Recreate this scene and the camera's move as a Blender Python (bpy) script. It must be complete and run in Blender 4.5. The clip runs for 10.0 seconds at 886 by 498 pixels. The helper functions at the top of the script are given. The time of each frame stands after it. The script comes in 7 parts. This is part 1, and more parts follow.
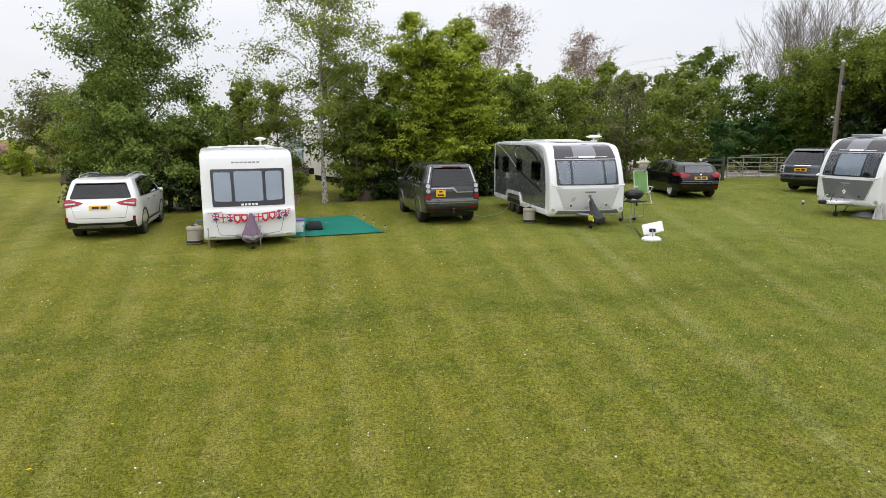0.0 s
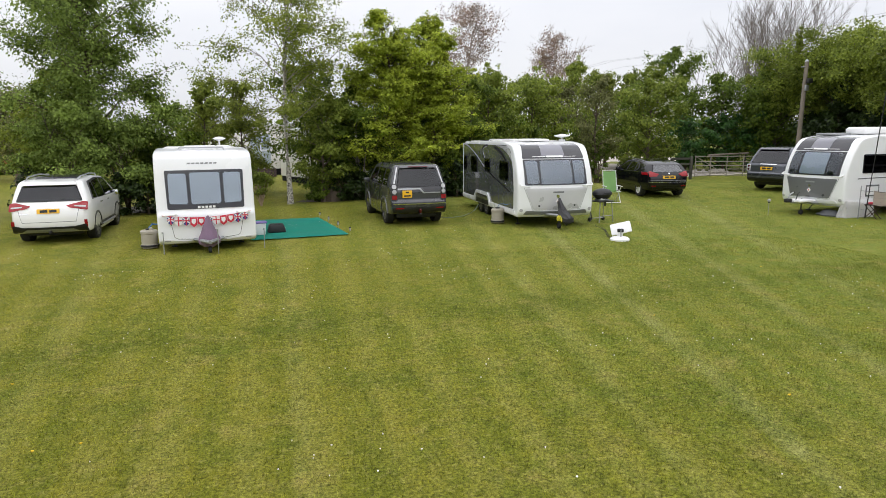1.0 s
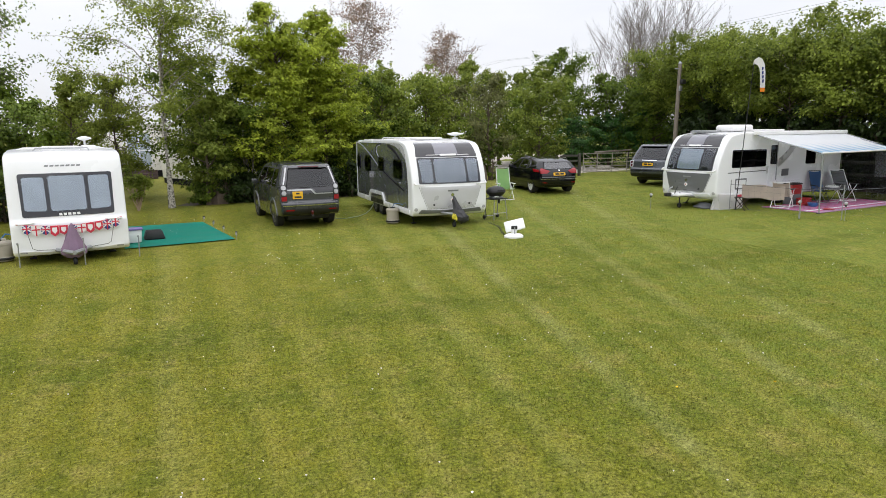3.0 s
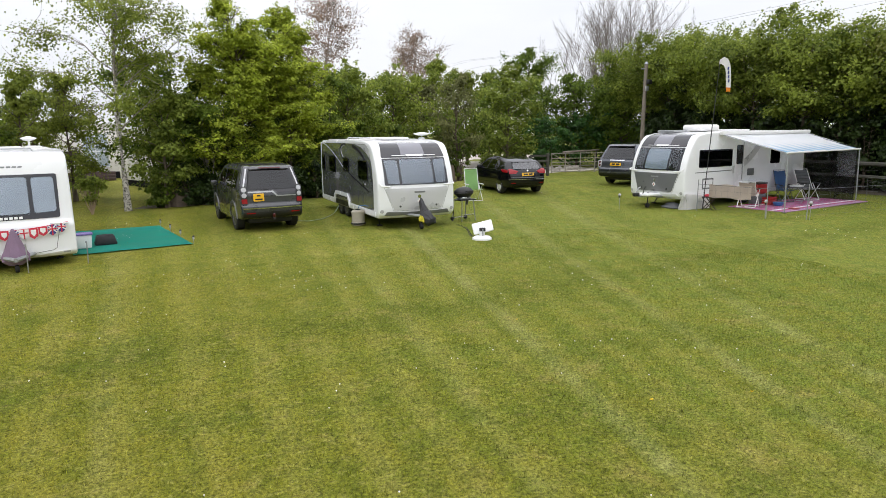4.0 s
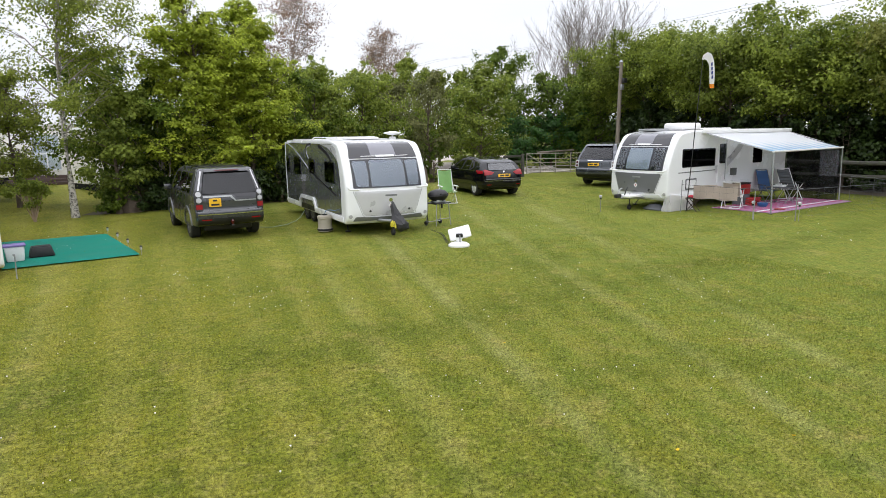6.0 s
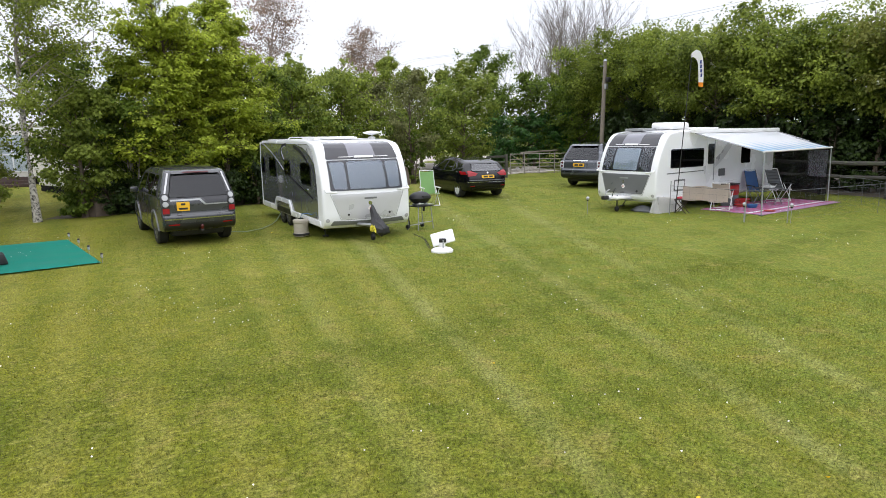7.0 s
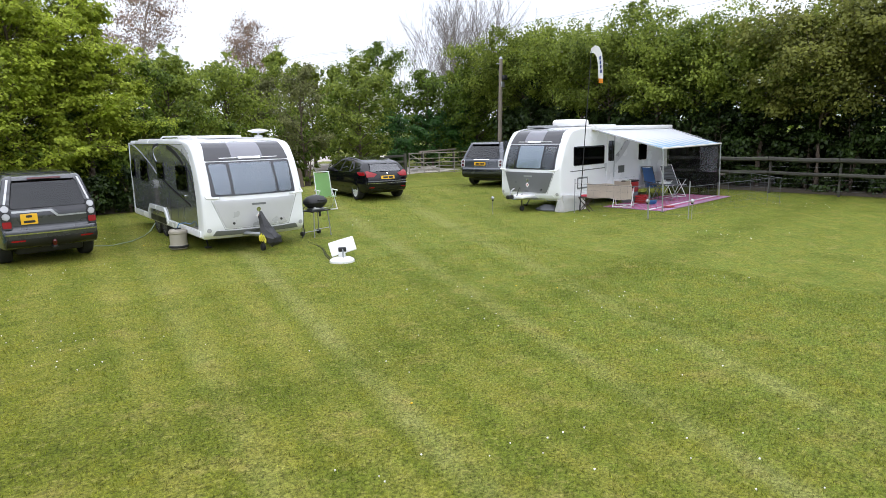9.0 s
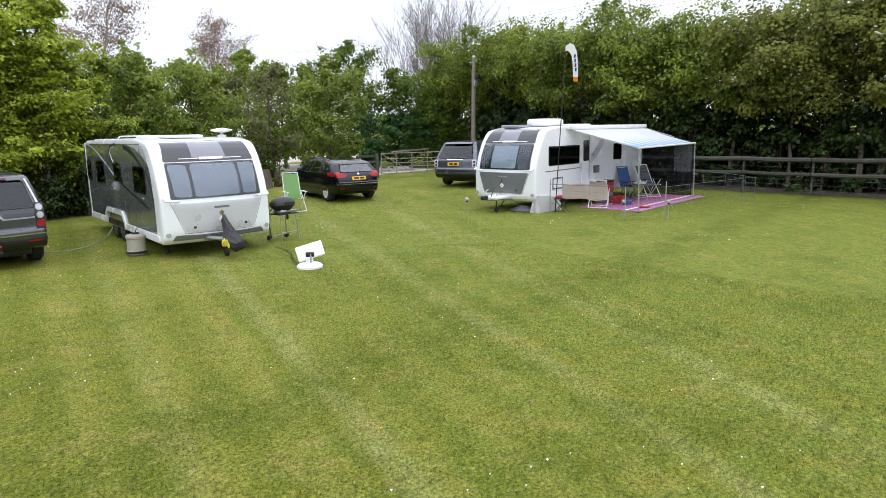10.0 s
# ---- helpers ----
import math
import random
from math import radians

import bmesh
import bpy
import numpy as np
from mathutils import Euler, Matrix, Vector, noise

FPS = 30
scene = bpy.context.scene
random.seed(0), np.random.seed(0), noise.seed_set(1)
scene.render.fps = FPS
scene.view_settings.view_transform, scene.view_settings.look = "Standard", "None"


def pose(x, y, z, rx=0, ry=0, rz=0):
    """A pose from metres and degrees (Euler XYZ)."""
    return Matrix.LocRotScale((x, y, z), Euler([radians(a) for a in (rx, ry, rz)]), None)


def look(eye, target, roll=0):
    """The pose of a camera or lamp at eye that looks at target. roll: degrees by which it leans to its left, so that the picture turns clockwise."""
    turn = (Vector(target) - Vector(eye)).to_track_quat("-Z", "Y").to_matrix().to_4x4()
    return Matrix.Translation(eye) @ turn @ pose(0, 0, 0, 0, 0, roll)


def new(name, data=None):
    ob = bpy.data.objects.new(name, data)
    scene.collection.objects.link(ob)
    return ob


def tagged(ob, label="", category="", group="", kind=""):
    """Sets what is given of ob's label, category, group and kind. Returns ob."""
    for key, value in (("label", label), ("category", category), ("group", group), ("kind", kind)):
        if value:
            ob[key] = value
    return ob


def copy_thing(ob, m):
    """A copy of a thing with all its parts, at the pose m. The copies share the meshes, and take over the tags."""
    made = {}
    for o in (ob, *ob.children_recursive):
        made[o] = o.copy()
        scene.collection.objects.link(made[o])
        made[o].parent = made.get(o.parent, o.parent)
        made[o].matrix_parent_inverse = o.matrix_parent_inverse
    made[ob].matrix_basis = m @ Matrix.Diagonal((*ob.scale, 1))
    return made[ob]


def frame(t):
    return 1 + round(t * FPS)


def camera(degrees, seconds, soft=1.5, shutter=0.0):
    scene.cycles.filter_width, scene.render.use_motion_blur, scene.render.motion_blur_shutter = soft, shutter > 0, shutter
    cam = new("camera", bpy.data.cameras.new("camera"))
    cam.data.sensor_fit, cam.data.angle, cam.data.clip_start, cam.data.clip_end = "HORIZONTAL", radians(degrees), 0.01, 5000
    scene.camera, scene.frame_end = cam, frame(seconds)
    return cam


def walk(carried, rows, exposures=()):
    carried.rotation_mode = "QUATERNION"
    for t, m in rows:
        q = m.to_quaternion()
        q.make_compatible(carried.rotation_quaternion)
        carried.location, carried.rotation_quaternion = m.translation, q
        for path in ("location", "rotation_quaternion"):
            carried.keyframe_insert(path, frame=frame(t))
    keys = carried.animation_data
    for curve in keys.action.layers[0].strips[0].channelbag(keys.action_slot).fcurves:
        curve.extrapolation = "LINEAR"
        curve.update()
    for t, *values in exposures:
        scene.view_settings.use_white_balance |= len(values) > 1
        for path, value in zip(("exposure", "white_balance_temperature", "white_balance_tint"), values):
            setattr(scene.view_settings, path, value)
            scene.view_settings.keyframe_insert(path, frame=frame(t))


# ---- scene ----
cam = camera(69.9, 10.0, soft=0.3)
PATH = [
    (0, (-0.194, 0.441, 2.714), (0.226, 2.364, 2.364), -0.4),
    (0.5, (-0.048, 0.619, 2.713), (0.4, 2.536, 2.362), -0.5),
    (1, (0.092, 0.773, 2.708), (0.592, 2.677, 2.356), -0.5),
    (1.5, (0.197, 0.872, 2.712), (0.767, 2.756, 2.358), -0.6),
    (2, (0.248, 0.93, 2.704), (0.897, 2.788, 2.349), -0.6),
    (2.5, (0.264, 0.972, 2.702), (0.989, 2.802, 2.345), -0.7),
    (3, (0.338, 1.075, 2.694), (1.133, 2.875, 2.335), -0.7),
    (4.5, (0.741, 1.672, 2.676), (1.638, 3.423, 2.317), -0.8),
    (5, (0.862, 1.931, 2.657), (1.769, 3.677, 2.299), -0.9),
    (5.5, (0.961, 2.219, 2.636), (1.892, 3.953, 2.278), -0.9),
    (7, (1.488, 3.226, 2.604), (2.494, 4.917, 2.247), -0.9),
    (7.5, (1.661, 3.499, 2.601), (2.7, 5.17, 2.241), -0.9),
    (8, (1.822, 3.783, 2.58), (2.945, 5.398, 2.22), -1.0),
    (8.5, (1.952, 4.058, 2.559), (3.16, 5.611, 2.196), -1.1),
    (9, (2.105, 4.31, 2.547), (3.369, 5.816, 2.184), -1.2),
    (9.5, (2.279, 4.516, 2.534), (3.58, 5.991, 2.171), -1.1),
    (10, (2.457, 4.693, 2.532), (3.783, 6.145, 2.167), -1.2),
]
walk(cam, [(t, look(eye, target, roll)) for t, eye, target, roll in PATH],
     exposures=[(0, -0.06, 6400, 11), (2.5, 0.02, 6400, 11), (5, 0.11, 6350, 11), (7.5, 0.22, 6150, 12), (10, 0.30, 5950, 12)])

# ---- world and light ----
def nd(nt, kind, **kw):
    n = nt.nodes.new(kind)
    for k, v in kw.items():
        if k in n.inputs:
            n.inputs[k].default_value = v
    return n


SUN_EL, SUN_AZ = 66.0, 205.0      # degrees; azimuth clockwise from +y
world = bpy.data.worlds.new("overcast_sky")
scene.world = world
world.use_nodes = True
nt = world.node_tree
bg = nt.nodes["Background"]
sky = nt.nodes.new("ShaderNodeTexSky")
sky.sky_type, sky.sun_disc = "NISHITA", False
sky.sun_elevation, sky.sun_rotation = radians(SUN_EL), radians(SUN_AZ)
sky_gain = nd(nt, "ShaderNodeMix"); sky_gain.data_type, sky_gain.blend_type = "RGBA", "MULTIPLY"
sky_gain.inputs[0].default_value = 1.0
sky_gain.inputs[7].default_value = (0.10, 0.10, 0.10, 1)
nt.links.new(sky.outputs[0], sky_gain.inputs[6])
co = nt.nodes.new("ShaderNodeTexCoord")
mp = nt.nodes.new("ShaderNodeMapping"); mp.inputs["Scale"].default_value = (1.0, 1.0, 3.2)
nz = nd(nt, "ShaderNodeTexNoise", Scale=2.2, Detail=5.0, Roughness=0.5)
rp = nt.nodes.new("ShaderNodeValToRGB")
rp.color_ramp.elements[0].position, rp.color_ramp.elements[0].color = 0.30, (0.86, 0.87, 0.91, 1)
rp.color_ramp.elements[1].position, rp.color_ramp.elements[1].color = 0.68, (0.99, 0.987, 0.995, 1)
nt.links.new(co.outputs["Generated"], mp.inputs[0])
nt.links.new(mp.outputs[0], nz.inputs["Vector"])
nt.links.new(nz.outputs[0], rp.inputs[0])
cover = nd(nt, "ShaderNodeMix"); cover.data_type = "RGBA"
cover.inputs[0].default_value = 0.9      # how much of the sky the cloud covers
nt.links.new(sky_gain.outputs[2], cover.inputs[6])
nt.links.new(rp.outputs[0], cover.inputs[7])
# an overcast sky is about three times as bright overhead as at the horizon
sx = nt.nodes.new("ShaderNodeSeparateXYZ")
nt.links.new(co.outputs["Generated"], sx.inputs[0])
lift = nd(nt, "ShaderNodeMapRange"); lift.clamp = True
lift.inputs[1].default_value, lift.inputs[2].default_value, lift.inputs[3].default_value, lift.inputs[4].default_value = 0.0, 1.0, 0.92, 1.95
nt.links.new(sx.outputs[2], lift.inputs[0])
nt.links.new(cover.outputs[2], bg.inputs[0])
nt.links.new(lift.outputs[0], bg.inputs[1])

sun = new("sun", bpy.data.lights.new("sun", "SUN"))
sun.data.energy, sun.data.angle, sun.data.color = 1.2, radians(110), (1.0, 0.96, 0.9)
a_, e_ = radians(SUN_AZ), radians(SUN_EL)
sun.matrix_world = look((math.sin(a_) * math.cos(e_) * 60, math.cos(a_) * math.cos(e_) * 60, math.sin(e_) * 60), (0, 0, 0))


# ---- materials ----
def mat(name, col, rough=0.5, metal=0.0, var=0.12, scale=2.5, fine=60.0, bump=0.0, coat=0.0, stain=None, stain_at=0.62, objrand=0.0, spec=0.5):
    """A surface: base colour with coarse and fine variation, relief and wear."""
    m = bpy.data.materials.new(name)
    m.use_nodes = True
    nt = m.node_tree
    b = nt.nodes["Principled BSDF"]
    b.inputs["Metallic"].default_value = metal
    b.inputs["Coat Weight"].default_value = coat
    b.inputs["Specular IOR Level"].default_value = spec
    b.inputs["Coat Roughness"].default_value = 0.06
    co = nt.nodes.new("ShaderNodeTexCoord")
    n1 = nd(nt, "ShaderNodeTexNoise", Scale=scale, Detail=4.0)
    n2 = nd(nt, "ShaderNodeTexNoise", Scale=fine, Detail=3.0)
    for n in (n1, n2):
        nt.links.new(co.outputs["Object"], n.inputs["Vector"])
    add = nt.nodes.new("ShaderNodeMath"); add.operation = "MULTIPLY_ADD"
    nt.links.new(n2.outputs[0], add.inputs[0]); add.inputs[1].default_value = 0.6
    nt.links.new(n1.outputs[0], add.inputs[2])
    mr = nd(nt, "ShaderNodeMapRange"); mr.inputs[1].default_value, mr.inputs[2].default_value = 0.45, 1.15
    mr.inputs[3].default_value, mr.inputs[4].default_value = 1 - var, 1 + var
    nt.links.new(add.outputs[0], mr.inputs[0])
    val = mr.outputs[0]
    if objrand:
        oi = nt.nodes.new("ShaderNodeObjectInfo")
        r2 = nd(nt, "ShaderNodeMapRange"); r2.inputs[3].default_value, r2.inputs[4].default_value = 1 - objrand, 1 + objrand
        nt.links.new(oi.outputs["Random"], r2.inputs[0])
        mu = nt.nodes.new("ShaderNodeMath"); mu.operation = "MULTIPLY"
        nt.links.new(val, mu.inputs[0]); nt.links.new(r2.outputs[0], mu.inputs[1]); val = mu.outputs[0]
    sc = nt.nodes.new("ShaderNodeVectorMath"); sc.operation = "SCALE"
    sc.inputs[0].default_value = col
    nt.links.new(val, sc.inputs["Scale"])
    out = sc.outputs[0]
    if stain:
        n3 = nd(nt, "ShaderNodeTexNoise", Scale=scale * 1.7, Detail=6.0, Roughness=0.65)
        nt.links.new(co.outputs["Object"], n3.inputs["Vector"])
        r3 = nd(nt, "ShaderNodeMapRange"); r3.inputs[1].default_value, r3.inputs[2].default_value = stain_at - 0.07, stain_at + 0.09
        nt.links.new(n3.outputs[0], r3.inputs[0])
        mx = nt.nodes.new("ShaderNodeMix"); mx.data_type = "RGBA"
        nt.links.new(r3.outputs[0], mx.inputs[0]); nt.links.new(out, mx.inputs[6])
        mx.inputs[7].default_value = (*stain, 1)
        out = mx.outputs[2]
    nt.links.new(out, b.inputs["Base Color"])
    rr = nd(nt, "ShaderNodeMapRange"); rr.inputs[1].default_value, rr.inputs[2].default_value = 0.3, 0.7
    rr.inputs[3].default_value, rr.inputs[4].default_value = max(0.02, rough * 0.8), min(1, rough * 1.2)
    nt.links.new(n1.outputs[0], rr.inputs[0]); nt.links.new(rr.outputs[0], b.inputs["Roughness"])
    if bump:
        bp = nt.nodes.new("ShaderNodeBump"); bp.inputs["Strength"].default_value = 0.6; bp.inputs["Distance"].default_value = bump
        nt.links.new(add.outputs[0], bp.inputs["Height"]); nt.links.new(bp.outputs[0], b.inputs["Normal"])
    return m


def glass(name, tint=(0.9, 0.93, 0.95), rough=0.0, gloss=0.045):
    """A thin pane: it lets light straight through with a tint, and mirrors more towards grazing angles."""
    m = bpy.data.materials.new(name)
    m.use_nodes = True
    nt = m.node_tree
    nt.nodes.remove(nt.nodes["Principled BSDF"])
    clear = nt.nodes.new("ShaderNodeBsdfTransparent"); clear.inputs[0].default_value = (*tint, 1)
    shine = nt.nodes.new("ShaderNodeBsdfGlossy"); shine.inputs["Roughness"].default_value = rough
    shine.inputs[0].default_value = (0.95, 0.95, 0.97, 1)
    lw = nt.nodes.new("ShaderNodeLayerWeight"); lw.inputs["Blend"].default_value = 0.5
    pw = nt.nodes.new("ShaderNodeMath"); pw.operation = "POWER"; pw.inputs[1].default_value = 4.0
    nt.links.new(lw.outputs["Facing"], pw.inputs[0])
    mr = nd(nt, "ShaderNodeMapRange"); mr.inputs[3].default_value, mr.inputs[4].default_value = gloss, 0.9
    nt.links.new(pw.outputs[0], mr.inputs[0])
    ms = nt.nodes.new("ShaderNodeMixShader")
    nt.links.new(mr.outputs[0], ms.inputs[0]); nt.links.new(clear.outputs[0], ms.inputs[1]); nt.links.new(shine.outputs[0], ms.inputs[2])
    nt.links.new(ms.outputs[0], nt.nodes["Material Output"].inputs[0])
    return m


def leaf_mat(name, lo, hi, trans=0.35, rough=0.55, patch=0.5):
    """Leaves: each its own tone between two colours, tone drifting through the crown, light passing through."""
    m = bpy.data.materials.new(name)
    m.use_nodes = True
    nt = m.node_tree
    b = nt.nodes["Principled BSDF"]
    g = nt.nodes.new("ShaderNodeNewGeometry")
    co = nt.nodes.new("ShaderNodeTexCoord")
    n = nd(nt, "ShaderNodeTexNoise", Scale=patch, Detail=2.0)
    nt.links.new(co.outputs["Object"], n.inputs["Vector"])
    ad = nt.nodes.new("ShaderNodeMath"); ad.operation = "MULTIPLY_ADD"
    nt.links.new(n.outputs[0], ad.inputs[0]); ad.inputs[1].default_value = 1.3
    sub = nt.nodes.new("ShaderNodeMath"); sub.operation = "MULTIPLY_ADD"
    nt.links.new(g.outputs["Random Per Island"], sub.inputs[0]); sub.inputs[1].default_value = 0.6; sub.inputs[2].default_value = -0.45
    nt.links.new(sub.outputs[0], ad.inputs[2])
    mx = nt.nodes.new("ShaderNodeMix"); mx.data_type = "RGBA"; mx.clamp_factor = True
    nt.links.new(ad.outputs[0], mx.inputs[0])
    mx.inputs[6].default_value, mx.inputs[7].default_value = (*[c * 0.72 for c in lo], 1), (*[c * 1.06 for c in hi], 1)
    nt.links.new(mx.outputs[2], b.inputs["Base Color"])
    b.inputs["Roughness"].default_value = rough
    b.inputs["Specular IOR Level"].default_value = 0.22
    tr = nt.nodes.new("ShaderNodeBsdfTranslucent")
    nt.links.new(mx.outputs[2], tr.inputs[0])
    ms = nt.nodes.new("ShaderNodeMixShader"); ms.inputs[0].default_value = trans
    nt.links.new(b.outputs[0], ms.inputs[1]); nt.links.new(tr.outputs[0], ms.inputs[2])
    nt.links.new(ms.outputs[0], nt.nodes["Material Output"].inputs[0])
    return m


WHITE = mat("white_gelcoat", (0.79, 0.80, 0.82), 0.25, var=0.03, scale=1.2, coat=0.4)
WHITE2 = mat("white_car_paint", (0.82, 0.82, 0.82), 0.2, var=0.02, coat=0.8)
CREAM = mat("off_white_roof", (0.62, 0.62, 0.60), 0.5, var=0.08, scale=2, stain=(0.42, 0.42, 0.38))
SILVER = mat("silver_panel", (0.55, 0.55, 0.575), 0.3, 0.25, var=0.05, coat=0.5)
GREYP = mat("grey_panel", (0.17, 0.175, 0.185), 0.32, 0.3, var=0.06, coat=0.5)
DGREY = mat("dark_grey_metallic", (0.135, 0.145, 0.150), 0.24, 0.3, var=0.06, coat=0.9)
DISCO = mat("gunmetal_paint", (0.044, 0.046, 0.052), 0.28, 0.4, var=0.05, coat=0.9)
BLACKP = mat("black_car_paint", (0.004, 0.004, 0.006), 0.06, 0.0, var=0.1, spec=0.5)
RRGREY = mat("grey_blue_paint", (0.075, 0.082, 0.098), 0.25, 0.5, var=0.06, coat=0.9)
BLACK = mat("black_plastic", (0.012, 0.012, 0.013), 0.5, var=0.2)
DARKWIN = mat("dark_window_surround", (0.024, 0.024, 0.030), 0.12, var=0.1, coat=0.3)
SMOKE = mat("smoky_sunroof_glass", (0.17, 0.17, 0.20), 0.12, var=0.1, coat=0.6)
INTERIOR = mat("dark_interior", (0.012, 0.012, 0.013), 0.8, var=0.3, scale=1.5, spec=0.1)
BLIND = mat("silver_blind", (0.17, 0.175, 0.20), 0.4, 0.1, var=0.16, scale=1.1, fine=4)
BLINDW = mat("pale_silver_blind", (0.47, 0.475, 0.52), 0.35, 0.1, var=0.22, scale=1.1, fine=4)
HOSE = mat("pale_green_hose", (0.26, 0.33, 0.22), 0.5)
CURTAIN = mat("pale_curtain", (0.30, 0.32, 0.35), 0.7, var=0.2, scale=3)
RUBBER = mat("tyre_rubber", (0.014, 0.014, 0.014), 0.75, var=0.25, bump=0.002)
ALLOY = mat("alloy_wheel", (0.62, 0.63, 0.64), 0.4, 0.25, var=0.08)
DALLOY = mat("dark_alloy_wheel", (0.10, 0.10, 0.11), 0.35, 0.7, var=0.1)
STEEL = mat("galvanised_steel", (0.36, 0.37, 0.38), 0.45, 0.7, var=0.15, scale=8)
CHROME = mat("bright_chrome", (0.62, 0.63, 0.65), 0.12, 1.0, var=0.03)
RED = mat("red_lamp_lens", (0.26, 0.004, 0.009), 0.25, var=0.1, spec=0.5)
CLEAR = mat("clear_lamp_lens", (0.42, 0.42, 0.44), 0.1, var=0.1, coat=1.0)
DARKRED = mat("unlit_brake_lens", (0.06, 0.003, 0.005), 0.25, var=0.1)
CABLE = mat("weathered_cable", (0.16, 0.16, 0.17), 0.6)
NETCURT = mat("white_net_curtain", (0.68, 0.68, 0.67), 0.8, var=0.1, scale=3)
AMBER = mat("orange_fabric", (0.8, 0.32, 0.02), 0.6, var=0.1)
PLATE = mat("yellow_plate", (0.75, 0.42, 0.01), 0.4, var=0.04)
INK = mat("black_ink", (0.01, 0.01, 0.012), 0.5)
GLASS = glass("window_glass", (0.86, 0.9, 0.93))
TINT = glass("tinted_glass", (0.22, 0.24, 0.27))
PALETINT = glass("pale_tinted_glass", (0.30, 0.32, 0.34), gloss=0.11)
YELLOWP = mat("yellow_reflective_tape", (0.62, 0.55, 0.03), 0.4, var=0.1)
MATGREEN = mat("green_ground_mat", (0.016, 0.34, 0.25), 0.85, var=0.16, scale=1.3, fine=90, bump=0.003)
BEIGE = mat("beige_plastic", (0.36, 0.33, 0.27), 0.5, var=0.12, scale=6)
PURPLE = mat("faded_purple_cloth", (0.19, 0.125, 0.185), 0.8, var=0.2, scale=6, bump=0.004)
CLOTHRED = mat("red_cloth", (0.55, 0.03, 0.06), 0.75, var=0.12)
CLOTHBLUE = mat("navy_cloth", (0.03, 0.05, 0.22), 0.75, var=0.12)
CLOTHWHITE = mat("white_cloth", (0.78, 0.77, 0.76), 0.8, var=0.06)
LIME = mat("lime_green_mesh", (0.30, 0.52, 0.20), 0.7, var=0.1, scale=5)
BLUEF = mat("blue_fabric", (0.06, 0.14, 0.33), 0.75, var=0.15)
GREYF = mat("grey_fabric", (0.12, 0.125, 0.135), 0.8, var=0.15)
FAWN = mat("fawn_towel", (0.58, 0.50, 0.45), 0.9, var=0.12, bump=0.004)
PINK = mat("magenta_mat_weave", (0.40, 0.06, 0.17), 0.85, var=0.2, scale=5)
MAUVE = mat("mauve_mat_weave", (0.36, 0.20, 0.32), 0.85, var=0.2, scale=5)
REDP = mat("red_plastic", (0.34, 0.02, 0.02), 0.4, var=0.1)
BLUEP = mat("blue_plastic", (0.035, 0.13, 0.32), 0.4, var=0.1)
WHITEP = mat("white_plastic", (0.78, 0.78, 0.78), 0.4, var=0.05)
LILAC = mat("lilac_plastic", (0.22, 0.16, 0.42), 0.45, var=0.08)
WOODPOLE = mat("weathered_pole", (0.20, 0.17, 0.14), 0.85, var=0.3, scale=3, fine=40, bump=0.01)
FENCEW = mat("weathered_rail", (0.052, 0.049, 0.042), 0.9, var=0.35, scale=2, fine=30, bump=0.01, stain=(0.07, 0.09, 0.04), objrand=0.2)
BARK = mat("brown_bark", (0.10, 0.075, 0.055), 0.9, var=0.4, scale=4, fine=25, bump=0.02)
BARKL = mat("pale_branch_bark", (0.27, 0.235, 0.205), 0.9, var=0.3, scale=4, fine=25, bump=0.01)
BARKG = mat("grey_brown_twig_bark", (0.18, 0.155, 0.14), 0.9, var=0.3, scale=4, fine=25)
BIRCH = mat("birch_bark", (0.50, 0.47, 0.42), 0.8, var=0.3, scale=7, fine=24, bump=0.02, stain=(0.04, 0.036, 0.03), stain_at=0.52)
STUMPW = mat("cut_stump_wood", (0.30, 0.22, 0.15), 0.9, var=0.3, scale=6, bump=0.01)
WALLW = mat("white_cladding", (0.74, 0.72, 0.68), 0.7, var=0.08, scale=1.0, stain=(0.45, 0.43, 0.38), stain_at=0.66)
TILE = mat("clay_roof_tile", (0.26, 0.12, 0.09), 0.85, var=0.25, scale=4, bump=0.02)
BRICK = mat("brown_timber", (0.065, 0.042, 0.034), 0.85, var=0.3, scale=3)
GATEM = mat("dull_galvanised_bar", (0.27, 0.25, 0.21), 0.65, 0.3, var=0.2, scale=6)
GRAVEL = mat("pale_gravel", (0.42, 0.38, 0.33), 0.95, var=0.22, scale=1.4, fine=25, bump=0.02)
STONE = mat("rubble_stone", (0.40, 0.37, 0.33), 0.9, var=0.25, scale=5, bump=0.02, objrand=0.25)
SOIL = mat("leaf_litter_soil", (0.070, 0.055, 0.036), 0.95, var=0.3, scale=3, fine=30, bump=0.03)
L_BRIGHT = leaf_mat("maple_leaf", (0.175, 0.245, 0.020), (0.55, 0.63, 0.072), trans=0.50, patch=0.9)
L_MID = leaf_mat("hazel_leaf", (0.068, 0.108, 0.014), (0.31, 0.375, 0.060), trans=0.45, patch=0.9)
L_BIRCH = leaf_mat("birch_leaf", (0.100, 0.142, 0.020), (0.37, 0.43, 0.070), trans=0.45, patch=0.9)
L_DARK = leaf_mat("dark_and_shaded_leaf", (0.028, 0.056, 0.007), (0.19, 0.27, 0.030), trans=0.40, patch=0.9)
L_OLIVE = leaf_mat("olive_brown_leaf", (0.13, 0.12, 0.07), (0.30, 0.25, 0.18))
L_OLIVE2 = leaf_mat("apple_leaf", (0.075, 0.085, 0.025), (0.24, 0.25, 0.09), trans=0.4, patch=0.9)
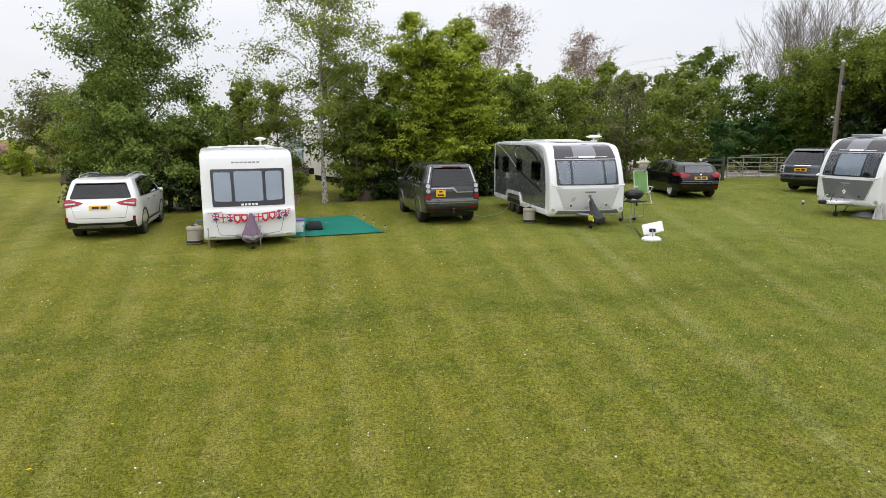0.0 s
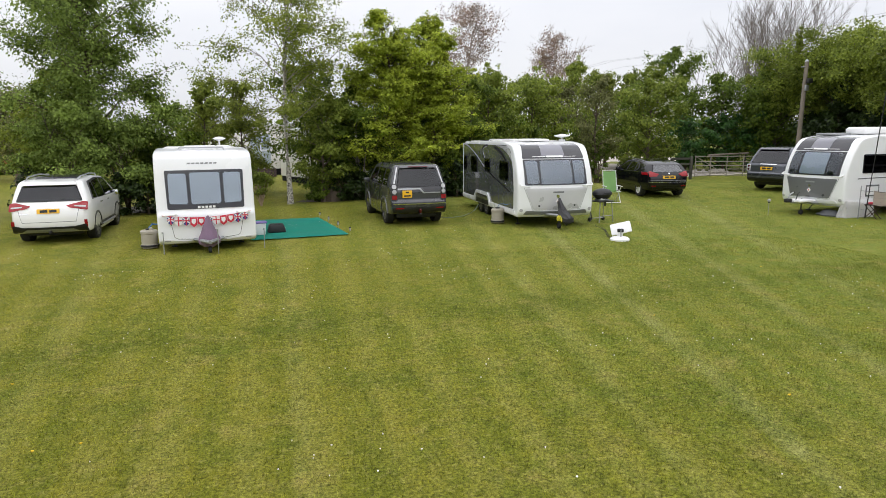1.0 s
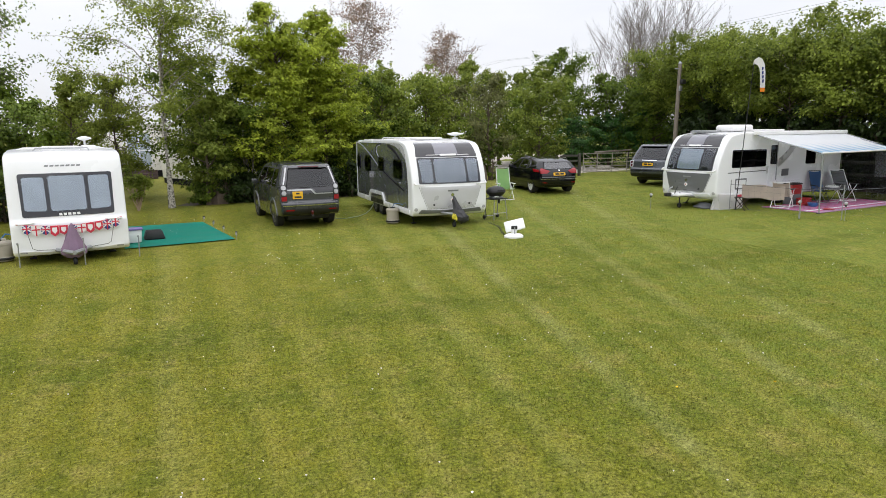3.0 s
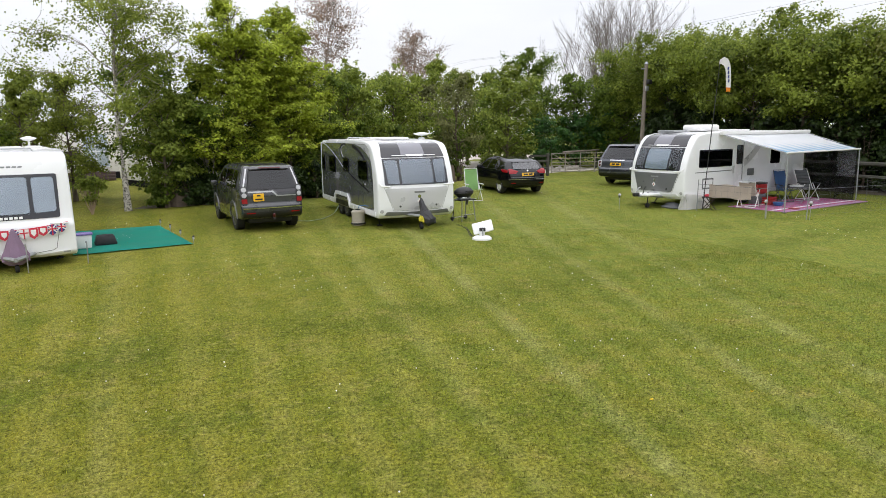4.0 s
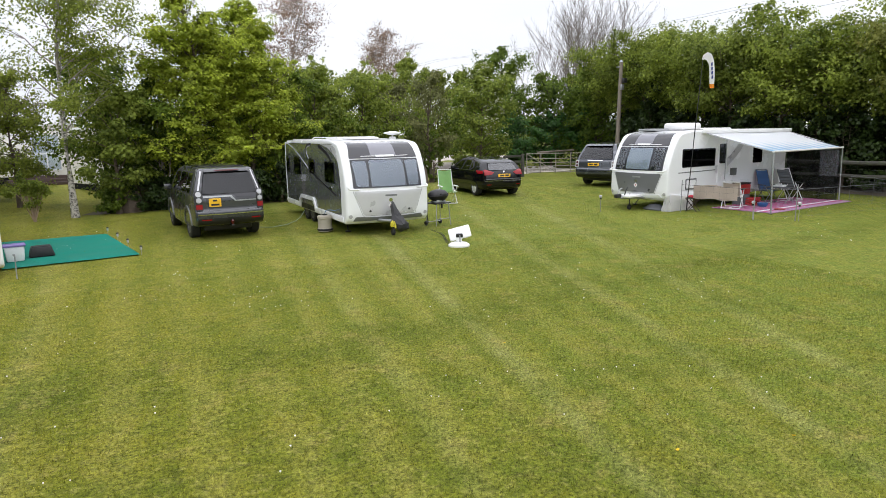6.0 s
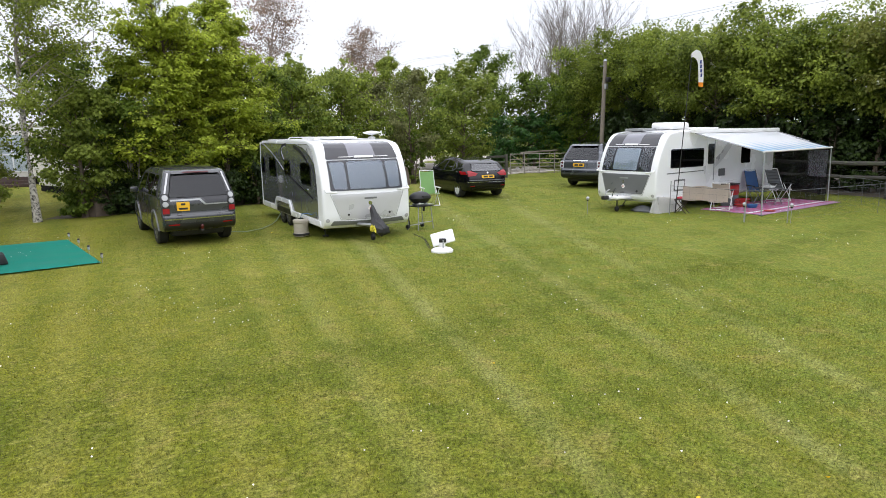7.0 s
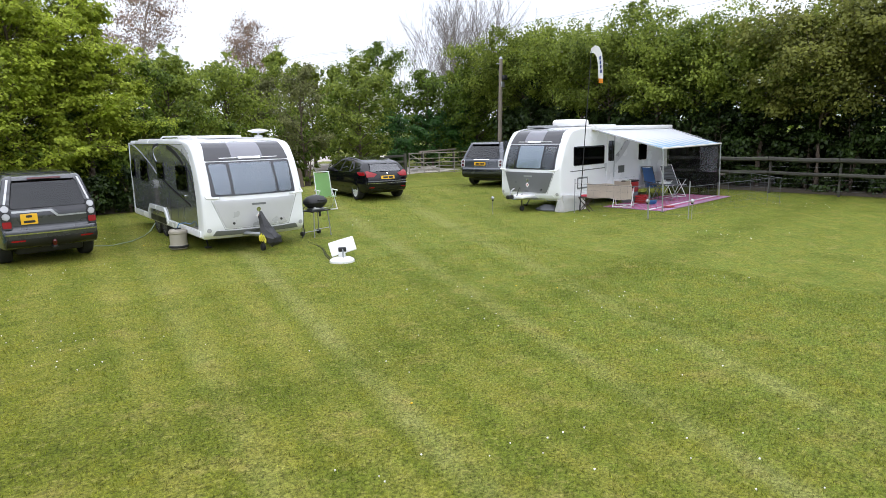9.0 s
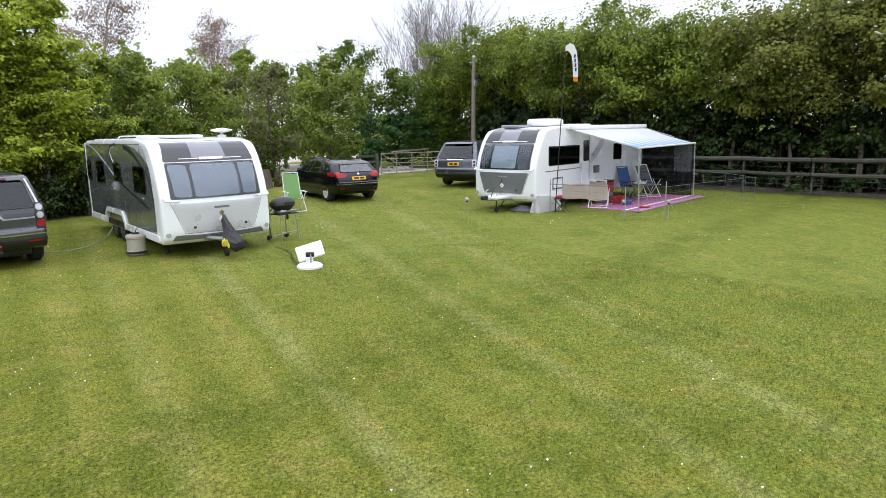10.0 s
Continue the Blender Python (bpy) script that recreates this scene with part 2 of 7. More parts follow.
L_YELLOW = leaf_mat("young_yellow_leaf", (0.10, 0.14, 0.016), (0.31, 0.36, 0.055), trans=0.45, patch=0.9)
L_LAUREL = leaf_mat("laurel_leaf", (0.02, 0.06, 0.012), (0.07, 0.17, 0.03), 0.2, 0.35)
L_COOL = leaf_mat("cool_birch_leaf", (0.060, 0.104, 0.018), (0.31, 0.41, 0.085), trans=0.42, patch=0.9)
L_HEDGE = leaf_mat("may_leaf", (0.060, 0.105, 0.011), (0.35, 0.42, 0.060), trans=0.42, patch=0.7)
L_OLIVEG = leaf_mat("field_maple_leaf", (0.075, 0.092, 0.016), (0.29, 0.305, 0.060), trans=0.40, patch=0.7)
# leaf tone kept near black to hold the shade low in the hedge
L_SHADE = leaf_mat("shade_dark_leaf", (0.010, 0.024, 0.006), (0.052, 0.085, 0.016), trans=0.2, rough=0.4, patch=0.9)
L_PINK = leaf_mat("bronze_new_leaf", (0.15, 0.12, 0.075), (0.40, 0.27, 0.20), trans=0.4)
BLOSSOM = mat("cream_blossom", (0.55, 0.56, 0.42), 0.8, var=0.1)


# ---- building tools ----
def mesh_of(bm, name, material, smooth=35):
    me = bpy.data.meshes.new(name)
    bmesh.ops.recalc_face_normals(bm, faces=bm.faces)
    bm.to_mesh(me)
    bm.free()
    for m in (material if isinstance(material, (list, tuple)) else [material]):
        me.materials.append(m)
    if smooth:
        me.polygons.foreach_set("use_smooth", [True] * len(me.polygons))
        me.set_sharp_from_angle(angle=radians(smooth))
    return me


def part(name, bm, material, parent, label="", smooth=35):
    ob = new(name, mesh_of(bm, name, material, smooth))
    if parent is not None:
        ob.parent = parent
    return tagged(ob, label)


def thing(name, label, category, m=None, group="", kind=""):
    ob = new(name)
    ob.empty_display_size = 0.2
    if m is not None:
        ob.matrix_basis = m
    return tagged(ob, label, category, group, kind)


def solo(name, bm, material, label, category, m=None, group="", kind="", smooth=35):
    ob = new(name, mesh_of(bm, name, material, smooth))
    if m is not None:
        ob.matrix_basis = m
    return tagged(ob, label, category, group, kind)


def box(x0, y0, z0, x1, y1, z1, bevel=0.0, bm=None, seg=2):
    bm = bm or bmesh.new()
    r = bmesh.ops.create_cube(bm, size=1, matrix=Matrix.LocRotScale(((x0 + x1) / 2, (y0 + y1) / 2, (z0 + z1) / 2), None, (abs(x1 - x0), abs(y1 - y0), abs(z1 - z0))))
    if bevel:
        es = list({e for v in r["verts"] for e in v.link_edges})
        bmesh.ops.bevel(bm, geom=es, offset=bevel, segments=seg, affect="EDGES", profile=0.5)
    return bm


def rod(p, q, r, r2=None, n=8, bm=None):
    bm = bm or bmesh.new()
    p, q = Vector(p), Vector(q)
    d = q - p
    m = Matrix.Translation((p + q) / 2) @ d.to_track_quat("Z", "Y").to_matrix().to_4x4()
    bmesh.ops.create_cone(bm, cap_ends=True, segments=n, radius1=r, radius2=r if r2 is None else r2, depth=d.length, matrix=m)
    return bm


def tube(pts, r, n=6, bm=None):
    """A round tube along a line of points; r one radius or one for each."""
    bm = bm or bmesh.new()
    pts = [Vector(p) for p in pts]
    rs = r if isinstance(r, (list, tuple)) else [r] * len(pts)
    rings = []
    for i, p in enumerate(pts):
        d = (pts[min(i + 1, len(pts) - 1)] - pts[max(i - 1, 0)]).normalized()
        q = d.to_track_quat("Z", "Y")
        rings.append([bm.verts.new(p + q @ Vector((math.cos(a) * rs[i], math.sin(a) * rs[i], 0))) for a in [2 * math.pi * k / n for k in range(n)]])
    for a, b in zip(rings, rings[1:]):
        for k in range(n):
            bm.faces.new((a[k], a[(k + 1) % n], b[(k + 1) % n], b[k]))
    bm.faces.new(rings[0][::-1]); bm.faces.new(rings[-1])
    return bm


def lathe(prof, n=20, bm=None, at=(0, 0, 0)):
    """A body of revolution about z from (radius, height) pairs."""
    bm = bm or bmesh.new()
    o = Vector(at)
    rings = [[bm.verts.new(o + Vector((r * math.cos(2 * math.pi * k / n), r * math.sin(2 * math.pi * k / n), z))) for k in range(n)] for r, z in prof]
    for a, b in zip(rings, rings[1:]):
        for k in range(n):
            bm.faces.new((a[k], a[(k + 1) % n], b[(k + 1) % n], b[k]))
    bm.faces.new(rings[0][::-1]); bm.faces.new(rings[-1])
    return bm


def fillet(pts, r, n=4):
    """Rounds the corners of a closed polygon; r one radius or one for each corner."""
    out, k = [], len(pts)
    for i in range(k):
        p, a, b = Vector(pts[i]), Vector(pts[i - 1]), Vector(pts[(i + 1) % k])
        u, v = a - p, b - p
        ri = r[i] if isinstance(r, (list, tuple)) else r
        t = min(ri, u.length * 0.45, v.length * 0.45)
        if t < 1e-4:
            out.append(tuple(p)); continue
        s, e = p + u.normalized() * t, p + v.normalized() * t
        for j in range(n + 1):
            w = j / n
            out.append(tuple(s * (1 - w) ** 2 + p * (2 * w * (1 - w)) + e * w ** 2))
    return out


def rrect(x0, z0, x1, z1, r=0.05):
    return fillet([(x0, z0), (x1, z0), (x1, z1), (x0, z1)], r)


def circle(x, z, r, n=20):
    return [(x + r * math.cos(2 * math.pi * i / n), z + r * math.sin(2 * math.pi * i / n)) for i in range(n)]


class Shell:
    """A body with a side profile in (y, z), a half width that varies over it and rounded long edges; it takes patches that follow its skin."""

    def __init__(self, prof, half, edge=0.06, bow=None):
        self.prof, self.half, self.edge, self.bow = prof, half, edge, bow or (lambda y, z: 0.0)
        ys, zs = [p[0] for p in prof], [p[1] for p in prof]
        self.y0, self.y1, self.z0, self.z1 = min(ys), max(ys), min(zs), max(zs)

    def face_y(self, z, rear=False):
        z = min(max(z, self.z0 + 1e-4), self.z1 - 1e-4)
        best = None
        for a, b in zip(self.prof, self.prof[1:] + self.prof[:1]):
            if (a[1] - z) * (b[1] - z) <= 0 and a[1] != b[1]:
                y = a[0] + (b[0] - a[0]) * (z - a[1]) / (b[1] - a[1])
                if best is None or (y > best if rear else y < best):
                    best = y
        return best

    def cuts(self, bm, dy=0.35, dz=0.12, dx=None):
        def cut(co, no):
            bmesh.ops.bisect_plane(bm, geom=bm.verts[:] + bm.edges[:] + bm.faces[:], dist=1e-5, plane_co=co, plane_no=no)
        for k, (lo, hi, step) in ((2, (self.z0, self.z1, dz)), (1, (self.y0, self.y1, dy))):
            v = lo + step / 2
            while v < hi and step < 9:
                co, no = [0, 0, 0], [0, 0, 0]
                co[k], no[k] = v, 1
                cut(co, no); v += step
        if dx:
            v = -1.0 + dx
            while v < 1.0 - 1e-6:
                cut((v, 0, 0), (1, 0, 0)); v += dx

    def warp(self, x, y, z):
        """From the straight extrusion, with x as a share of the half width plus metres beyond it."""
        h = self.half(y, z)
        return x * h, y - self.bow(y, z) * (1 - x * x), z

    def body(self, name, material, parent, label=""):
        bm = bmesh.new()
        n = len(self.prof)
        nor = []
        area = sum(a[0] * b[1] - b[0] * a[1] for a, b in zip(self.prof, self.prof[1:] + self.prof[:1]))
        s = 1 if area > 0 else -1
        for i in range(n):
            d = Vector(self.prof[(i + 1) % n]) - Vector(self.prof[i - 1])
            nor.append(Vector((-d.y, d.x)).normalized() * s)
        w = max(self.half(y, z) for y, z in self.prof)
        cols, steps = [], 4
        for sign in (-1, 1):
            ring = []
            for i in range(steps + 1):
                th = math.pi / 2 * i / steps
                x = sign * (w - self.edge * (1 - math.sin(th))) / w
                ins = self.edge * (1 - math.cos(th))
                ring.append([bm.verts.new((x, p[0] + nv.x * ins, p[1] + nv.y * ins)) for p, nv in zip(self.prof, nor)])
            cols.append(ring[::-1] if sign < 0 else ring)
        cols = cols[0] + cols[1]
        for a, b in zip(cols, cols[1:]):
            for i in range(n):
                bm.faces.new((a[i], a[(i + 1) % n], b[(i + 1) % n], b[i]))
        bm.faces.new(cols[0]); bm.faces.new(cols[-1][::-1])
        self.cuts(bm, dx=0.25)
        for v in bm.verts:
            v.co = self.warp(*v.co)
        return part(name, bm, material, parent, label, smooth=40)

    def _sheet(self, bm, poly, place):
        f = bm.faces.new([bm.verts.new(place(a, b)) for a, b in poly])
        return f

    def front(self, name, poly, material, parent, label="", off=0.006, rear=False, dx=0.2, back=0.012, dz=0.06):
        """A patch on the end face, drawn in (x, z) metres."""
        bm = bmesh.new()
        self._sheet(bm, poly, lambda a, b: (a, 0, b))
        zs = [p[1] for p in poly]; xs = [p[0] for p in poly]
        for lo, hi, step, k in ((min(zs), max(zs), dz, 2), (min(xs), max(xs), dx, 0)):
            v = lo + step
            while v < hi - 1e-3:
                co, no = [0, 0, 0], [0, 0, 0]
                co[k], no[k] = v, 1
                bmesh.ops.bisect_plane(bm, geom=bm.verts[:] + bm.edges[:] + bm.faces[:], dist=1e-5, plane_co=co, plane_no=no)
                v += step
        r = bmesh.ops.extrude_face_region(bm, geom=bm.faces[:])
        outer = {g for g in r["geom"] if isinstance(g, bmesh.types.BMVert)}
        sg = 1 if rear else -1
        for v in bm.verts:
            x, z = v.co.x, v.co.z
            y = self.face_y(z, rear)
            c = max(-1, min(1, x / self.half(y, z)))
            ins = self.edge * 0.0
            yy = y + sg * self.bow(y, z) * (1 - c * c)
            v.co.y = yy + (sg * off if v in outer else -sg * back)
        return part(name, bm, material, parent, label, smooth=30)

    def side(self, name, poly, material, parent, sign=1, label="", off=0.006, back=0.012, dy=0.3, dz=0.12):
        """A patch on the flank, drawn in (y, z) metres."""
        bm = bmesh.new()
        self._sheet(bm, poly, lambda a, b: (0, a, b))
        self.cuts(bm, dy, dz)
        r = bmesh.ops.extrude_face_region(bm, geom=bm.faces[:])
        outer = {g for g in r["geom"] if isinstance(g, bmesh.types.BMVert)}
        for v in bm.verts:
            v.co.x = sign * (self.half(v.co.y, v.co.z) + (off if v in outer else -back))
        return part(name, bm, material, parent, label, smooth=30)


def pane(ob):
    ob.visible_shadow = False
    return ob


def strip(a, b, w):
    """A thin bar as a polygon between two points of a plane."""
    a, b = Vector(a), Vector(b)
    n = (b - a).normalized()
    n = Vector((-n.y, n.x)) * w / 2
    return [tuple(a + n), tuple(a - n), tuple(b - n), tuple(b + n)]


def ribbon(pts, w):
    """A band of even width along a line of points, as a polygon."""
    L, R = [], []
    for i, p in enumerate(pts):
        d = (Vector(pts[min(i + 1, len(pts) - 1)]) - Vector(pts[max(i - 1, 0)])).normalized()
        n = Vector((-d.y, d.x)) * w / 2
        L.append(tuple(Vector(p) + n)); R.append(tuple(Vector(p) - n))
    return L + R[::-1]


def curve2(a, b, c, n=8):
    a, b, c = Vector(a), Vector(b), Vector(c)
    return [tuple(a * (1 - t) ** 2 + b * 2 * t * (1 - t) + c * t * t) for t in [i / n for i in range(n + 1)]]


def wheel(parent, x, y, r, w, sign, rim=None, spokes=10):
    """A tyre with its rim, on a flank."""
    def turned(prof, n=28):
        bm = lathe(prof, n)
        bm.transform(Matrix.Translation((x, y, r)) @ Matrix.Rotation(radians(90 * sign), 4, "Y"))
        return bm
    ri = r * 0.68
    tyre = part("tyre", turned([(ri, -w), (r * 0.93, -w), (r, -w * 0.86), (r, -w * 0.14), (r * 0.93, 0.0), (ri, 0.0), (ri * 0.97, -0.03)]), RUBBER, parent)
    bm = turned([(ri * 0.98, -0.05), (ri * 0.98, -0.004), (ri * 0.9, -0.004), (ri * 0.88, -0.05)])
    for k in range(spokes):
        a = 2 * math.pi * k / spokes
        b2 = bmesh.new()
        box(-0.035, 0.03, -0.035, 0.035, ri * 0.93, -0.012, 0.006, b2, 1)
        b2.transform(Matrix.Translation((x, y, r)) @ Matrix.Rotation(radians(90 * sign), 4, "Y") @ Matrix.Rotation(a, 4, "Z"))
        me = bpy.data.meshes.new("t"); b2.to_mesh(me); b2.free(); bm.from_mesh(me); bpy.data.meshes.remove(me)
    part("rim", bm, rim or ALLOY, tyre, "alloy wheel rim")
    part("hub_cap", turned([(0.06, -0.03), (0.055, -0.004), (0.02, 0.0)], 14), rim or ALLOY, tyre)
    return tyre


# ---- ground ----
def grass_mat(name="mown_grass", blade=False):
    m = bpy.data.materials.new(name)
    m.use_nodes = True
    nt = m.node_tree
    b = nt.nodes["Principled BSDF"]
    b.inputs["Roughness"].default_value = 0.9
    b.inputs["Specular IOR Level"].default_value = 0.15
    co = nt.nodes.new("ShaderNodeTexCoord")

    def noise_at(scale, detail=4.0, rough=0.55, vec=None):
        n = nd(nt, "ShaderNodeTexNoise", Scale=scale, Detail=detail, Roughness=rough)
        nt.links.new(vec or co.outputs["Object"], n.inputs["Vector"])
        return n.outputs[0]

    def ramp(src, lo, hi, a=0.0, c=1.0):
        r = nd(nt, "ShaderNodeMapRange")
        r.inputs[1].default_value, r.inputs[2].default_value, r.inputs[3].default_value, r.inputs[4].default_value = lo, hi, a, c
        nt.links.new(src, r.inputs[0])
        return r.outputs[0]

    def math2(op, x, y):
        n = nt.nodes.new("ShaderNodeMath"); n.operation = op
        for i, v in enumerate((x, y)):
            if isinstance(v, (int, float)):
                n.inputs[i].default_value = v
            else:
                nt.links.new(v, n.inputs[i])
        return n.outputs[0]

    def blend(f, a, c):
        mx = nt.nodes.new("ShaderNodeMix"); mx.data_type = "RGBA"; mx.clamp_factor = True
        for i, v in ((0, f), (6, a), (7, c)):
            if isinstance(v, tuple):
                mx.inputs[i].default_value = (*v, 1)
            else:
                nt.links.new(v, mx.inputs[i])
        return mx.outputs[2]

    # mowing lines fan out from a point behind the lawn's near edge
    sp = nt.nodes.new("ShaderNodeSeparateXYZ")
    nt.links.new(co.outputs["Object"], sp.inputs[0])
    dx, dy = math2("ADD", sp.outputs[0], -0.2), math2("ADD", sp.outputs[1], 11.0)
    fan = math2("MULTIPLY", math2("DIVIDE", dx, math2("MAXIMUM", dy, 1.0)), 20.0)
    wob = math2("MULTIPLY", math2("SUBTRACT", noise_at(0.35, 2.0), 0.5), 0.30)
    fan0 = fan
    fan = math2("ADD", fan, wob)
    mow_wave = math2("SINE", math2("MULTIPLY", fan, 2 * math.pi / 0.75), 0.0)
    cb = nt.nodes.new("ShaderNodeCombineXYZ")
    nt.links.new(math2("MULTIPLY", fan, 1.5), cb.inputs[0]); nt.links.new(math2("MULTIPLY", dy, 0.10), cb.inputs[1])
    streak = noise_at(1.0, 4.0, 0.6, cb.outputs[0])

    patch = noise_at(0.22, 3.0)
    tuft = noise_at(2.3, 5.0, 0.65)
    grain = noise_at(34.0, 6.0, 0.72)
    col = blend(ramp(patch, 0.36, 0.64), (0.135, 0.148, 0.012), (0.174, 0.170, 0.018))
    # the sward is greener towards the hedge side
    col = blend(ramp(math2("ADD", sp.outputs[0], math2("MULTIPLY", noise_at(0.3, 3.0), 6.0)), 3.0, 12.0, 0.0, 0.8), col, (0.128, 0.172, 0.026))
    col = blend(math2("MULTIPLY", ramp(tuft, 0.42, 0.66), 0.55), col, (0.200, 0.181, 0.021))
    mow = math2("MULTIPLY", ramp(mow_wave, -0.1, 0.95), ramp(noise_at(0.6, 4.0, 0.6), 0.36, 0.62, 0.10, 0.48))
    fade = ramp(fan0, 4.5, 8.0, 1.0, 0.25)
    mow = math2("MULTIPLY", mow, fade)
    col = blend(mow, col, (0.232, 0.220, 0.048))
    col = blend(math2("MULTIPLY", ramp(streak, 0.58, 0.70), 0.5), col, (0.240, 0.222, 0.050))
    col = blend(math2("MULTIPLY", ramp(streak, 0.44, 0.34), 0.4), col, (0.081, 0.107, 0.009))
    # a darker return swath beside every pale one
    swath = math2("MULTIPLY", ramp(mow_wave, -0.2, -0.9), ramp(noise_at(0.55, 4.0, 0.6), 0.36, 0.62, 0.08, 0.50))
    swath = math2("MULTIPLY", swath, fade)
    col = blend(swath, col, (0.096, 0.116, 0.009))
    # pale worn wheel lines along the fan
    for at_, wide, force in ((7.62, 0.16, 0.85), (9.32, 0.19, 0.85), (5.2, 0.14, 1.1), (3.75, 0.11, 0.5), (0.0, 0.10, 0.5), (-3.0, 0.12, 0.45), (-5.1, 0.2, 0.6)):
        gap = math2("ABSOLUTE", math2("SUBTRACT", math2("ADD", fan0, math2("MULTIPLY", wob, 0.25)), at_), 0.0)
        col = blend(math2("MULTIPLY", ramp(gap, wide * 1.6, wide * 0.4), ramp(noise_at(1.1, 5.0, 0.68), 0.36, 0.64, 0.13 * force, force * 0.62)), col, (0.262, 0.262, 0.090))
    # a darker, longer-grown band across the lawn
    band = math2("ABSOLUTE", math2("SUBTRACT", math2("ADD", sp.outputs[1], math2("MULTIPLY", sp.outputs[0], -0.10)), math2("ADD", 8.85, math2("MULTIPLY", noise_at(0.4, 4.0), 1.7))), 0.0)
    col = blend(math2("MULTIPLY", ramp(band, 0.95, 0.05), ramp(noise_at(0.8, 5.0, 0.65), 0.38, 0.60, 0.05, 0.85)), col, (0.074, 0.097, 0.006))
    dark = math2("MULTIPLY", ramp(noise_at(0.75, 5.0, 0.65), 0.52, 0.66), 0.62)
    col = blend(dark, col, (0.084, 0.112, 0.010))
    straw = math2("MULTIPLY", ramp(noise_at(1.4, 6.0, 0.72), 0.55, 0.72), 0.7)
    col = blend(straw, col, (0.270, 0.222, 0.070))
    lump = noise_at(7.0, 3.0, 0.6)
    col = blend(math2("MULTIPLY", ramp(lump, 0.50, 0.64), 0.42), col, (0.058, 0.076, 0.005))
    col = blend(math2("MULTIPLY", ramp(noise_at(11.0, 3.0, 0.6), 0.54, 0.66), 0.5), col, (0.25, 0.24, 0.06))
    g = ramp(grain, 0.33, 0.67, 0.30, 1.80)
    sc = nt.nodes.new("ShaderNodeVectorMath"); sc.operation = "SCALE"
    nt.links.new(col, sc.inputs[0]); nt.links.new(g, sc.inputs["Scale"])
    if blade:
        ge = nt.nodes.new("ShaderNodeNewGeometry")
        s2 = nt.nodes.new("ShaderNodeVectorMath"); s2.operation = "SCALE"
        nt.links.new(sc.outputs[0], s2.inputs[0]); nt.links.new(ramp(ge.outputs["Random Per Island"], 0, 1, 0.75, 2.0), s2.inputs["Scale"])
        nt.links.new(s2.outputs[0], b.inputs["Base Color"])
        tr = nt.nodes.new("ShaderNodeBsdfTranslucent"); nt.links.new(s2.outputs[0], tr.inputs[0])
        ms = nt.nodes.new("ShaderNodeMixShader"); ms.inputs[0].default_value = 0.4
        nt.links.new(b.outputs[0], ms.inputs[1]); nt.links.new(tr.outputs[0], ms.inputs[2])
        nt.links.new(ms.outputs[0], nt.nodes["Material Output"].inputs[0])
        return m
    nt.links.new(sc.outputs[0], b.inputs["Base Color"])
    bp = nt.nodes.new("ShaderNodeBump"); bp.inputs["Strength"].default_value = 0.8; bp.inputs["Distance"].default_value = 0.03
    nt.links.new(math2("ADD", grain, tuft), bp.inputs["Height"]); nt.links.new(bp.outputs[0], b.inputs["Normal"])
    return m


GRASS = grass_mat()
GRASSB = grass_mat("grass_blade", True)


def ground_z(x, y):
    """Gentle unevenness of the field, rising a little behind the trees on the left."""
    d = 0.02 * noise.noise((x * 0.15, y * 0.15, 0)) + 0.006 * noise.noise((x * 0.9, y * 0.9, 3))
    far = max(0.0, (y - 30) / 30)
    ss = lambda v: (lambda t: t * t * (3 - 2 * t))(min(1.0, max(0.0, v)))
    d += 0.23 * ss((y - 19.8) / 4.5) * ss((x - 10.5) / 4.5) * ss((60 - x) / 20)
    return d * (1 if abs(x) < 80 and abs(y) < 90 else 0) + (min(0.6, 0.35 * far) if x < 12 else 0.0) * min(1, max(0, (12 - x) / 6))


bm = bmesh.new()
xs = [-2500, -600, -150] + [-60 + i * 1.0 for i in range(121)] + [150, 600, 2500]
ys = [-2500, -600, -150] + [-40 + i * 1.0 for i in range(121)] + [150, 600, 2500]
grid = [[bm.verts.new((x, y, ground_z(x, y))) for x in xs] for y in ys]
for r0, r1 in zip(grid, grid[1:]):
    for i in range(len(xs) - 1):
        bm.faces.new((r0[i], r0[i + 1], r1[i + 1], r1[i]))
ground = solo("ground", bm, GRASS, "mown campsite lawn with faint mowing stripes", "ground", kind="structure", smooth=180)


def patch_sheet(name, poly, material, label, z=0.012, cell=None, rough=0.0, seed=1):
    """A flat patch with an uneven rim, laid over the ground."""
    bm = bmesh.new()
    pts = []
    for i in range(len(poly)):
        a, b = Vector(poly[i]), Vector(poly[(i + 1) % len(poly)])
        n = max(1, int((b - a).length / 0.6))
        pts += [a + (b - a) * k / n for k in range(n)]
    vs = []
    for p in pts:
        o = Vector((noise.noise((p.x * 0.8, p.y * 0.8, seed)), noise.noise((p.x * 0.8, p.y * 0.8, seed + 9)))) * rough
        q = p + o
        vs.append(bm.verts.new((q.x, q.y, ground_z(q.x, q.y) + z)))
    bmesh.ops.triangulate(bm, faces=[bm.faces.new(vs)])
    return solo(name, bm, material, label, "ground", kind="structure", smooth=0)


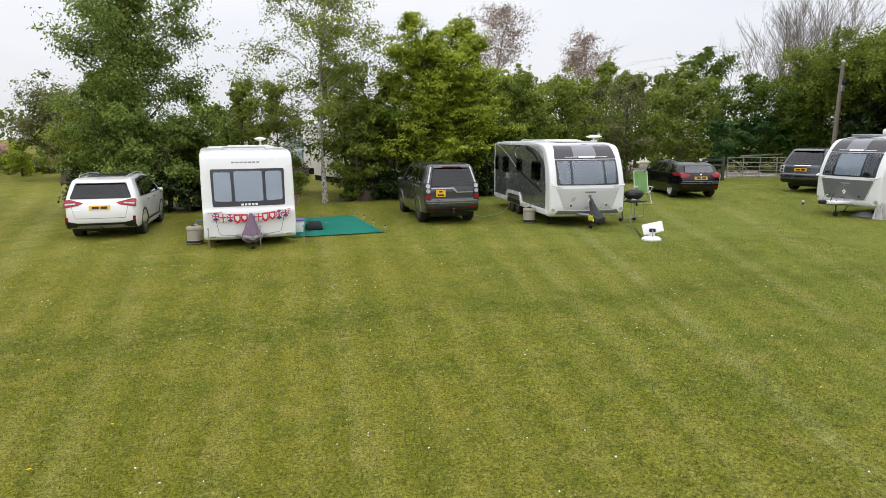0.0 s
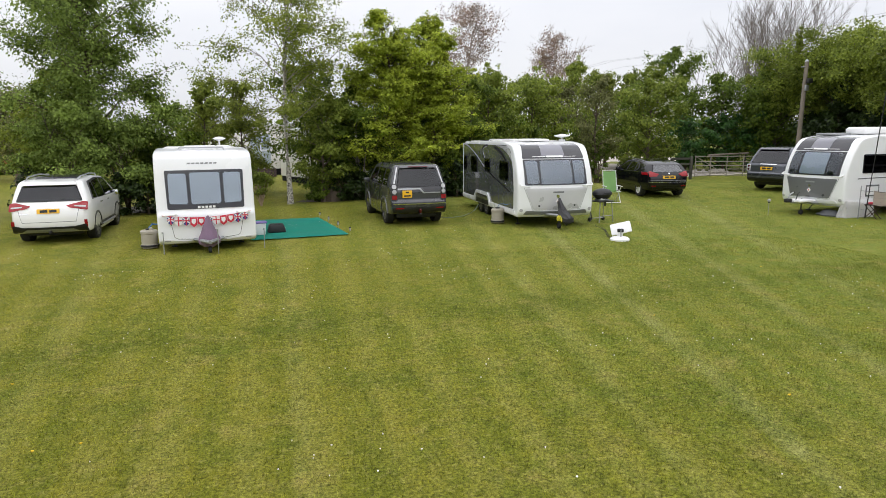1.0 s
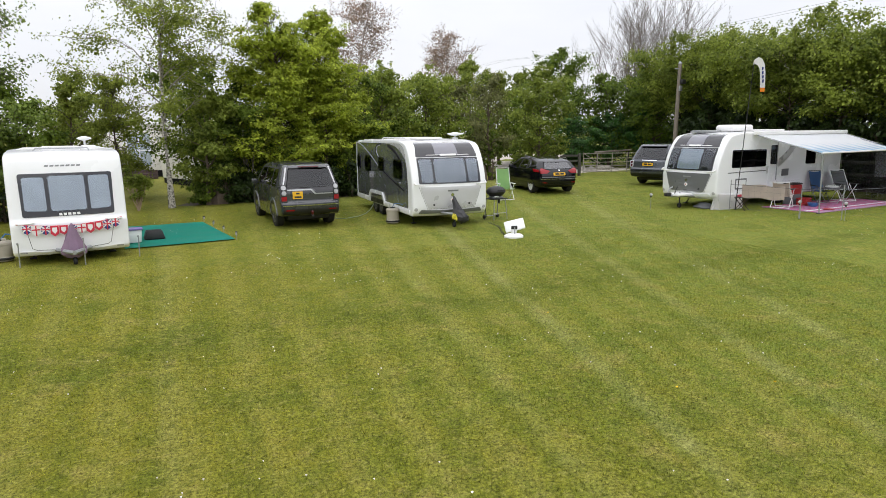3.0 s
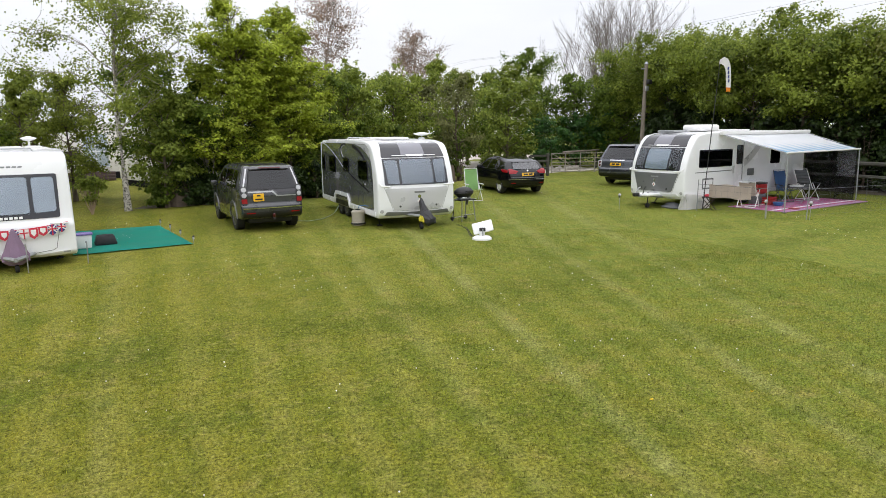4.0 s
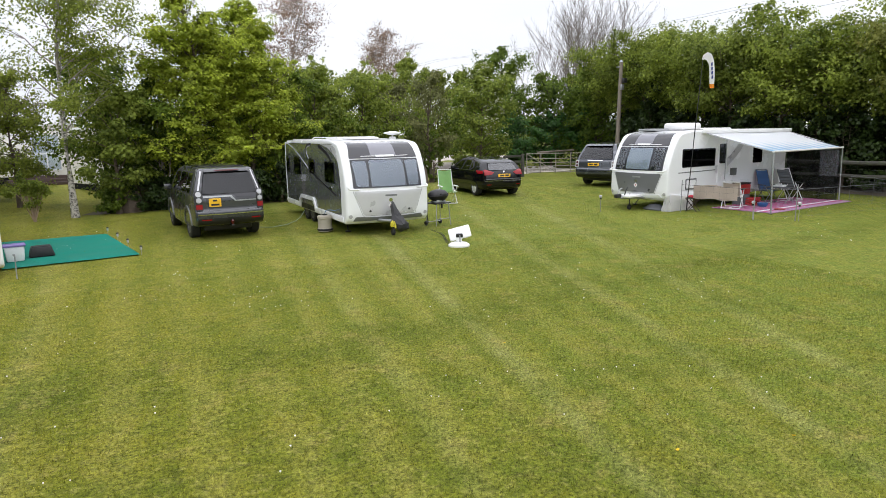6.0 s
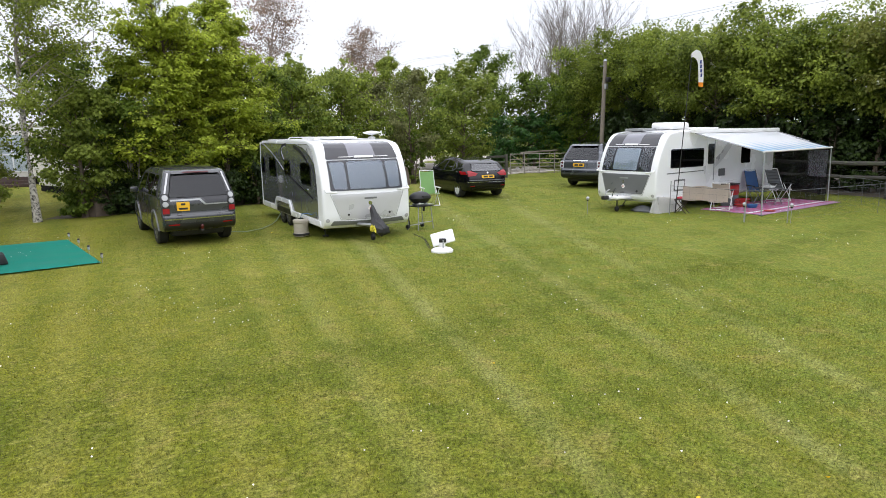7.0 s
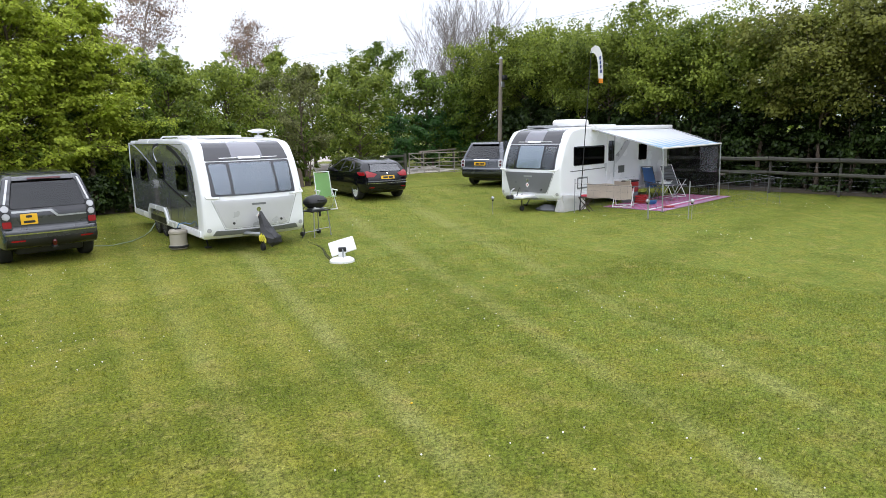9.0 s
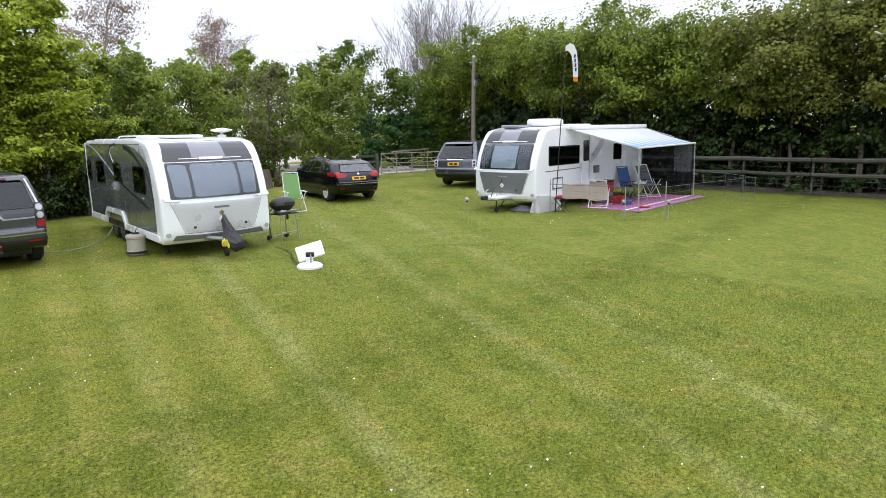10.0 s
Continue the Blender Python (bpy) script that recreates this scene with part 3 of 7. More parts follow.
# ---- plants ----
def leaf_mesh(name, P, size, material, rng, up=0.0, wide=0.42, flat=0.0, out=None):
    """One mesh of folded leaf blades at the points P."""
    n = len(P)
    nrm = rng.normal(size=(n, 3)); nrm[:, 2] = np.abs(nrm[:, 2]) + 0.5 + flat
    if out is not None:      # leaves turn towards the open sky round their spray
        nrm = nrm * 0.75 + out
    nrm /= np.linalg.norm(nrm, axis=1)[:, None]
    d = np.cross(nrm, rng.normal(size=(n, 3)))
    d /= np.linalg.norm(d, axis=1)[:, None] + 1e-9
    d[:, 2] -= 0.25 - up
    s = np.cross(nrm, d); s /= np.linalg.norm(s, axis=1)[:, None] + 1e-9
    L = (size * rng.uniform(0.6, 1.35, n))[:, None]
    mid = P + d * L * 0.45
    V = np.empty((n, 4, 3))
    V[:, 0], V[:, 2] = P, P + d * L
    V[:, 1], V[:, 3] = mid + s * L * wide + nrm * L * 0.14, mid - s * L * wide + nrm * L * 0.14
    me = bpy.data.meshes.new(name)
    me.vertices.add(n * 4); me.loops.add(n * 4); me.polygons.add(n)
    me.vertices.foreach_set("co", V.reshape(-1).astype(np.float32))
    me.loops.foreach_set("vertex_index", np.arange(n * 4, dtype=np.int32))
    me.polygons.foreach_set("loop_start", np.arange(0, n * 4, 4, dtype=np.int32))
    me.materials.append(material)
    me.update(calc_edges=True)
    return me


def skeleton_tree(rng, H, spread, first=0.25, limbs=16, rise=0.5, droop=0.0, shape=None, lean=0.0, stems=1, bend=0.15, twigs=5, fine=0, twig_r=0.009, fan=1.0, girth=1.0, shoots=0):
    """Trunk and limb lines with radii, and the points where leaves grow."""
    lines, tips = [], []
    shape = shape or (lambda u: math.sin(math.pi * min(1, 0.18 + 0.80 * u)) ** 0.7)
    for st in range(stems):
        a0 = rng.uniform(0, 6.28)
        out = (0.0 if stems == 1 else rng.uniform(0.15, 0.55) * spread * 0.5 * fan)
        pts, rad = [], []
        n = 8
        r0 = (0.014 * H + 0.03) * girth / (1 if stems == 1 else 1.9)
        w = rng.normal(size=(n + 1, 2)).cumsum(0) * 0.018 * H
        hs = H * (1 if st == 0 else rng.uniform(0.7, 0.95))
        for i in range(n + 1):
            u = i / n
            pts.append(Vector((math.cos(a0) * out * u + w[i, 0] * u + lean * H * u, math.sin(a0) * out * u + w[i, 1] * u, hs * u * 0.97)))
            rad.append(r0 * (1 - 0.88 * u) * (1.35 if i == 0 else 1))
        lines.append((pts, rad))
        for k in range(max(3, limbs // stems)):
            u = first + (1 - first) * (k + rng.uniform(0, 0.9)) / max(3, limbs // stems)
            u = min(u, 0.99)
            f = u * n; i0 = min(int(f), n - 1)
            p = pts[i0].lerp(pts[i0 + 1], f - i0)
            az = k * 2.4 + rng.uniform(-0.5, 0.5) + st
            ln = spread * shape((u - first) / (1 - first)) * rng.uniform(0.7, 1.15) * (1 if stems == 1 else 0.8)
            el = rise * rng.uniform(0.6, 1.3) + 0.5 * u
            d = Vector((math.cos(az) * math.cos(el), math.sin(az) * math.cos(el), math.sin(el)))
            lp, lr = [p], [rad[i0] * (0.42 if fine < 2 else 0.27) + 0.006]
            m = 5
            for j in range(1, m + 1):
                d = (d + Vector((rng.normal() * bend, rng.normal() * bend, rng.normal() * bend - droop * j / m))).normalized()
                lp.append(lp[-1] + d * ln / m); lr.append(lr[0] * (1 - 0.85 * j / m))
            lines.append((lp, lr))
            for j in range(1, m + 1):
                for _ in range(fine):
                    e = (d * 0.7 + Vector((rng.normal() * 0.5, rng.normal() * 0.5, rng.normal() * 0.3 + 0.35))).normalized()
                    a1 = lp[j] + e * ln * rng.uniform(0.2, 0.32)
                    lines.append(([lp[j], a1, a1 + (e + Vector(rng.normal(size=3) * 0.25)).normalized() * ln * 0.18], [twig_r, twig_r * 0.7, twig_r * 0.45]))
                    if fine < 3:
                        lw = max(0.03, min(1.0, ln / spread) ** 1.4)
                        tips.append((lines[-1][0][2], max(0.04 * spread, ln * 0.06), lw)); tips.append((a1, max(0.04 * spread, ln * 0.07), 0.9 * lw))
                lw = max(0.03, min(1.0, ln / spread) ** 1.4) if fine else 1.0
                low = 0.055 * spread if fine else 0.0
                tips.append((lp[j], max(low, ln * 0.10), lw * (0.15 + 0.6 * j / m)))
                for _ in range(twigs if j > 1 else 1):
                    e = (d * 0.4 + Vector((rng.normal(), rng.normal(), rng.normal() * 0.55 - droop * 1.2))).normalized()
                    tl = ln * rng.uniform(0.14, 0.34)
                    tips.append((lp[j] + e * tl, max(low, ln * 0.09), lw * (0.3 + j / m))); tips.append((lp[j] + e * tl * 0.55, max(low, ln * 0.07), lw * (0.2 + 0.8 * j / m)))
    # upright young shoots break the crown's outline
    high = [q for q in tips if q[0].z > H * 0.45]
    odds = np.array([q[2] for q in high] or [1.0]); odds = odds / odds.sum()
    for _ in range(shoots if high else 0):
        p = high[rng.choice(len(high), p=odds)][0]
        e = Vector((rng.normal() * 0.25 + p.x / spread * 0.3, rng.normal() * 0.25 + p.y / spread * 0.3, 1.0)).normalized()
        ln = rng.uniform(0.35, 0.95)
        lines.append(([p, p + e * ln], [0.010, 0.003]))
        for j in range(5):
            tips.append((p + e * ln * (0.3 + 0.17 * j), 0.12 - 0.014 * j, 0.9))
    return lines, tips


def tree(x, y, H, spread, label, leafmat, n=9000, leaf=0.11, name="tree", bark=None, seed=0, base_z=None, puff=1.0, flowers=0, thin=4, up=0.1, flat=0.0, pad=0.6, limb_bark=None, clump=0.85, **kw):
    rng = np.random.default_rng(seed + int(abs(x) * 37 + abs(y) * 101))
    z = ground_z(x, y) if base_z is None else base_z
    t = thing(name, label, "shrub" if name == "shrub" else "tree", pose(x, y, z - 0.03))
    lines, tips = skeleton_tree(rng, H, spread, **kw)
    bm = bmesh.new()
    for i, (pts, rad) in enumerate(lines):
        if i == 1 and limb_bark:
            part("trunk", bm, bark, t, smooth=60)
            bm = bmesh.new()
        tube(pts, rad, (thin if limb_bark is None or i == 0 else 3) + 1, bm)
    part("branchwork" if limb_bark else "trunk", bm, limb_bark or bark or BARK, t, smooth=60)
    if n:
        C = np.array([tuple(q[0]) for q in tips]); S = np.array([q[1] for q in tips])
        wt = rng.uniform(0.25, 1.0, len(C)) * np.array([q[2] for q in tips])
        if clump:      # leaves gather in sprays with dark gaps between
            o = rng.uniform(0, 50)
            gap = np.array([noise.noise((c[0] * 1.15 + o, c[1] * 1.15, c[2] * 1.5)) + 0.5 * noise.noise((c[0] * 2.7, c[1] * 2.7 + o, c[2] * 3.2)) for c in C])
            wt = wt * np.clip(0.48 + clump * 1.7 * gap, 0.03, 1.6)
        k = rng.choice(len(C), n, p=wt / wt.sum())
        P = C[k] + np.clip(rng.normal(size=(n, 3)), -1.7, 1.7) * (S[k] * puff)[:, None] * np.array([1.15, 1.15, pad])
        P[:, 2] = np.maximum(P[:, 2], 0.08)
        away = (P - C[k]) / (S[k] * puff)[:, None] * 0.5
        away[:, :2] += P[:, :2] / (np.linalg.norm(P[:, :2], axis=1)[:, None] + 0.3) * 0.75
        crown = new("crown", leaf_mesh("crown", P, leaf, leafmat, rng, up=up, flat=flat, out=away))
        crown.parent = t
    if flowers:
        top = [i for i in range(len(C)) if C[i][2] > H * 0.35]
        bm = bmesh.new()
        for _ in range(flowers):
            c = Vector(C[top[rng.integers(len(top))]]) * 1.04
            for j in range(5):
                bmesh.ops.create_icosphere(bm, subdivisions=1, radius=0.05, matrix=Matrix.Translation(c + Vector(rng.normal(size=3) * 0.06)) @ Matrix.Diagonal((1.2, 1.2, 0.5, 1)))
        part("blossom", bm, BLOSSOM, t, "flat cream flower heads")
    return t


tall = lambda u: (1 - u) ** 0.75 * (0.55 + 0.45 * min(1, u * 4))
dome = lambda u: math.sin(math.pi * (0.22 + 0.74 * u)) ** 0.6
full = lambda u: (1 - max(0.0, u) ** 2.4) ** 0.8 * (0.8 + 0.2 * min(1, u * 4))
overhang = lambda u: (0.62 + 0.42 * min(1, u * 2.2)) * (1 - 0.5 * max(0, u - 0.8) / 0.2)
column = lambda u: 0.75 + 0.25 * math.sin(math.pi * u) - 0.55 * max(0, u - 0.75) / 0.25

# row behind the parked caravans
tree(-6.3, 26.8, 10.4, 2.9, "tall leafy birch with drooping outer twigs", L_COOL, 58000, 0.092, seed=1, limbs=48, fine=2, puff=0.85, clump=0.55, first=0.12, droop=0.18, rise=0.75, shape=dome, twigs=6)
tree(-8.0, 28.2, 5.6, 2.0, "rounded dull green tree beside a tall birch", L_BIRCH, 13000, 0.10, seed=2, limbs=20, first=0.1, shape=dome)
tree(-5.1, 25.9, 3.6, 1.9, "broad-leaved green hazel bush reaching to the grass", L_COOL, 13000, 0.09, "shrub", seed=3, limbs=24, first=0.05, stems=4, shape=dome)
tree(-7.0, 25.6, 4.2, 2.2, "broad-leaved green hazel bush reaching to the grass", L_COOL, 16000, 0.09, "shrub", seed=4, limbs=24, first=0.05, stems=3, shape=dome)
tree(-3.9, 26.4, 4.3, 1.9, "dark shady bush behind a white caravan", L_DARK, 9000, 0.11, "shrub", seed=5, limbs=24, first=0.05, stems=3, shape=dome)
tree(-2.9, 36.0, 5.2, 2.4, "small dense dark green tree", L_MID, 14000, 0.12, seed=6, limbs=32, first=0.03, shape=full, shoots=10)
tree(-2.9, 31.5, 4.9, 1.9, "slender tree with young yellow-green leaves", L_YELLOW, 9000, 0.085, seed=7, limbs=26, first=0.2, droop=0.1, shape=tall)
tree(-1.3, 32.5, 5.0, 1.6, "young drooping birch with yellow-green leaves", L_YELLOW, 10000, 0.085, seed=17, limbs=30, fine=2, first=0.14, droop=0.2, shape=dome, puff=0.9)
tree(0.65, 27.5, 11.2, 2.75, "silver birch with white peeling bark", L_BIRCH, 29000, 0.082, bark=BIRCH, limb_bark=BARKL, seed=8, limbs=34, fine=2, puff=0.75, first=0.26, droop=0.30, rise=0.95, shape=lambda u: 0.62 + 0.5 * math.sin(math.pi * min(1, 0.1 + u)), twigs=6, thin=7, girth=0.58, clump=1.2)
tree(2.0, 27.9, 4.2, 1.4, "small ivy-grown tree with a leafy base", L_MID, 7000, 0.11, seed=9, limbs=20, first=0.12, shape=column)
tree(3.6, 28.5, 4.2, 2.1, "many-stemmed bush with pale bare lower stems", L_DARK, 9000, 0.11, "shrub", bark=BARKL, seed=10, limbs=26, first=0.35, stems=5, shape=dome)
tree(5.25, 28.7, 8.1, 2.55, "bright green maple with layered foliage", L_BRIGHT, 45000, 0.104, seed=11, limbs=44, fine=2, puff=0.85, first=0.12, rise=0.35, shape=full, up=0.0, flat=0.9, twigs=6, pad=0.32, shoots=26)
tree(7.05, 28.9, 8.2, 2.1, "bright green maple with layered foliage", L_BRIGHT, 38000, 0.104, seed=12, limbs=40, fine=2, puff=0.85, first=0.12, rise=0.3, shape=full, up=0.0, flat=0.9, twigs=6, pad=0.32, shoots=26)
tree(6.05, 29.5, 7.0, 2.3, "bright green maple with layered foliage", L_BRIGHT, 27000, 0.104, seed=18, limbs=36, fine=2, puff=0.9, first=0.15, rise=0.35, shape=full, up=0.0, flat=0.9, twigs=6, pad=0.34, shoots=14)
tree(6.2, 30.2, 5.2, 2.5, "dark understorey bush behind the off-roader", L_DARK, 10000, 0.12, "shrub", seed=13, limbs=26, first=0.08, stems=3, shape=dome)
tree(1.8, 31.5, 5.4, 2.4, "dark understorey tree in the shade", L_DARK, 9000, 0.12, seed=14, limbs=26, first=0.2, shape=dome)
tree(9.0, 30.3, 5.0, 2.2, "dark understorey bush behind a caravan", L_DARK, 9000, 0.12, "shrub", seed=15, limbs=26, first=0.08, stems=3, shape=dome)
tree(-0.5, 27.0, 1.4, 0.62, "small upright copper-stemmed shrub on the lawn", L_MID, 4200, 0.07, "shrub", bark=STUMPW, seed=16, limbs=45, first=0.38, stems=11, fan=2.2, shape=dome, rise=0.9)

# added bushes whose dark leaves stand for the black shade under the maples
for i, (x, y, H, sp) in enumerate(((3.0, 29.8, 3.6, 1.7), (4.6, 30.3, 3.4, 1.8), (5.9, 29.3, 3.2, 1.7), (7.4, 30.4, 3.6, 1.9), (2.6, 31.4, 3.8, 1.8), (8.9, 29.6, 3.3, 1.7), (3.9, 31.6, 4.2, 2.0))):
    tree(x, y, H, sp, "added dark-leaved bush filling the shade under the maples", L_DARK, 5500, 0.11, "shrub", seed=160 + i, limbs=30, first=0.02, stems=3, shape=column, rise=0.2)
# trees behind the caravans
tree(14.2, 48.0, 11.8, 3.3, "thin tree with brownish pink new leaves", L_PINK, 9000, 0.11, clump=0.9, bark=BARKL, seed=20, limbs=34, fine=3, twig_r=0.009, first=0.35, droop=0.2, rise=0.7, shape=dome)
tree(22.9, 51.0, 9.8, 3.1, "thin tree with brownish pink new leaves", L_PINK, 7500, 0.11, clump=0.9, bark=BARKL, seed=21, limbs=30, fine=3, twig_r=0.009, first=0.4, droop=0.2, rise=0.7, shape=dome)
for i, (x, y, H, s, lm) in enumerate(((11.3, 33.0, 5.0, 2.6, L_HEDGE), (14.0, 34.5, 5.0, 2.6, L_HEDGE), (12.6, 37.0, 5.3, 2.6, L_DARK), (17.2, 38.0, 5.0, 2.3, L_OLIVE2), (21.4, 43.0, 6.8, 2.5, L_HEDGE), (24.6, 45.0, 6.4, 2.3, L_YELLOW))):
    tree(x, y, H, s, "bushy green hedgerow tree", lm, 12500, 0.13, seed=30 + i, limbs=28, first=0.12, shape=dome, shoots=16)
tree(16.3, 30.9, 5.0, 1.7, "sparse young tree with an ivy-covered trunk", L_OLIVE2, 5000, 0.10, seed=40, limbs=22, first=0.2, shape=dome)
tree(16.35, 30.75, 2.5, 0.55, "ivy climbing a thin tree trunk", L_DARK, 2600, 0.08, "shrub", seed=44, limbs=30, first=0.02, stems=2, shape=column, rise=0.3)
tree(20.9, 33.5, 5.6, 2.2, "elder tree with flat cream blossom", L_MID, 14000, 0.12, seed=41, limbs=28, first=0.1, shape=dome, flowers=120)
tree(30.6, 46.5, 8.9, 3.4, "dark green field tree behind the hedge", L_DARK, 15000, 0.15, seed=42, limbs=30, first=0.15, shape=full, shoots=22)
tree(28.0, 47.5, 7.4, 2.6, "dark green field tree behind the hedge", L_MID, 12000, 0.15, seed=43, limbs=30, first=0.15, shape=full, shoots=14)
def bare_tree(x, y, H, spread, stems, seed):
    """A many-stemmed leafless tree: stems fan out from the foot, each with upright shoots and fine twigs."""
    R = random.Random(seed)
    t = thing("tree", "tall bare grey tree with a fan of thin branches", "tree", pose(x, y, ground_z(x, y) - 0.03))
    bm = bmesh.new()

    def shoot(p, d, ln, r, depth, n=5):
        pts, rad = [p], [r]
        for j in range(n):
            d = (d + Vector((R.gauss(0, 0.09), R.gauss(0, 0.09), 0.05 + R.gauss(0, 0.05)))).normalized()
            pts.append(pts[-1] + d * ln / n); rad.append(r * (1 - 0.8 * (j + 1) / n))
        tube(pts, rad, 4 if depth == 0 else 3, bm)
        if depth < 2:
            for k in range(26 if depth == 0 else 7):
                u = R.uniform(0.28, 0.97) * n
                i = min(int(u), n - 1)
                q = pts[i].lerp(pts[i + 1], u - i)
                a = R.uniform(0, 6.28)
                e = (d + Vector((math.cos(a), math.sin(a), R.uniform(-0.1, 0.5))) * 0.64).normalized()
                shoot(q, e, ln * R.uniform(0.14, 0.30), max(0.0095, r * 0.28), depth + 1, 3)

    for k in range(stems):
        a = 2 * math.pi * k / stems * 2.618 + R.uniform(-0.3, 0.3)
        f = math.sqrt((k + 0.5) / stems)
        d = Vector((math.cos(a) * spread * f, math.sin(a) * spread * f, H * (1 - 0.22 * f * f)))
        shoot(Vector((math.cos(a) * 0.4 * f, math.sin(a) * 0.4 * f, 0)), d.normalized(), d.length * R.uniform(0.80, 1.0), 0.055, 0, 7)
    part("trunk", bm, BARKG, t, smooth=60)


bare_tree(43.6, 49.0, 15.8, 6.6, 34, 50)
bare_tree(41.2, 51.0, 13.6, 4.0, 10, 51)
tree(38.0, 44.5, 8.2, 2.0, "slim tree with fresh yellow-green leaves", L_YELLOW, 8000, 0.12, seed=58, limbs=26, first=0.15, shape=tall)
for i, (x, y, H, s, lm) in enumerate(((26.6, 37.8, 3.3, 1.9, L_LAUREL), (29.0, 37.2, 3.4, 2.0, L_LAUREL), (31.2, 36.6, 3.3, 1.8, L_LAUREL))):
    tree(x, y, H, s, "clipped glossy laurel hedge plant", lm, 9000, 0.12, "shrub", seed=60 + i, limbs=30, first=0.03, stems=3, shape=column)
for i, (x, y, H, s) in enumerate(((35.5, 41.0, 6.0, 2.7), (33.6, 38.0, 5.5, 2.6), (37.0, 37.5, 6.4, 3.0), (29.8, 38.8, 5.5, 2.7), (27.0, 41.0, 5.3, 2.7), (31.6, 35.6, 5.4, 2.5), (24.5, 40.0, 4.9, 2.4))):
    tree(x, y, H, s, "dark ivy-hung hedgerow tree", L_DARK, 9500, 0.16, seed=70 + i, limbs=28, first=0.05, shape=column)
# tall hedge along the right boundary
R = random.Random(11)
for i in range(12):
    y = 33.5 - i * 2.45
    x = 30.3 + R.uniform(-0.4, 0.4) - 0.06 * i + (1.3 if i < 3 else 0)
    old = i >= 8
    H = R.uniform(6.1, 6.8) if i < 4 else R.uniform(5.2, 5.8) if not old else (5.3, 5.8, 6.6, 7.0)[i - 8]
    tree(x - (0.3 if old else 0), y, H, R.uniform(2.6, 3.0) * (1.12 if old else 1),
         "old overhanging field maple with dull olive leaves" if old else "tall dense hawthorn of the boundary hedge", L_OLIVEG if old else (L_HEDGE, L_MID, L_HEDGE)[i % 3],
         21000 if i < 10 else 13000, 0.122, flowers=24 if 3 < i < 11 else 0, seed=80 + i, limbs=36, first=0.52, shape=overhang, rise=0.3, shoots=34, clump=1.1)
# the deep shade of the lower hedge is put into these dark leaves
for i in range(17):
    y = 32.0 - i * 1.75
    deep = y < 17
    tree(29.9 + R.uniform(-0.3, 0.3) - 0.03 * i + (1.0 if i < 3 else 0), y, R.uniform(3.6, 4.4) if deep else R.uniform(3.0, 3.9), R.uniform(1.4, 1.7), "undergrowth at the foot of the hedge, leaves darkened for shade", L_SHADE, 5600 if deep else 4800, 0.145, "shrub", seed=120 + i, limbs=30, first=0.02, stems=3, shape=column, rise=0.2, clump=0.5)
# more added bushes; their dark leaf colour darkens the gaps below the trees
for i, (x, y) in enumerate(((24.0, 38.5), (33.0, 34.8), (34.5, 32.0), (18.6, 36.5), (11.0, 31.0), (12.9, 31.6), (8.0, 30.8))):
    tree(x, y, R.uniform(2.6, 3.6), 1.8, "added dark-leaved bush filling a shaded gap", L_DARK, 5000, 0.14, "shrub", seed=140 + i, limbs=26, first=0.02, stems=3, shape=column, rise=0.2)
# added outer row: dark leaves block the sky behind the hedge gaps
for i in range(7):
    tree(33.0 + R.uniform(-0.5, 0.5), 31.0 - i * 4.0, R.uniform(5.4, 6.2), 2.9, "added outer hedge row in shade-dark leaves, closing sky gaps", L_SHADE, 4500, 0.32, seed=180 + i, limbs=30, first=0.03, shape=column, rise=0.3, clump=0)
# added filler, dark-leaved so that no pale ground shows through the hedge
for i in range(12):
    tree(31.6 + R.uniform(-0.3, 0.3), 30.0 - i * 2.1, R.uniform(1.4, 1.9), 1.6, "added filler growth in shade-dark leaves inside the boundary hedge", L_SHADE, 1700, 0.27, "shrub", seed=260 + i, limbs=22, first=0.02, stems=3, shape=column, rise=0.2, clump=0)
# low growth along the edges of the beds; its dark leaves carry the shade
for i, (x, y, H, w) in enumerate(((1.75, 28.0, 0.9, 0.6), (2.9, 28.1, 1.3, 0.9), (4.0, 28.0, 1.1, 0.9), (5.1, 28.2, 1.5, 1.0), (6.7, 28.2, 1.2, 1.0), (8.0, 28.3, 1.4, 1.0), (9.3, 28.6, 1.5, 1.0), (10.6, 29.6, 1.6, 1.1), (12.0, 30.0, 1.5, 1.1),
                                  (-6.8, 25.5, 1.7, 1.1), (-5.6, 25.4, 1.6, 1.0), (-4.4, 25.6, 1.5, 1.0), (-3.4, 25.9, 1.4, 0.9), (-7.9, 25.9, 1.5, 1.1))):
    tree(x, y, H, w, "low bush with shade-dark leaves at the edge of a planted bed", L_SHADE if i % 3 else L_DARK, 2600, 0.10, "shrub", seed=220 + i, limbs=24, first=0.02, stems=4, shape=column, rise=0.3)
# far left garden
tree(-15.2, 46.0, 4.5, 2.9, "spreading old apple tree with a bare leaning trunk", L_OLIVE2, 26000, 0.11, seed=100, limbs=34, fine=2, clump=0.45, first=0.25, droop=0.12, shape=dome, lean=-0.05)
tree(-18.8, 43.5, 3.2, 1.2, "young staked sapling on the lawn", L_BRIGHT, 1800, 0.11, seed=101, limbs=14, first=0.35, shape=dome)
tree(-28.5, 54.0, 6.0, 3.4, "rounded garden tree near a house", L_BIRCH, 9000, 0.14, seed=102, limbs=26, first=0.1, shape=dome)
tree(-24.5, 57.0, 1.9, 1.6, "clipped garden hedge bush by a low roof", L_OLIVE, 5000, 0.12, "shrub", seed=107, limbs=26, first=0.02, stems=3, shape=column)
tree(-18.9, 49.0, 2.4, 1.3, "fresh green bush at the end of the lawn", L_BRIGHT, 5500, 0.11, "shrub", seed=108, limbs=26, first=0.03, stems=3, shape=dome)
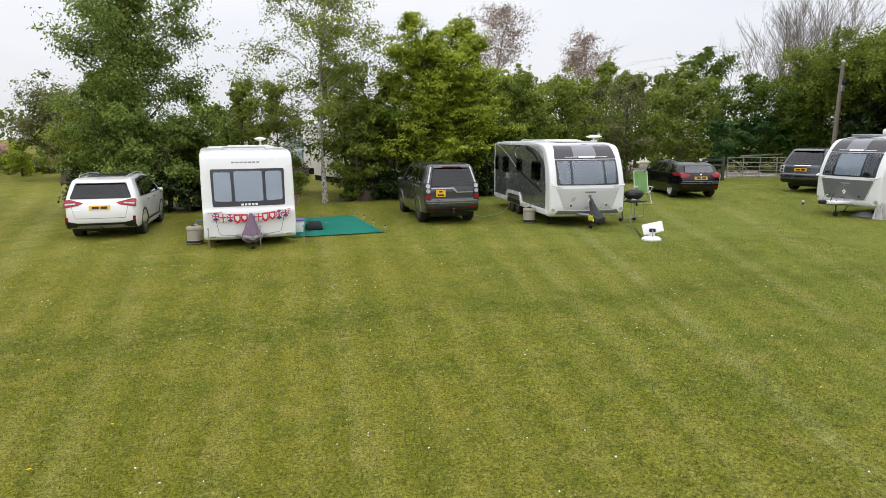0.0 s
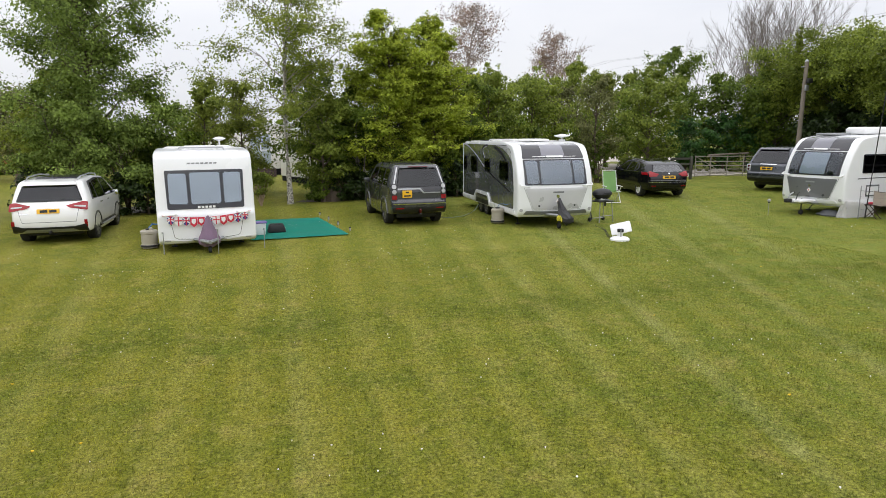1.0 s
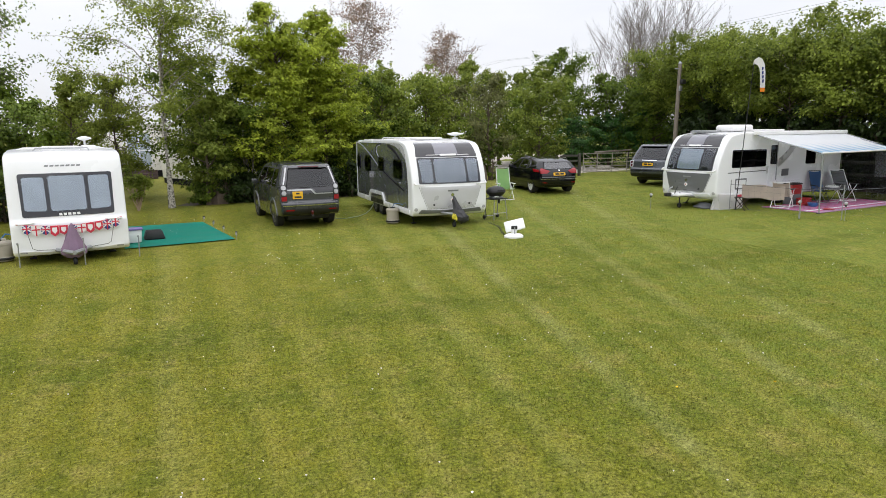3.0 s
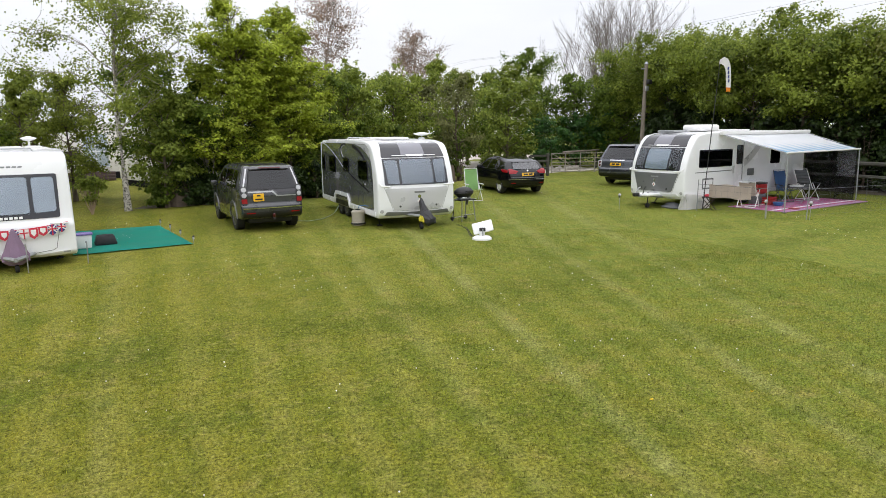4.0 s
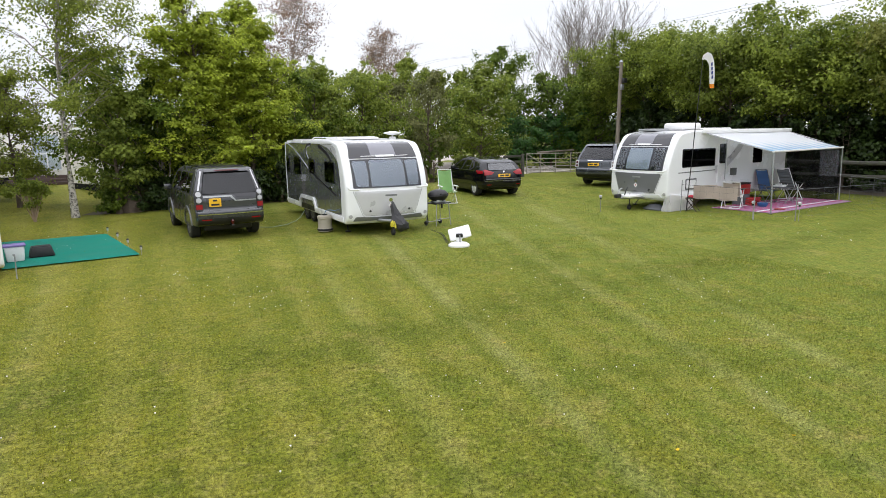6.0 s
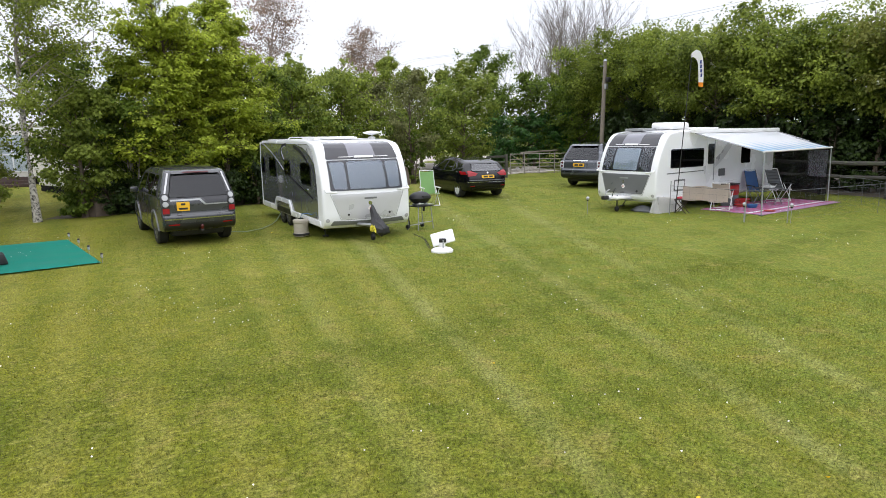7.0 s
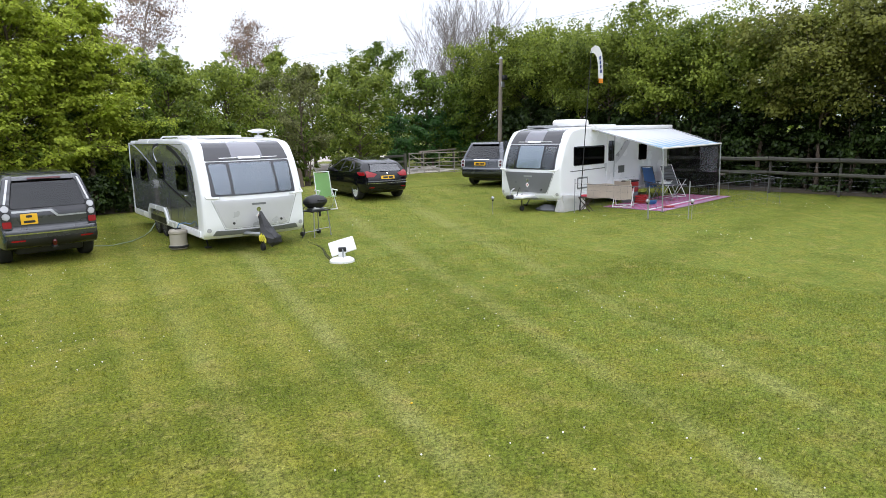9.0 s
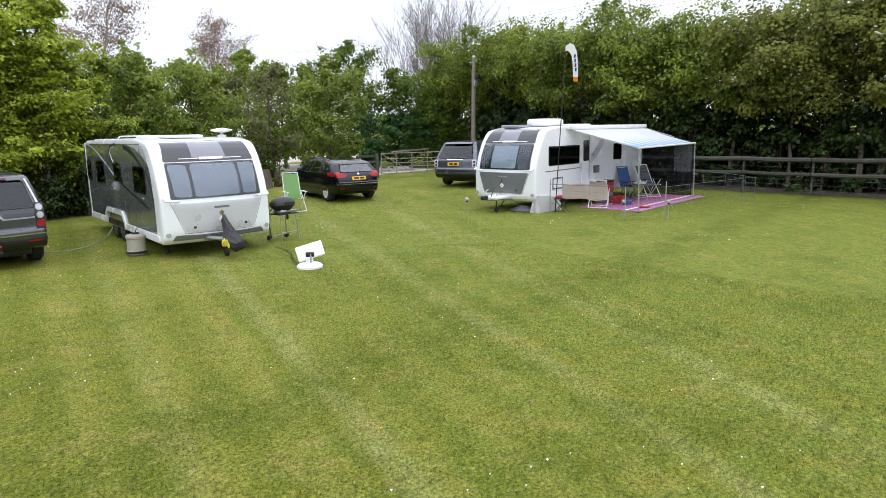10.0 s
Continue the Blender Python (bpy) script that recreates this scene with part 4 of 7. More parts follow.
for i in range(7):
    tree(-26.0 + i * 2.6, 51.5 + 0.3 * (i % 2), 0.9 + 0.25 * (i % 3), 1.3, "low green border plants at the end of the lawn", (L_MID, L_DARK, L_YELLOW)[i % 3], 2600, 0.10, "shrub", seed=240 + i, limbs=22, first=0.02, stems=4, shape=column, rise=0.25)
tree(-12.2, 50.0, 4.2, 2.6, "low leafy bush in the far garden", L_MID, 7000, 0.13, "shrub", seed=103, limbs=26, first=0.05, stems=3, shape=dome)
tree(-36.0, 62.0, 6.5, 3.6, "rounded garden tree near a house", L_MID, 9000, 0.15, seed=104, limbs=26, first=0.1, shape=dome)
# far woods round the field, with an unseen arc added to darken reflections
rng = np.random.default_rng(5)
n = 30000
az = rng.uniform(-math.pi, math.pi, n)
dist = rng.uniform(75, 95, n)
hmax = 4.5 + 3.2 * np.array([noise.noise((a * 9, 0, 0)) + 0.5 * noise.noise((a * 31, 4, 0)) for a in az])
P = np.stack([np.sin(az) * dist, np.cos(az) * dist, np.maximum(0.2, hmax * rng.uniform(0, 1, n) ** 0.6)], 1)
far = tagged(new("far_woods", leaf_mesh("far_woods", P, 0.55, L_DARK, rng)), "distant dark line of trees, with an unseen arc for reflections", "woods", kind="stuff")


# ---- vehicles ----
def number_plate(sh, parent, x, z, w, h, rear=False, rows=1):
    p = sh.front("number_plate", rrect(x - w / 2, z - h / 2, x + w / 2, z + h / 2, 0.015), PLATE, parent, "yellow number plate", off=0.022, rear=rear)
    for r in range(rows):
        zz = z + (0 if rows == 1 else (0.25 - 0.5 * r) * h)
        hh = h * (0.55 if rows == 1 else 0.22)
        for k in ((-0.36, -0.02), (0.06, 0.38)) if rows == 1 else (((-0.17, 0.17),) if r == 0 else ((-0.34, 0.34),)):
            sh.front("plate_bar", rrect(x + k[0] * w, zz - hh / 2, x + k[1] * w, zz + hh / 2, 0.004), INK, p, off=0.026, rear=rear)
    return p


def car(name, label, m, prof, axles, width, roof_w, belt, paint, wr=0.36, rim=None, roof=None, taper=0.10, sill=0.3):
    t = thing(name, label, "car", m)
    L = max(p[0] for p in prof)
    top = max(p[1] for p in prof)

    def half(y, z):
        h = width / 2
        if z > belt:
            h -= (width - roof_w) / 2 * ((z - belt) / (top - belt)) ** 1.25
        elif z < 0.55:
            h -= 0.05 * ((0.55 - z) / 0.3) ** 2
        e = max(0.0, (0.55 - y) / 0.55, (y - (L - 0.9)) / 0.9)
        return h * (1 - taper * e * e)

    full = fillet(prof, 0.10, 3)
    under = []
    for ax in sorted(axles, reverse=True):
        for i in range(9):
            a = math.pi * i / 8
            under.append((ax + (wr + 0.06) * math.cos(a), sill + (wr * 2 + 0.04 - sill) * math.sin(a) ** 0.8 if 0 < i < 8 else sill))
    sh = Shell(full + under, half, 0.07, bow=lambda y, z: 0.07 if y < 1.0 else (-0.10 if y > L - 0.8 else 0.0))
    sh.body("body", paint, t)
    for sx in (-1, 1):
        for ax in axles:
            wheel(t, sx * (width / 2 - 0.012), ax, wr, 0.24, sx, rim)
    part("underbody", box(-width / 2 + 0.28, 0.4, 0.22, width / 2 - 0.28, L - 0.5, 0.5, 0.05), BLACK, t)
    return t, sh


def side_glass(sh, t, polys, frame_poly, glassmat=TINT):
    for s in (-1, 1):
        sh.side("window_surround", fillet(frame_poly, 0.05), BLACK, t, s, off=0.004)
        for p in polys:
            pane(sh.side("side_window", fillet(p, 0.04), glassmat, t, s, off=0.012, back=-0.007))


def mirror(t, x, y, z, paint):
    for s in (-1, 1):
        bm = box(s * x - 0.10, y - 0.06, z - 0.08, s * x + 0.10, y + 0.06, z + 0.08, 0.03)
        part("wing_mirror", bm, paint, t)


# white SUV with its tail towards the lawn
kia, sh = car("suv", "white family SUV with red tail lamps parked on the grass", pose(-5.62, 19.15, -0.03, rz=2),
              [(4.66, 0.32), (4.68, 0.72), (4.45, 0.98), (3.72, 1.12), (2.85, 1.64), (1.8, 1.715), (0.75, 1.68), (0.42, 1.63), (0.20, 1.12), (0.06, 1.0), (0.0, 0.78), (0.0, 0.5), (0.10, 0.36), (0.3, 0.30)],
              (0.98, 3.68), 1.86, 1.42, 1.02, WHITE2, 0.36, DALLOY)
sh.front("rear_window", fillet([(-0.77, 1.14), (0.77, 1.14), (0.63, 1.54), (-0.63, 1.54)], 0.05), INTERIOR, kia, off=0.014)
pane(sh.front("rear_glass", fillet([(-0.75, 1.15), (0.75, 1.15), (0.615, 1.53), (-0.615, 1.53)], 0.05), TINT, kia, "dark tinted rear window", off=0.030, back=-0.024))
sh.front("spoiler", fillet([(-0.64, 1.56), (0.64, 1.56), (0.60, 1.66), (-0.60, 1.66)], 0.02), WHITE2, kia, off=0.12)
sh.front("tailgate_line", ribbon([(-0.70, 0.95), (-0.62, 0.62), (0.62, 0.62), (0.70, 0.95)], 0.012), GREYP, kia, off=0.004)
for s in (-1, 1):
    lamp = sh.front("tail_lamp", fillet([(s * 0.40, 1.035), (s * 0.50, 0.975), (s * 0.905, 0.90), (s * 0.90, 1.11), (s * 0.78, 1.125)], 0.03), RED, kia, "red tail lamp", off=0.016)
    sh.front("lamp_lens", fillet([(s * 0.60, 1.035), (s * 0.60, 1.005), (s * 0.86, 0.98), (s * 0.86, 1.02)], 0.012), CLEAR, lamp, off=0.024)
    sh.front("fog_lamp", rrect(s * 0.84 - 0.035, 0.46, s * 0.84 + 0.035, 0.66, 0.02), RED, kia, "red fog lamp", off=0.014)
sh.front("rear_bumper", fillet([(-0.88, 0.31), (0.88, 0.31), (0.85, 0.55), (0.58, 0.49), (-0.58, 0.49), (-0.85, 0.55)], 0.03), BLACK, kia, "black lower bumper", off=0.02)
sh.front("skid_plate", fillet([(-0.66, 0.36), (0.66, 0.36), (0.54, 0.43), (-0.54, 0.43)], 0.02), STEEL, kia, off=0.03)
sh.front("badge", circle(0, 1.05, 0.07, 16), CHROME, kia, off=0.012)
sh.front("name_strip", rrect(-0.68, 0.83, -0.47, 0.85, 0.004), CHROME, kia, off=0.008)
number_plate(sh, kia, 0.0, 0.905, 0.52, 0.115)
part("wiper", rod((0.0, 0.155, 1.19), (0.38, 0.16, 1.21), 0.012), BLACK, kia)
part("tow_bar", rod((0, -0.08, 0.36), (0, 0.2, 0.34), 0.03), BLACK, kia)
side_glass(sh, kia, [[(0.75, 1.16), (1.15, 1.14), (1.2, 1.56), (0.95, 1.55)], [(1.25, 1.13), (2.1, 1.12), (2.1, 1.62), (1.28, 1.58)], [(2.2, 1.12), (3.35, 1.12), (2.75, 1.56), (2.2, 1.61)]],
           [(0.62, 1.13), (3.5, 1.08), (2.8, 1.60), (1.8, 1.66), (0.85, 1.60)])
mirror(kia, 1.02, 3.1, 1.12, CHROME)
for s in (-1, 1):
    part("roof_rail", tube([(s * 0.60, 0.6, 1.66), (s * 0.62, 0.8, 1.74), (s * 0.63, 1.8, 1.775), (s * 0.61, 2.6, 1.73), (s * 0.59, 2.8, 1.65)], 0.018), STEEL, kia, "silver roof rail")
    sh.side("sill_trim", fillet([(1.38, 0.31), (3.26, 0.31), (3.26, 0.45), (1.38, 0.45)], 0.03), BLACK, kia, s, off=0.012)
    part("running_board", box(s * 0.90 - 0.07, 1.45, 0.33, s * 0.90 + 0.07, 3.2, 0.38, 0.02), STEEL, kia)
    for y in (1.35, 2.2):
        part("door_handle", box(s * 0.955 - 0.02, y, 0.98, s * 0.955 + 0.02, y + 0.2, 1.01, 0.008), CHROME, kia)
    for ax in (0.98, 3.68):
        sh.side("arch_trim", ribbon([(ax + 0.45 * math.cos(math.pi * i / 10), 0.33 + 0.44 * math.sin(math.pi * i / 10)) for i in range(11)], 0.05), BLACK, kia, s, off=0.014)
part("sunroof", box(-0.5, 1.0, 1.70, 0.5, 2.5, 1.722, 0.01), DARKWIN, kia)
part("aerial", rod((0, 0.85, 1.68), (0, 0.68, 1.80), 0.012), BLACK, kia)

# gunmetal off-roader between the caravans
disco, sh = car("off_roader", "gunmetal grey boxy off-roader with stacked round tail lamps", pose(4.28, 19.45, 0, rz=2),
                [(4.8, 0.42), (4.82, 0.95), (4.6, 1.13), (3.72, 1.24), (3.05, 1.80), (2.5, 1.87), (0.6, 1.87), (0.34, 1.83), (0.12, 1.24), (0.07, 1.10), (0.06, 0.80), (0.0, 0.76), (0.0, 0.52), (0.12, 0.40), (0.3, 0.36)],
                (1.02, 3.90), 1.80, 1.36, 1.12, DISCO, 0.385, DALLOY, taper=0.07, sill=0.36)
win = [(-0.69, 1.20), (0.70, 1.20), (0.58, 1.745), (-0.57, 1.745)]
sh.front("rear_window", fillet(win, 0.05), INTERIOR, disco, off=0.014)
pane(sh.front("rear_glass", fillet([(a * 0.98, 1.21 + (b - 1.20) * 0.97) for a, b in win], 0.05), TINT, disco, "dark tinted rear window", off=0.030, back=-0.024))
sh.front("window_step", fillet([(0.05, 1.20), (0.16, 1.10), (0.68, 1.10), (0.68, 1.21)], 0.02), DARKWIN, disco, off=0.010)
sh.front("spoiler", fillet([(-0.57, 1.76), (0.57, 1.76), (0.55, 1.84), (-0.55, 1.84)], 0.02), DISCO, disco, off=0.10)
sh.front("brake_light", rrect(-0.3, 1.78, 0.3, 1.81, 0.01), DARKRED, disco, off=0.115)
sh.front("tailgate_line", ribbon([(-0.66, 0.86), (0.66, 0.86)], 0.014), BLACK, disco, off=0.004)
sh.front("tailgate_trim", fillet([(-0.66, 1.12), (0.0, 1.12), (0.12, 1.0), (0.67, 1.0), (0.67, 1.03), (0.15, 1.03), (0.03, 1.16), (-0.66, 1.16)], 0.01), STEEL, disco, off=0.012)
sh.front("bumper_trim", rrect(-0.82, 0.68, 0.82, 0.705, 0.006), CHROME, disco, off=0.014)
sh.front("lower_bumper", fillet([(-0.82, 0.38), (0.82, 0.38), (0.82, 0.60), (-0.82, 0.60)], 0.03), BLACK, disco, off=0.012)
for s in (-1, 1):
    lamp = sh.front("tail_lamp", rrect(s * 0.765 - 0.085, 0.80, s * 0.765 + 0.085, 1.30, 0.03), BLACK, disco, "stacked round tail lamps", off=0.014)
    for z, mm in ((1.21, CLEAR), (1.055, CLEAR)):
        sh.front("lamp_ring", circle(s * 0.765, z, 0.068, 18), STEEL, lamp, off=0.024)
        sh.front("lamp_lens", circle(s * 0.765, z, 0.056, 18), mm, lamp, off=0.032)
    sh.front("lamp_lens", rrect(s * 0.765 - 0.075, 0.83, s * 0.765 + 0.075, 0.955, 0.02), RED, lamp, off=0.024)
    sh.front("reflector", rrect(s * 0.62 - 0.12, 0.545, s * 0.62 + 0.12, 0.575, 0.008), RED, disco, off=0.018)
    sh.front("window_pillar", fillet([(s * 0.735, 1.30), (s * 0.775, 1.30), (s * 0.645, 1.78), (s * 0.605, 1.78)], 0.01), SILVER, disco, off=0.012)
    for ax in (1.02, 3.90):
        sh.side("arch_trim", ribbon([(ax + 0.47 * math.cos(math.pi * i / 10), 0.37 + 0.47 * math.sin(math.pi * i / 10)) for i in range(11)], 0.07), GREYP, disco, s, off=0.018)
    part("door_handle", box(s * 0.965 - 0.02, 2.0, 1.03, s * 0.965 + 0.02, 2.2, 1.06, 0.008), DISCO, disco)
number_plate(sh, disco, -0.38, 0.99, 0.29, 0.21, rows=2)
side_glass(sh, disco, [[(0.55, 1.22), (1.15, 1.22), (1.15, 1.72), (0.62, 1.72)], [(1.25, 1.22), (2.2, 1.22), (2.2, 1.72), (1.25, 1.72)], [(2.3, 1.22), (3.35, 1.22), (2.85, 1.70), (2.3, 1.72)]],
           [(0.45, 1.19), (3.55, 1.18), (2.95, 1.75), (0.55, 1.76)])
mirror(disco, 1.03, 3.2, 1.24, DISCO)
part("tow_ball", lathe([(0.02, 0.42), (0.03, 0.50), (0.045, 0.53), (0.045, 0.57), (0.02, 0.60)], 12, at=(0, -0.10, -0.06)), DARKRED, disco, "red tow ball cover")
part("tow_bracket", box(-0.04, -0.13, 0.36, 0.04, 0.1, 0.42, 0.01), BLACK, disco)
part("roof_panel", box(-0.55, 0.7, 1.872, 0.55, 2.4, 1.882, 0.004), DARKWIN, disco)
part("wiper", rod((0.15, 0.10, 1.22), (0.62, 0.115, 1.25), 0.012), BLACK, disco)

# black hatchback
focus, sh = car("hatchback", "shiny black hatchback with pointed red tail lamps", pose(15.15, 22.85, ground_z(15, 23.8), rz=-8),
                [(4.33, 0.30), (4.35, 0.62), (4.15, 0.80), (3.35, 0.98), (2.60, 1.40), (2.15, 1.475), (1.50, 1.46), (0.95, 1.405), (0.52, 1.32), (0.40, 1.275), (0.17, 1.03), (0.07, 0.96), (0.02, 0.80), (0.0, 0.66), (0.0, 0.44), (0.1, 0.32), (0.3, 0.26)],
                (0.80, 3.45), 1.82, 1.10, 0.93, BLACKP, 0.325, taper=0.17, sill=0.26)
win = [(-0.63, 1.01), (0.63, 1.01), (0.53, 1.262), (-0.53, 1.262)]
sh.front("rear_window", fillet(win, 0.05), INTERIOR, focus, off=0.014)
pane(sh.front("rear_glass", fillet([(a * 0.97, b) for a, b in win], 0.05), PALETINT, focus, "sky-reflecting rear window", off=0.030, back=-0.024))
sh.front("spoiler", fillet([(-0.55, 1.268), (0.55, 1.268), (0.53, 1.305), (-0.53, 1.305)], 0.02), BLACKP, focus, off=0.05)
for s in (-1, 1):
    lamp = sh.front("tail_lamp", fillet([(s * 0.40, 0.925), (s * 0.52, 0.83), (s * 0.80, 0.82), (s * 0.79, 1.02), (s * 0.70, 1.03)], 0.025), RED, focus, "red wrap-round tail lamp", off=0.018)
    sh.side("lamp_lens", fillet([(0.10, 0.88), (0.16, 0.99), (0.62, 1.0), (0.42, 0.88)], 0.02), RED, lamp, s, off=0.01)
    sh.front("reflector", rrect(s * 0.62 - 0.09, 0.44, s * 0.62 + 0.09, 0.47, 0.008), RED, focus, off=0.014)
    part("door_handle", box(s * 0.92 - 0.02, 1.5, 0.86, s * 0.92 + 0.02, 1.68, 0.89, 0.008), BLACKP, focus)
    sh.side("window_trim", ribbon([(0.75, 0.985), (1.6, 0.975), (3.1, 0.97)], 0.014), CHROME, focus, s, off=0.01)
sh.front("diffuser", fillet([(-0.6, 0.28), (0.6, 0.28), (0.66, 0.40), (-0.66, 0.40)], 0.03), BLACK, focus, off=0.012)
sh.front("badge", circle(0, 0.945, 0.03, 16), CHROME, focus, off=0.014)
sh.front("bumper_line", ribbon([(-0.80, 0.60), (0.80, 0.60)], 0.012), CHROME, focus, off=0.008)
number_plate(sh, focus, 0.0, 0.80, 0.52, 0.115)
sh.front("tailgate_crease", ribbon([(-0.74, 0.67), (0.74, 0.67)], 0.02), GREYP, focus, off=0.006)
side_glass(sh, focus, [[(1.02, 1.10), (1.2, 1.02), (1.3, 1.29), (1.22, 1.26)], [(1.3, 1.0), (2.0, 0.99), (2.0, 1.37), (1.4, 1.33)], [(2.1, 0.99), (3.0, 0.99), (2.42, 1.34), (2.1, 1.37)]],
           [(0.92, 1.10), (1.15, 0.98), (3.15, 0.96), (2.45, 1.38), (1.8, 1.40), (1.15, 1.31)], PALETINT)
mirror(focus, 0.98, 2.75, 1.02, BLACKP)

# grey luxury off-roader by the gate
rover, sh = car("off_roader", "slate grey luxury off-roader parked beside the field gate", pose(20.55, 23.7, ground_z(21.5, 24.2) + 0.02, rz=-70),
                [(4.9, 0.40), (4.95, 0.9), (4.7, 1.12), (3.75, 1.20), (2.95, 1.80), (2.3, 1.87), (0.75, 1.84), (0.55, 1.80), (0.14, 1.18), (0.08, 1.08), (0.05, 0.80), (0.0, 0.74), (0.0, 0.52), (0.12, 0.40), (0.3, 0.34)],
                (1.08, 3.96), 1.96, 1.42, 1.08, RRGREY, 0.38, taper=0.05, sill=0.34)
win = [(-0.80, 1.18), (0.80, 1.18), (0.62, 1.74), (-0.62, 1.74)]
sh.front("rear_window", fillet(win, 0.05), INTERIOR, rover, off=0.014)
pane(sh.front("rear_glass", fillet([(a * 0.97, b) for a, b in win], 0.05), TINT, rover, "dark rear window", off=0.030, back=-0.024))
sh.front("spoiler", fillet([(-0.64, 1.75), (0.64, 1.75), (0.62, 1.82), (-0.62, 1.82)], 0.02), RRGREY, rover, off=0.12)
for s in (-1, 1):
    lamp = sh.front("tail_lamp", rrect(s * 0.87 - 0.09, 0.82, s * 0.87 + 0.09, 1.12, 0.03), CLEAR, rover, "pale tail lamp", off=0.016)
    for z in (1.04, 0.90):
        sh.front("lamp_lens", circle(s * 0.87, z, 0.05, 14), DARKRED, lamp, off=0.024)
    part("door_handle", box(s * 0.985 - 0.02, 2.0, 1.0, s * 0.985 + 0.02, 2.2, 1.03, 0.008), RRGREY, rover)
sh.front("tailgate_line", ribbon([(-0.76, 0.80), (0.76, 0.80)], 0.016), BLACK, rover, off=0.006)
sh.front("letter_bar", rrect(-0.36, 1.115, 0.36, 1.145, 0.006), CHROME, rover, off=0.012)
sh.front("lower_bumper", fillet([(-0.9, 0.38), (0.9, 0.38), (0.9, 0.54), (-0.9, 0.54)], 0.03), BLACK, rover, off=0.012)
sh.front("bumper_trim", rrect(-0.9, 0.66, 0.9, 0.68, 0.006), CHROME, rover, off=0.01)
number_plate(sh, rover, -0.05, 0.95, 0.52, 0.13)
side_glass(sh, rover, [[(0.75, 1.2), (1.25, 1.2), (1.25, 1.70), (0.95, 1.70)], [(1.35, 1.2), (2.2, 1.2), (2.2, 1.72), (1.35, 1.70)], [(2.3, 1.2), (3.4, 1.2), (2.8, 1.68), (2.3, 1.72)]],
           [(0.62, 1.17), (3.55, 1.15), (2.9, 1.74), (0.85, 1.74)])
mirror(rover, 1.05, 3.2, 1.24, RRGREY)


# ---- caravans ----
def caravan_shell(L, hw, z0, roof, front, bow):
    prof = front + [(L - 0.25, roof - 0.03), (L - 0.06, roof - 0.14), (L, roof - 0.5), (L, z0)]
    return Shell(prof, lambda y, z: hw * (1 - 0.012 * max(0, z - 1.6)), 0.05, bow=lambda y, z: bow if y < 0.75 else (bow * max(0, 1 - (y - 0.75) / 0.5)))


def caravan_window(sh, t, frame_poly, panes, blinds, nameless=DARKWIN):
    """A front window band: dark surround, blinds behind, a pane of acrylic over each opening."""
    w = sh.front("front_window", frame_poly, nameless, t, "dark window surround", off=0.012)
    for p, blind in zip(panes, blinds):
        sh.front("window_blind", fillet(p, 0.06), blind, w, "drawn blind", off=0.016)
        cx = sum(a for a, b in p) / len(p); cz = sum(b for a, b in p) / len(p)
        q = [(cx + (a - cx) * 1.04, cz + (b - cz) * 1.04) for a, b in p]
        pane(sh.front("window_pane", fillet(q, 0.06), GLASS, w, "clear acrylic pane", off=0.036, back=-0.026))
    return w


def side_window(sh, t, y0, z0, y1, z1, sign, r=0.06):
    w = sh.side("side_window", rrect(y0, z0, y1, z1, r), DARKWIN, t, sign, "dark tinted window", off=0.012)
    pane(sh.side("window_pane", rrect(y0 + 0.03, z0 + 0.03, y1 - 0.03, z1 - 0.03, r), TINT, w, sign, off=0.028, back=-0.018))


def hitch(t, z, reach, hw):
    part("tow_frame", tube([(-0.42, 0.2, z), (0, -reach + 0.25, z + 0.02)], 0.045, 6), STEEL, t, "galvanised tow frame")
    part("tow_frame", tube([(0.42, 0.2, z), (0, -reach + 0.25, z + 0.02)], 0.045, 6), STEEL, t)
    part("jockey_wheel", wheel_small(0.0, -reach + 0.70, 0.085), RUBBER, t)
    part("jockey_post", rod((0.0, -reach + 0.70, 0.12), (0.0, -reach + 0.70, z + 0.12), 0.02), BLACK, t)
    for s in (-1, 1):
        part("corner_steady", rod((s * hw * 0.72, 0.95, 0.03), (s * hw * 0.68, 1.3, z), 0.018), BLACK, t)
        part("steady_foot", box(s * hw * 0.72 - 0.07, 0.88, 0.0, s * hw * 0.72 + 0.07, 1.02, 0.035, 0.01), BLACK, t)


def wheel_small(x, y, r):
    bm = lathe([(0.02, -0.04), (r * 0.9, -0.035), (r, -0.02), (r, 0.02), (r * 0.9, 0.035), (0.02, 0.04)], 16)
    bm.transform(Matrix.Translation((x, y, r)) @ Matrix.Rotation(radians(90), 4, "Y"))
    return bm


def satellite_mast(name, label, x, y, z0, h, r, m):
    bm = rod((x, y, z0), (x, y, z0 + h), 0.025)
    t = thing(name, label, "aerial", m)
    part("mast", bm, WHITEP, t)
    part("aerial_head", lathe([(0.03, z0 + h - 0.04), (r * 0.6, z0 + h - 0.02), (r, z0 + h + 0.015), (r * 0.95, z0 + h + 0.035), (r * 0.3, z0 + h + 0.07), (0.02, z0 + h + 0.075)], 20, at=(x, y, 0)), WHITEP, t)
    part("mast_foot", lathe([(0.10, z0 - 0.02), (0.10, z0 + 0.03), (0.05, z0 + 0.05)], 16, at=(x, y, 0)), WHITEP, t)


# small white caravan with its front to the lawn
M1 = pose(-1.54, 16.95, 0, rz=7)
c1 = thing("caravan", "white touring caravan with bunting across its front", "caravan", M1)
H1, Z1 = 1.12, 0.20
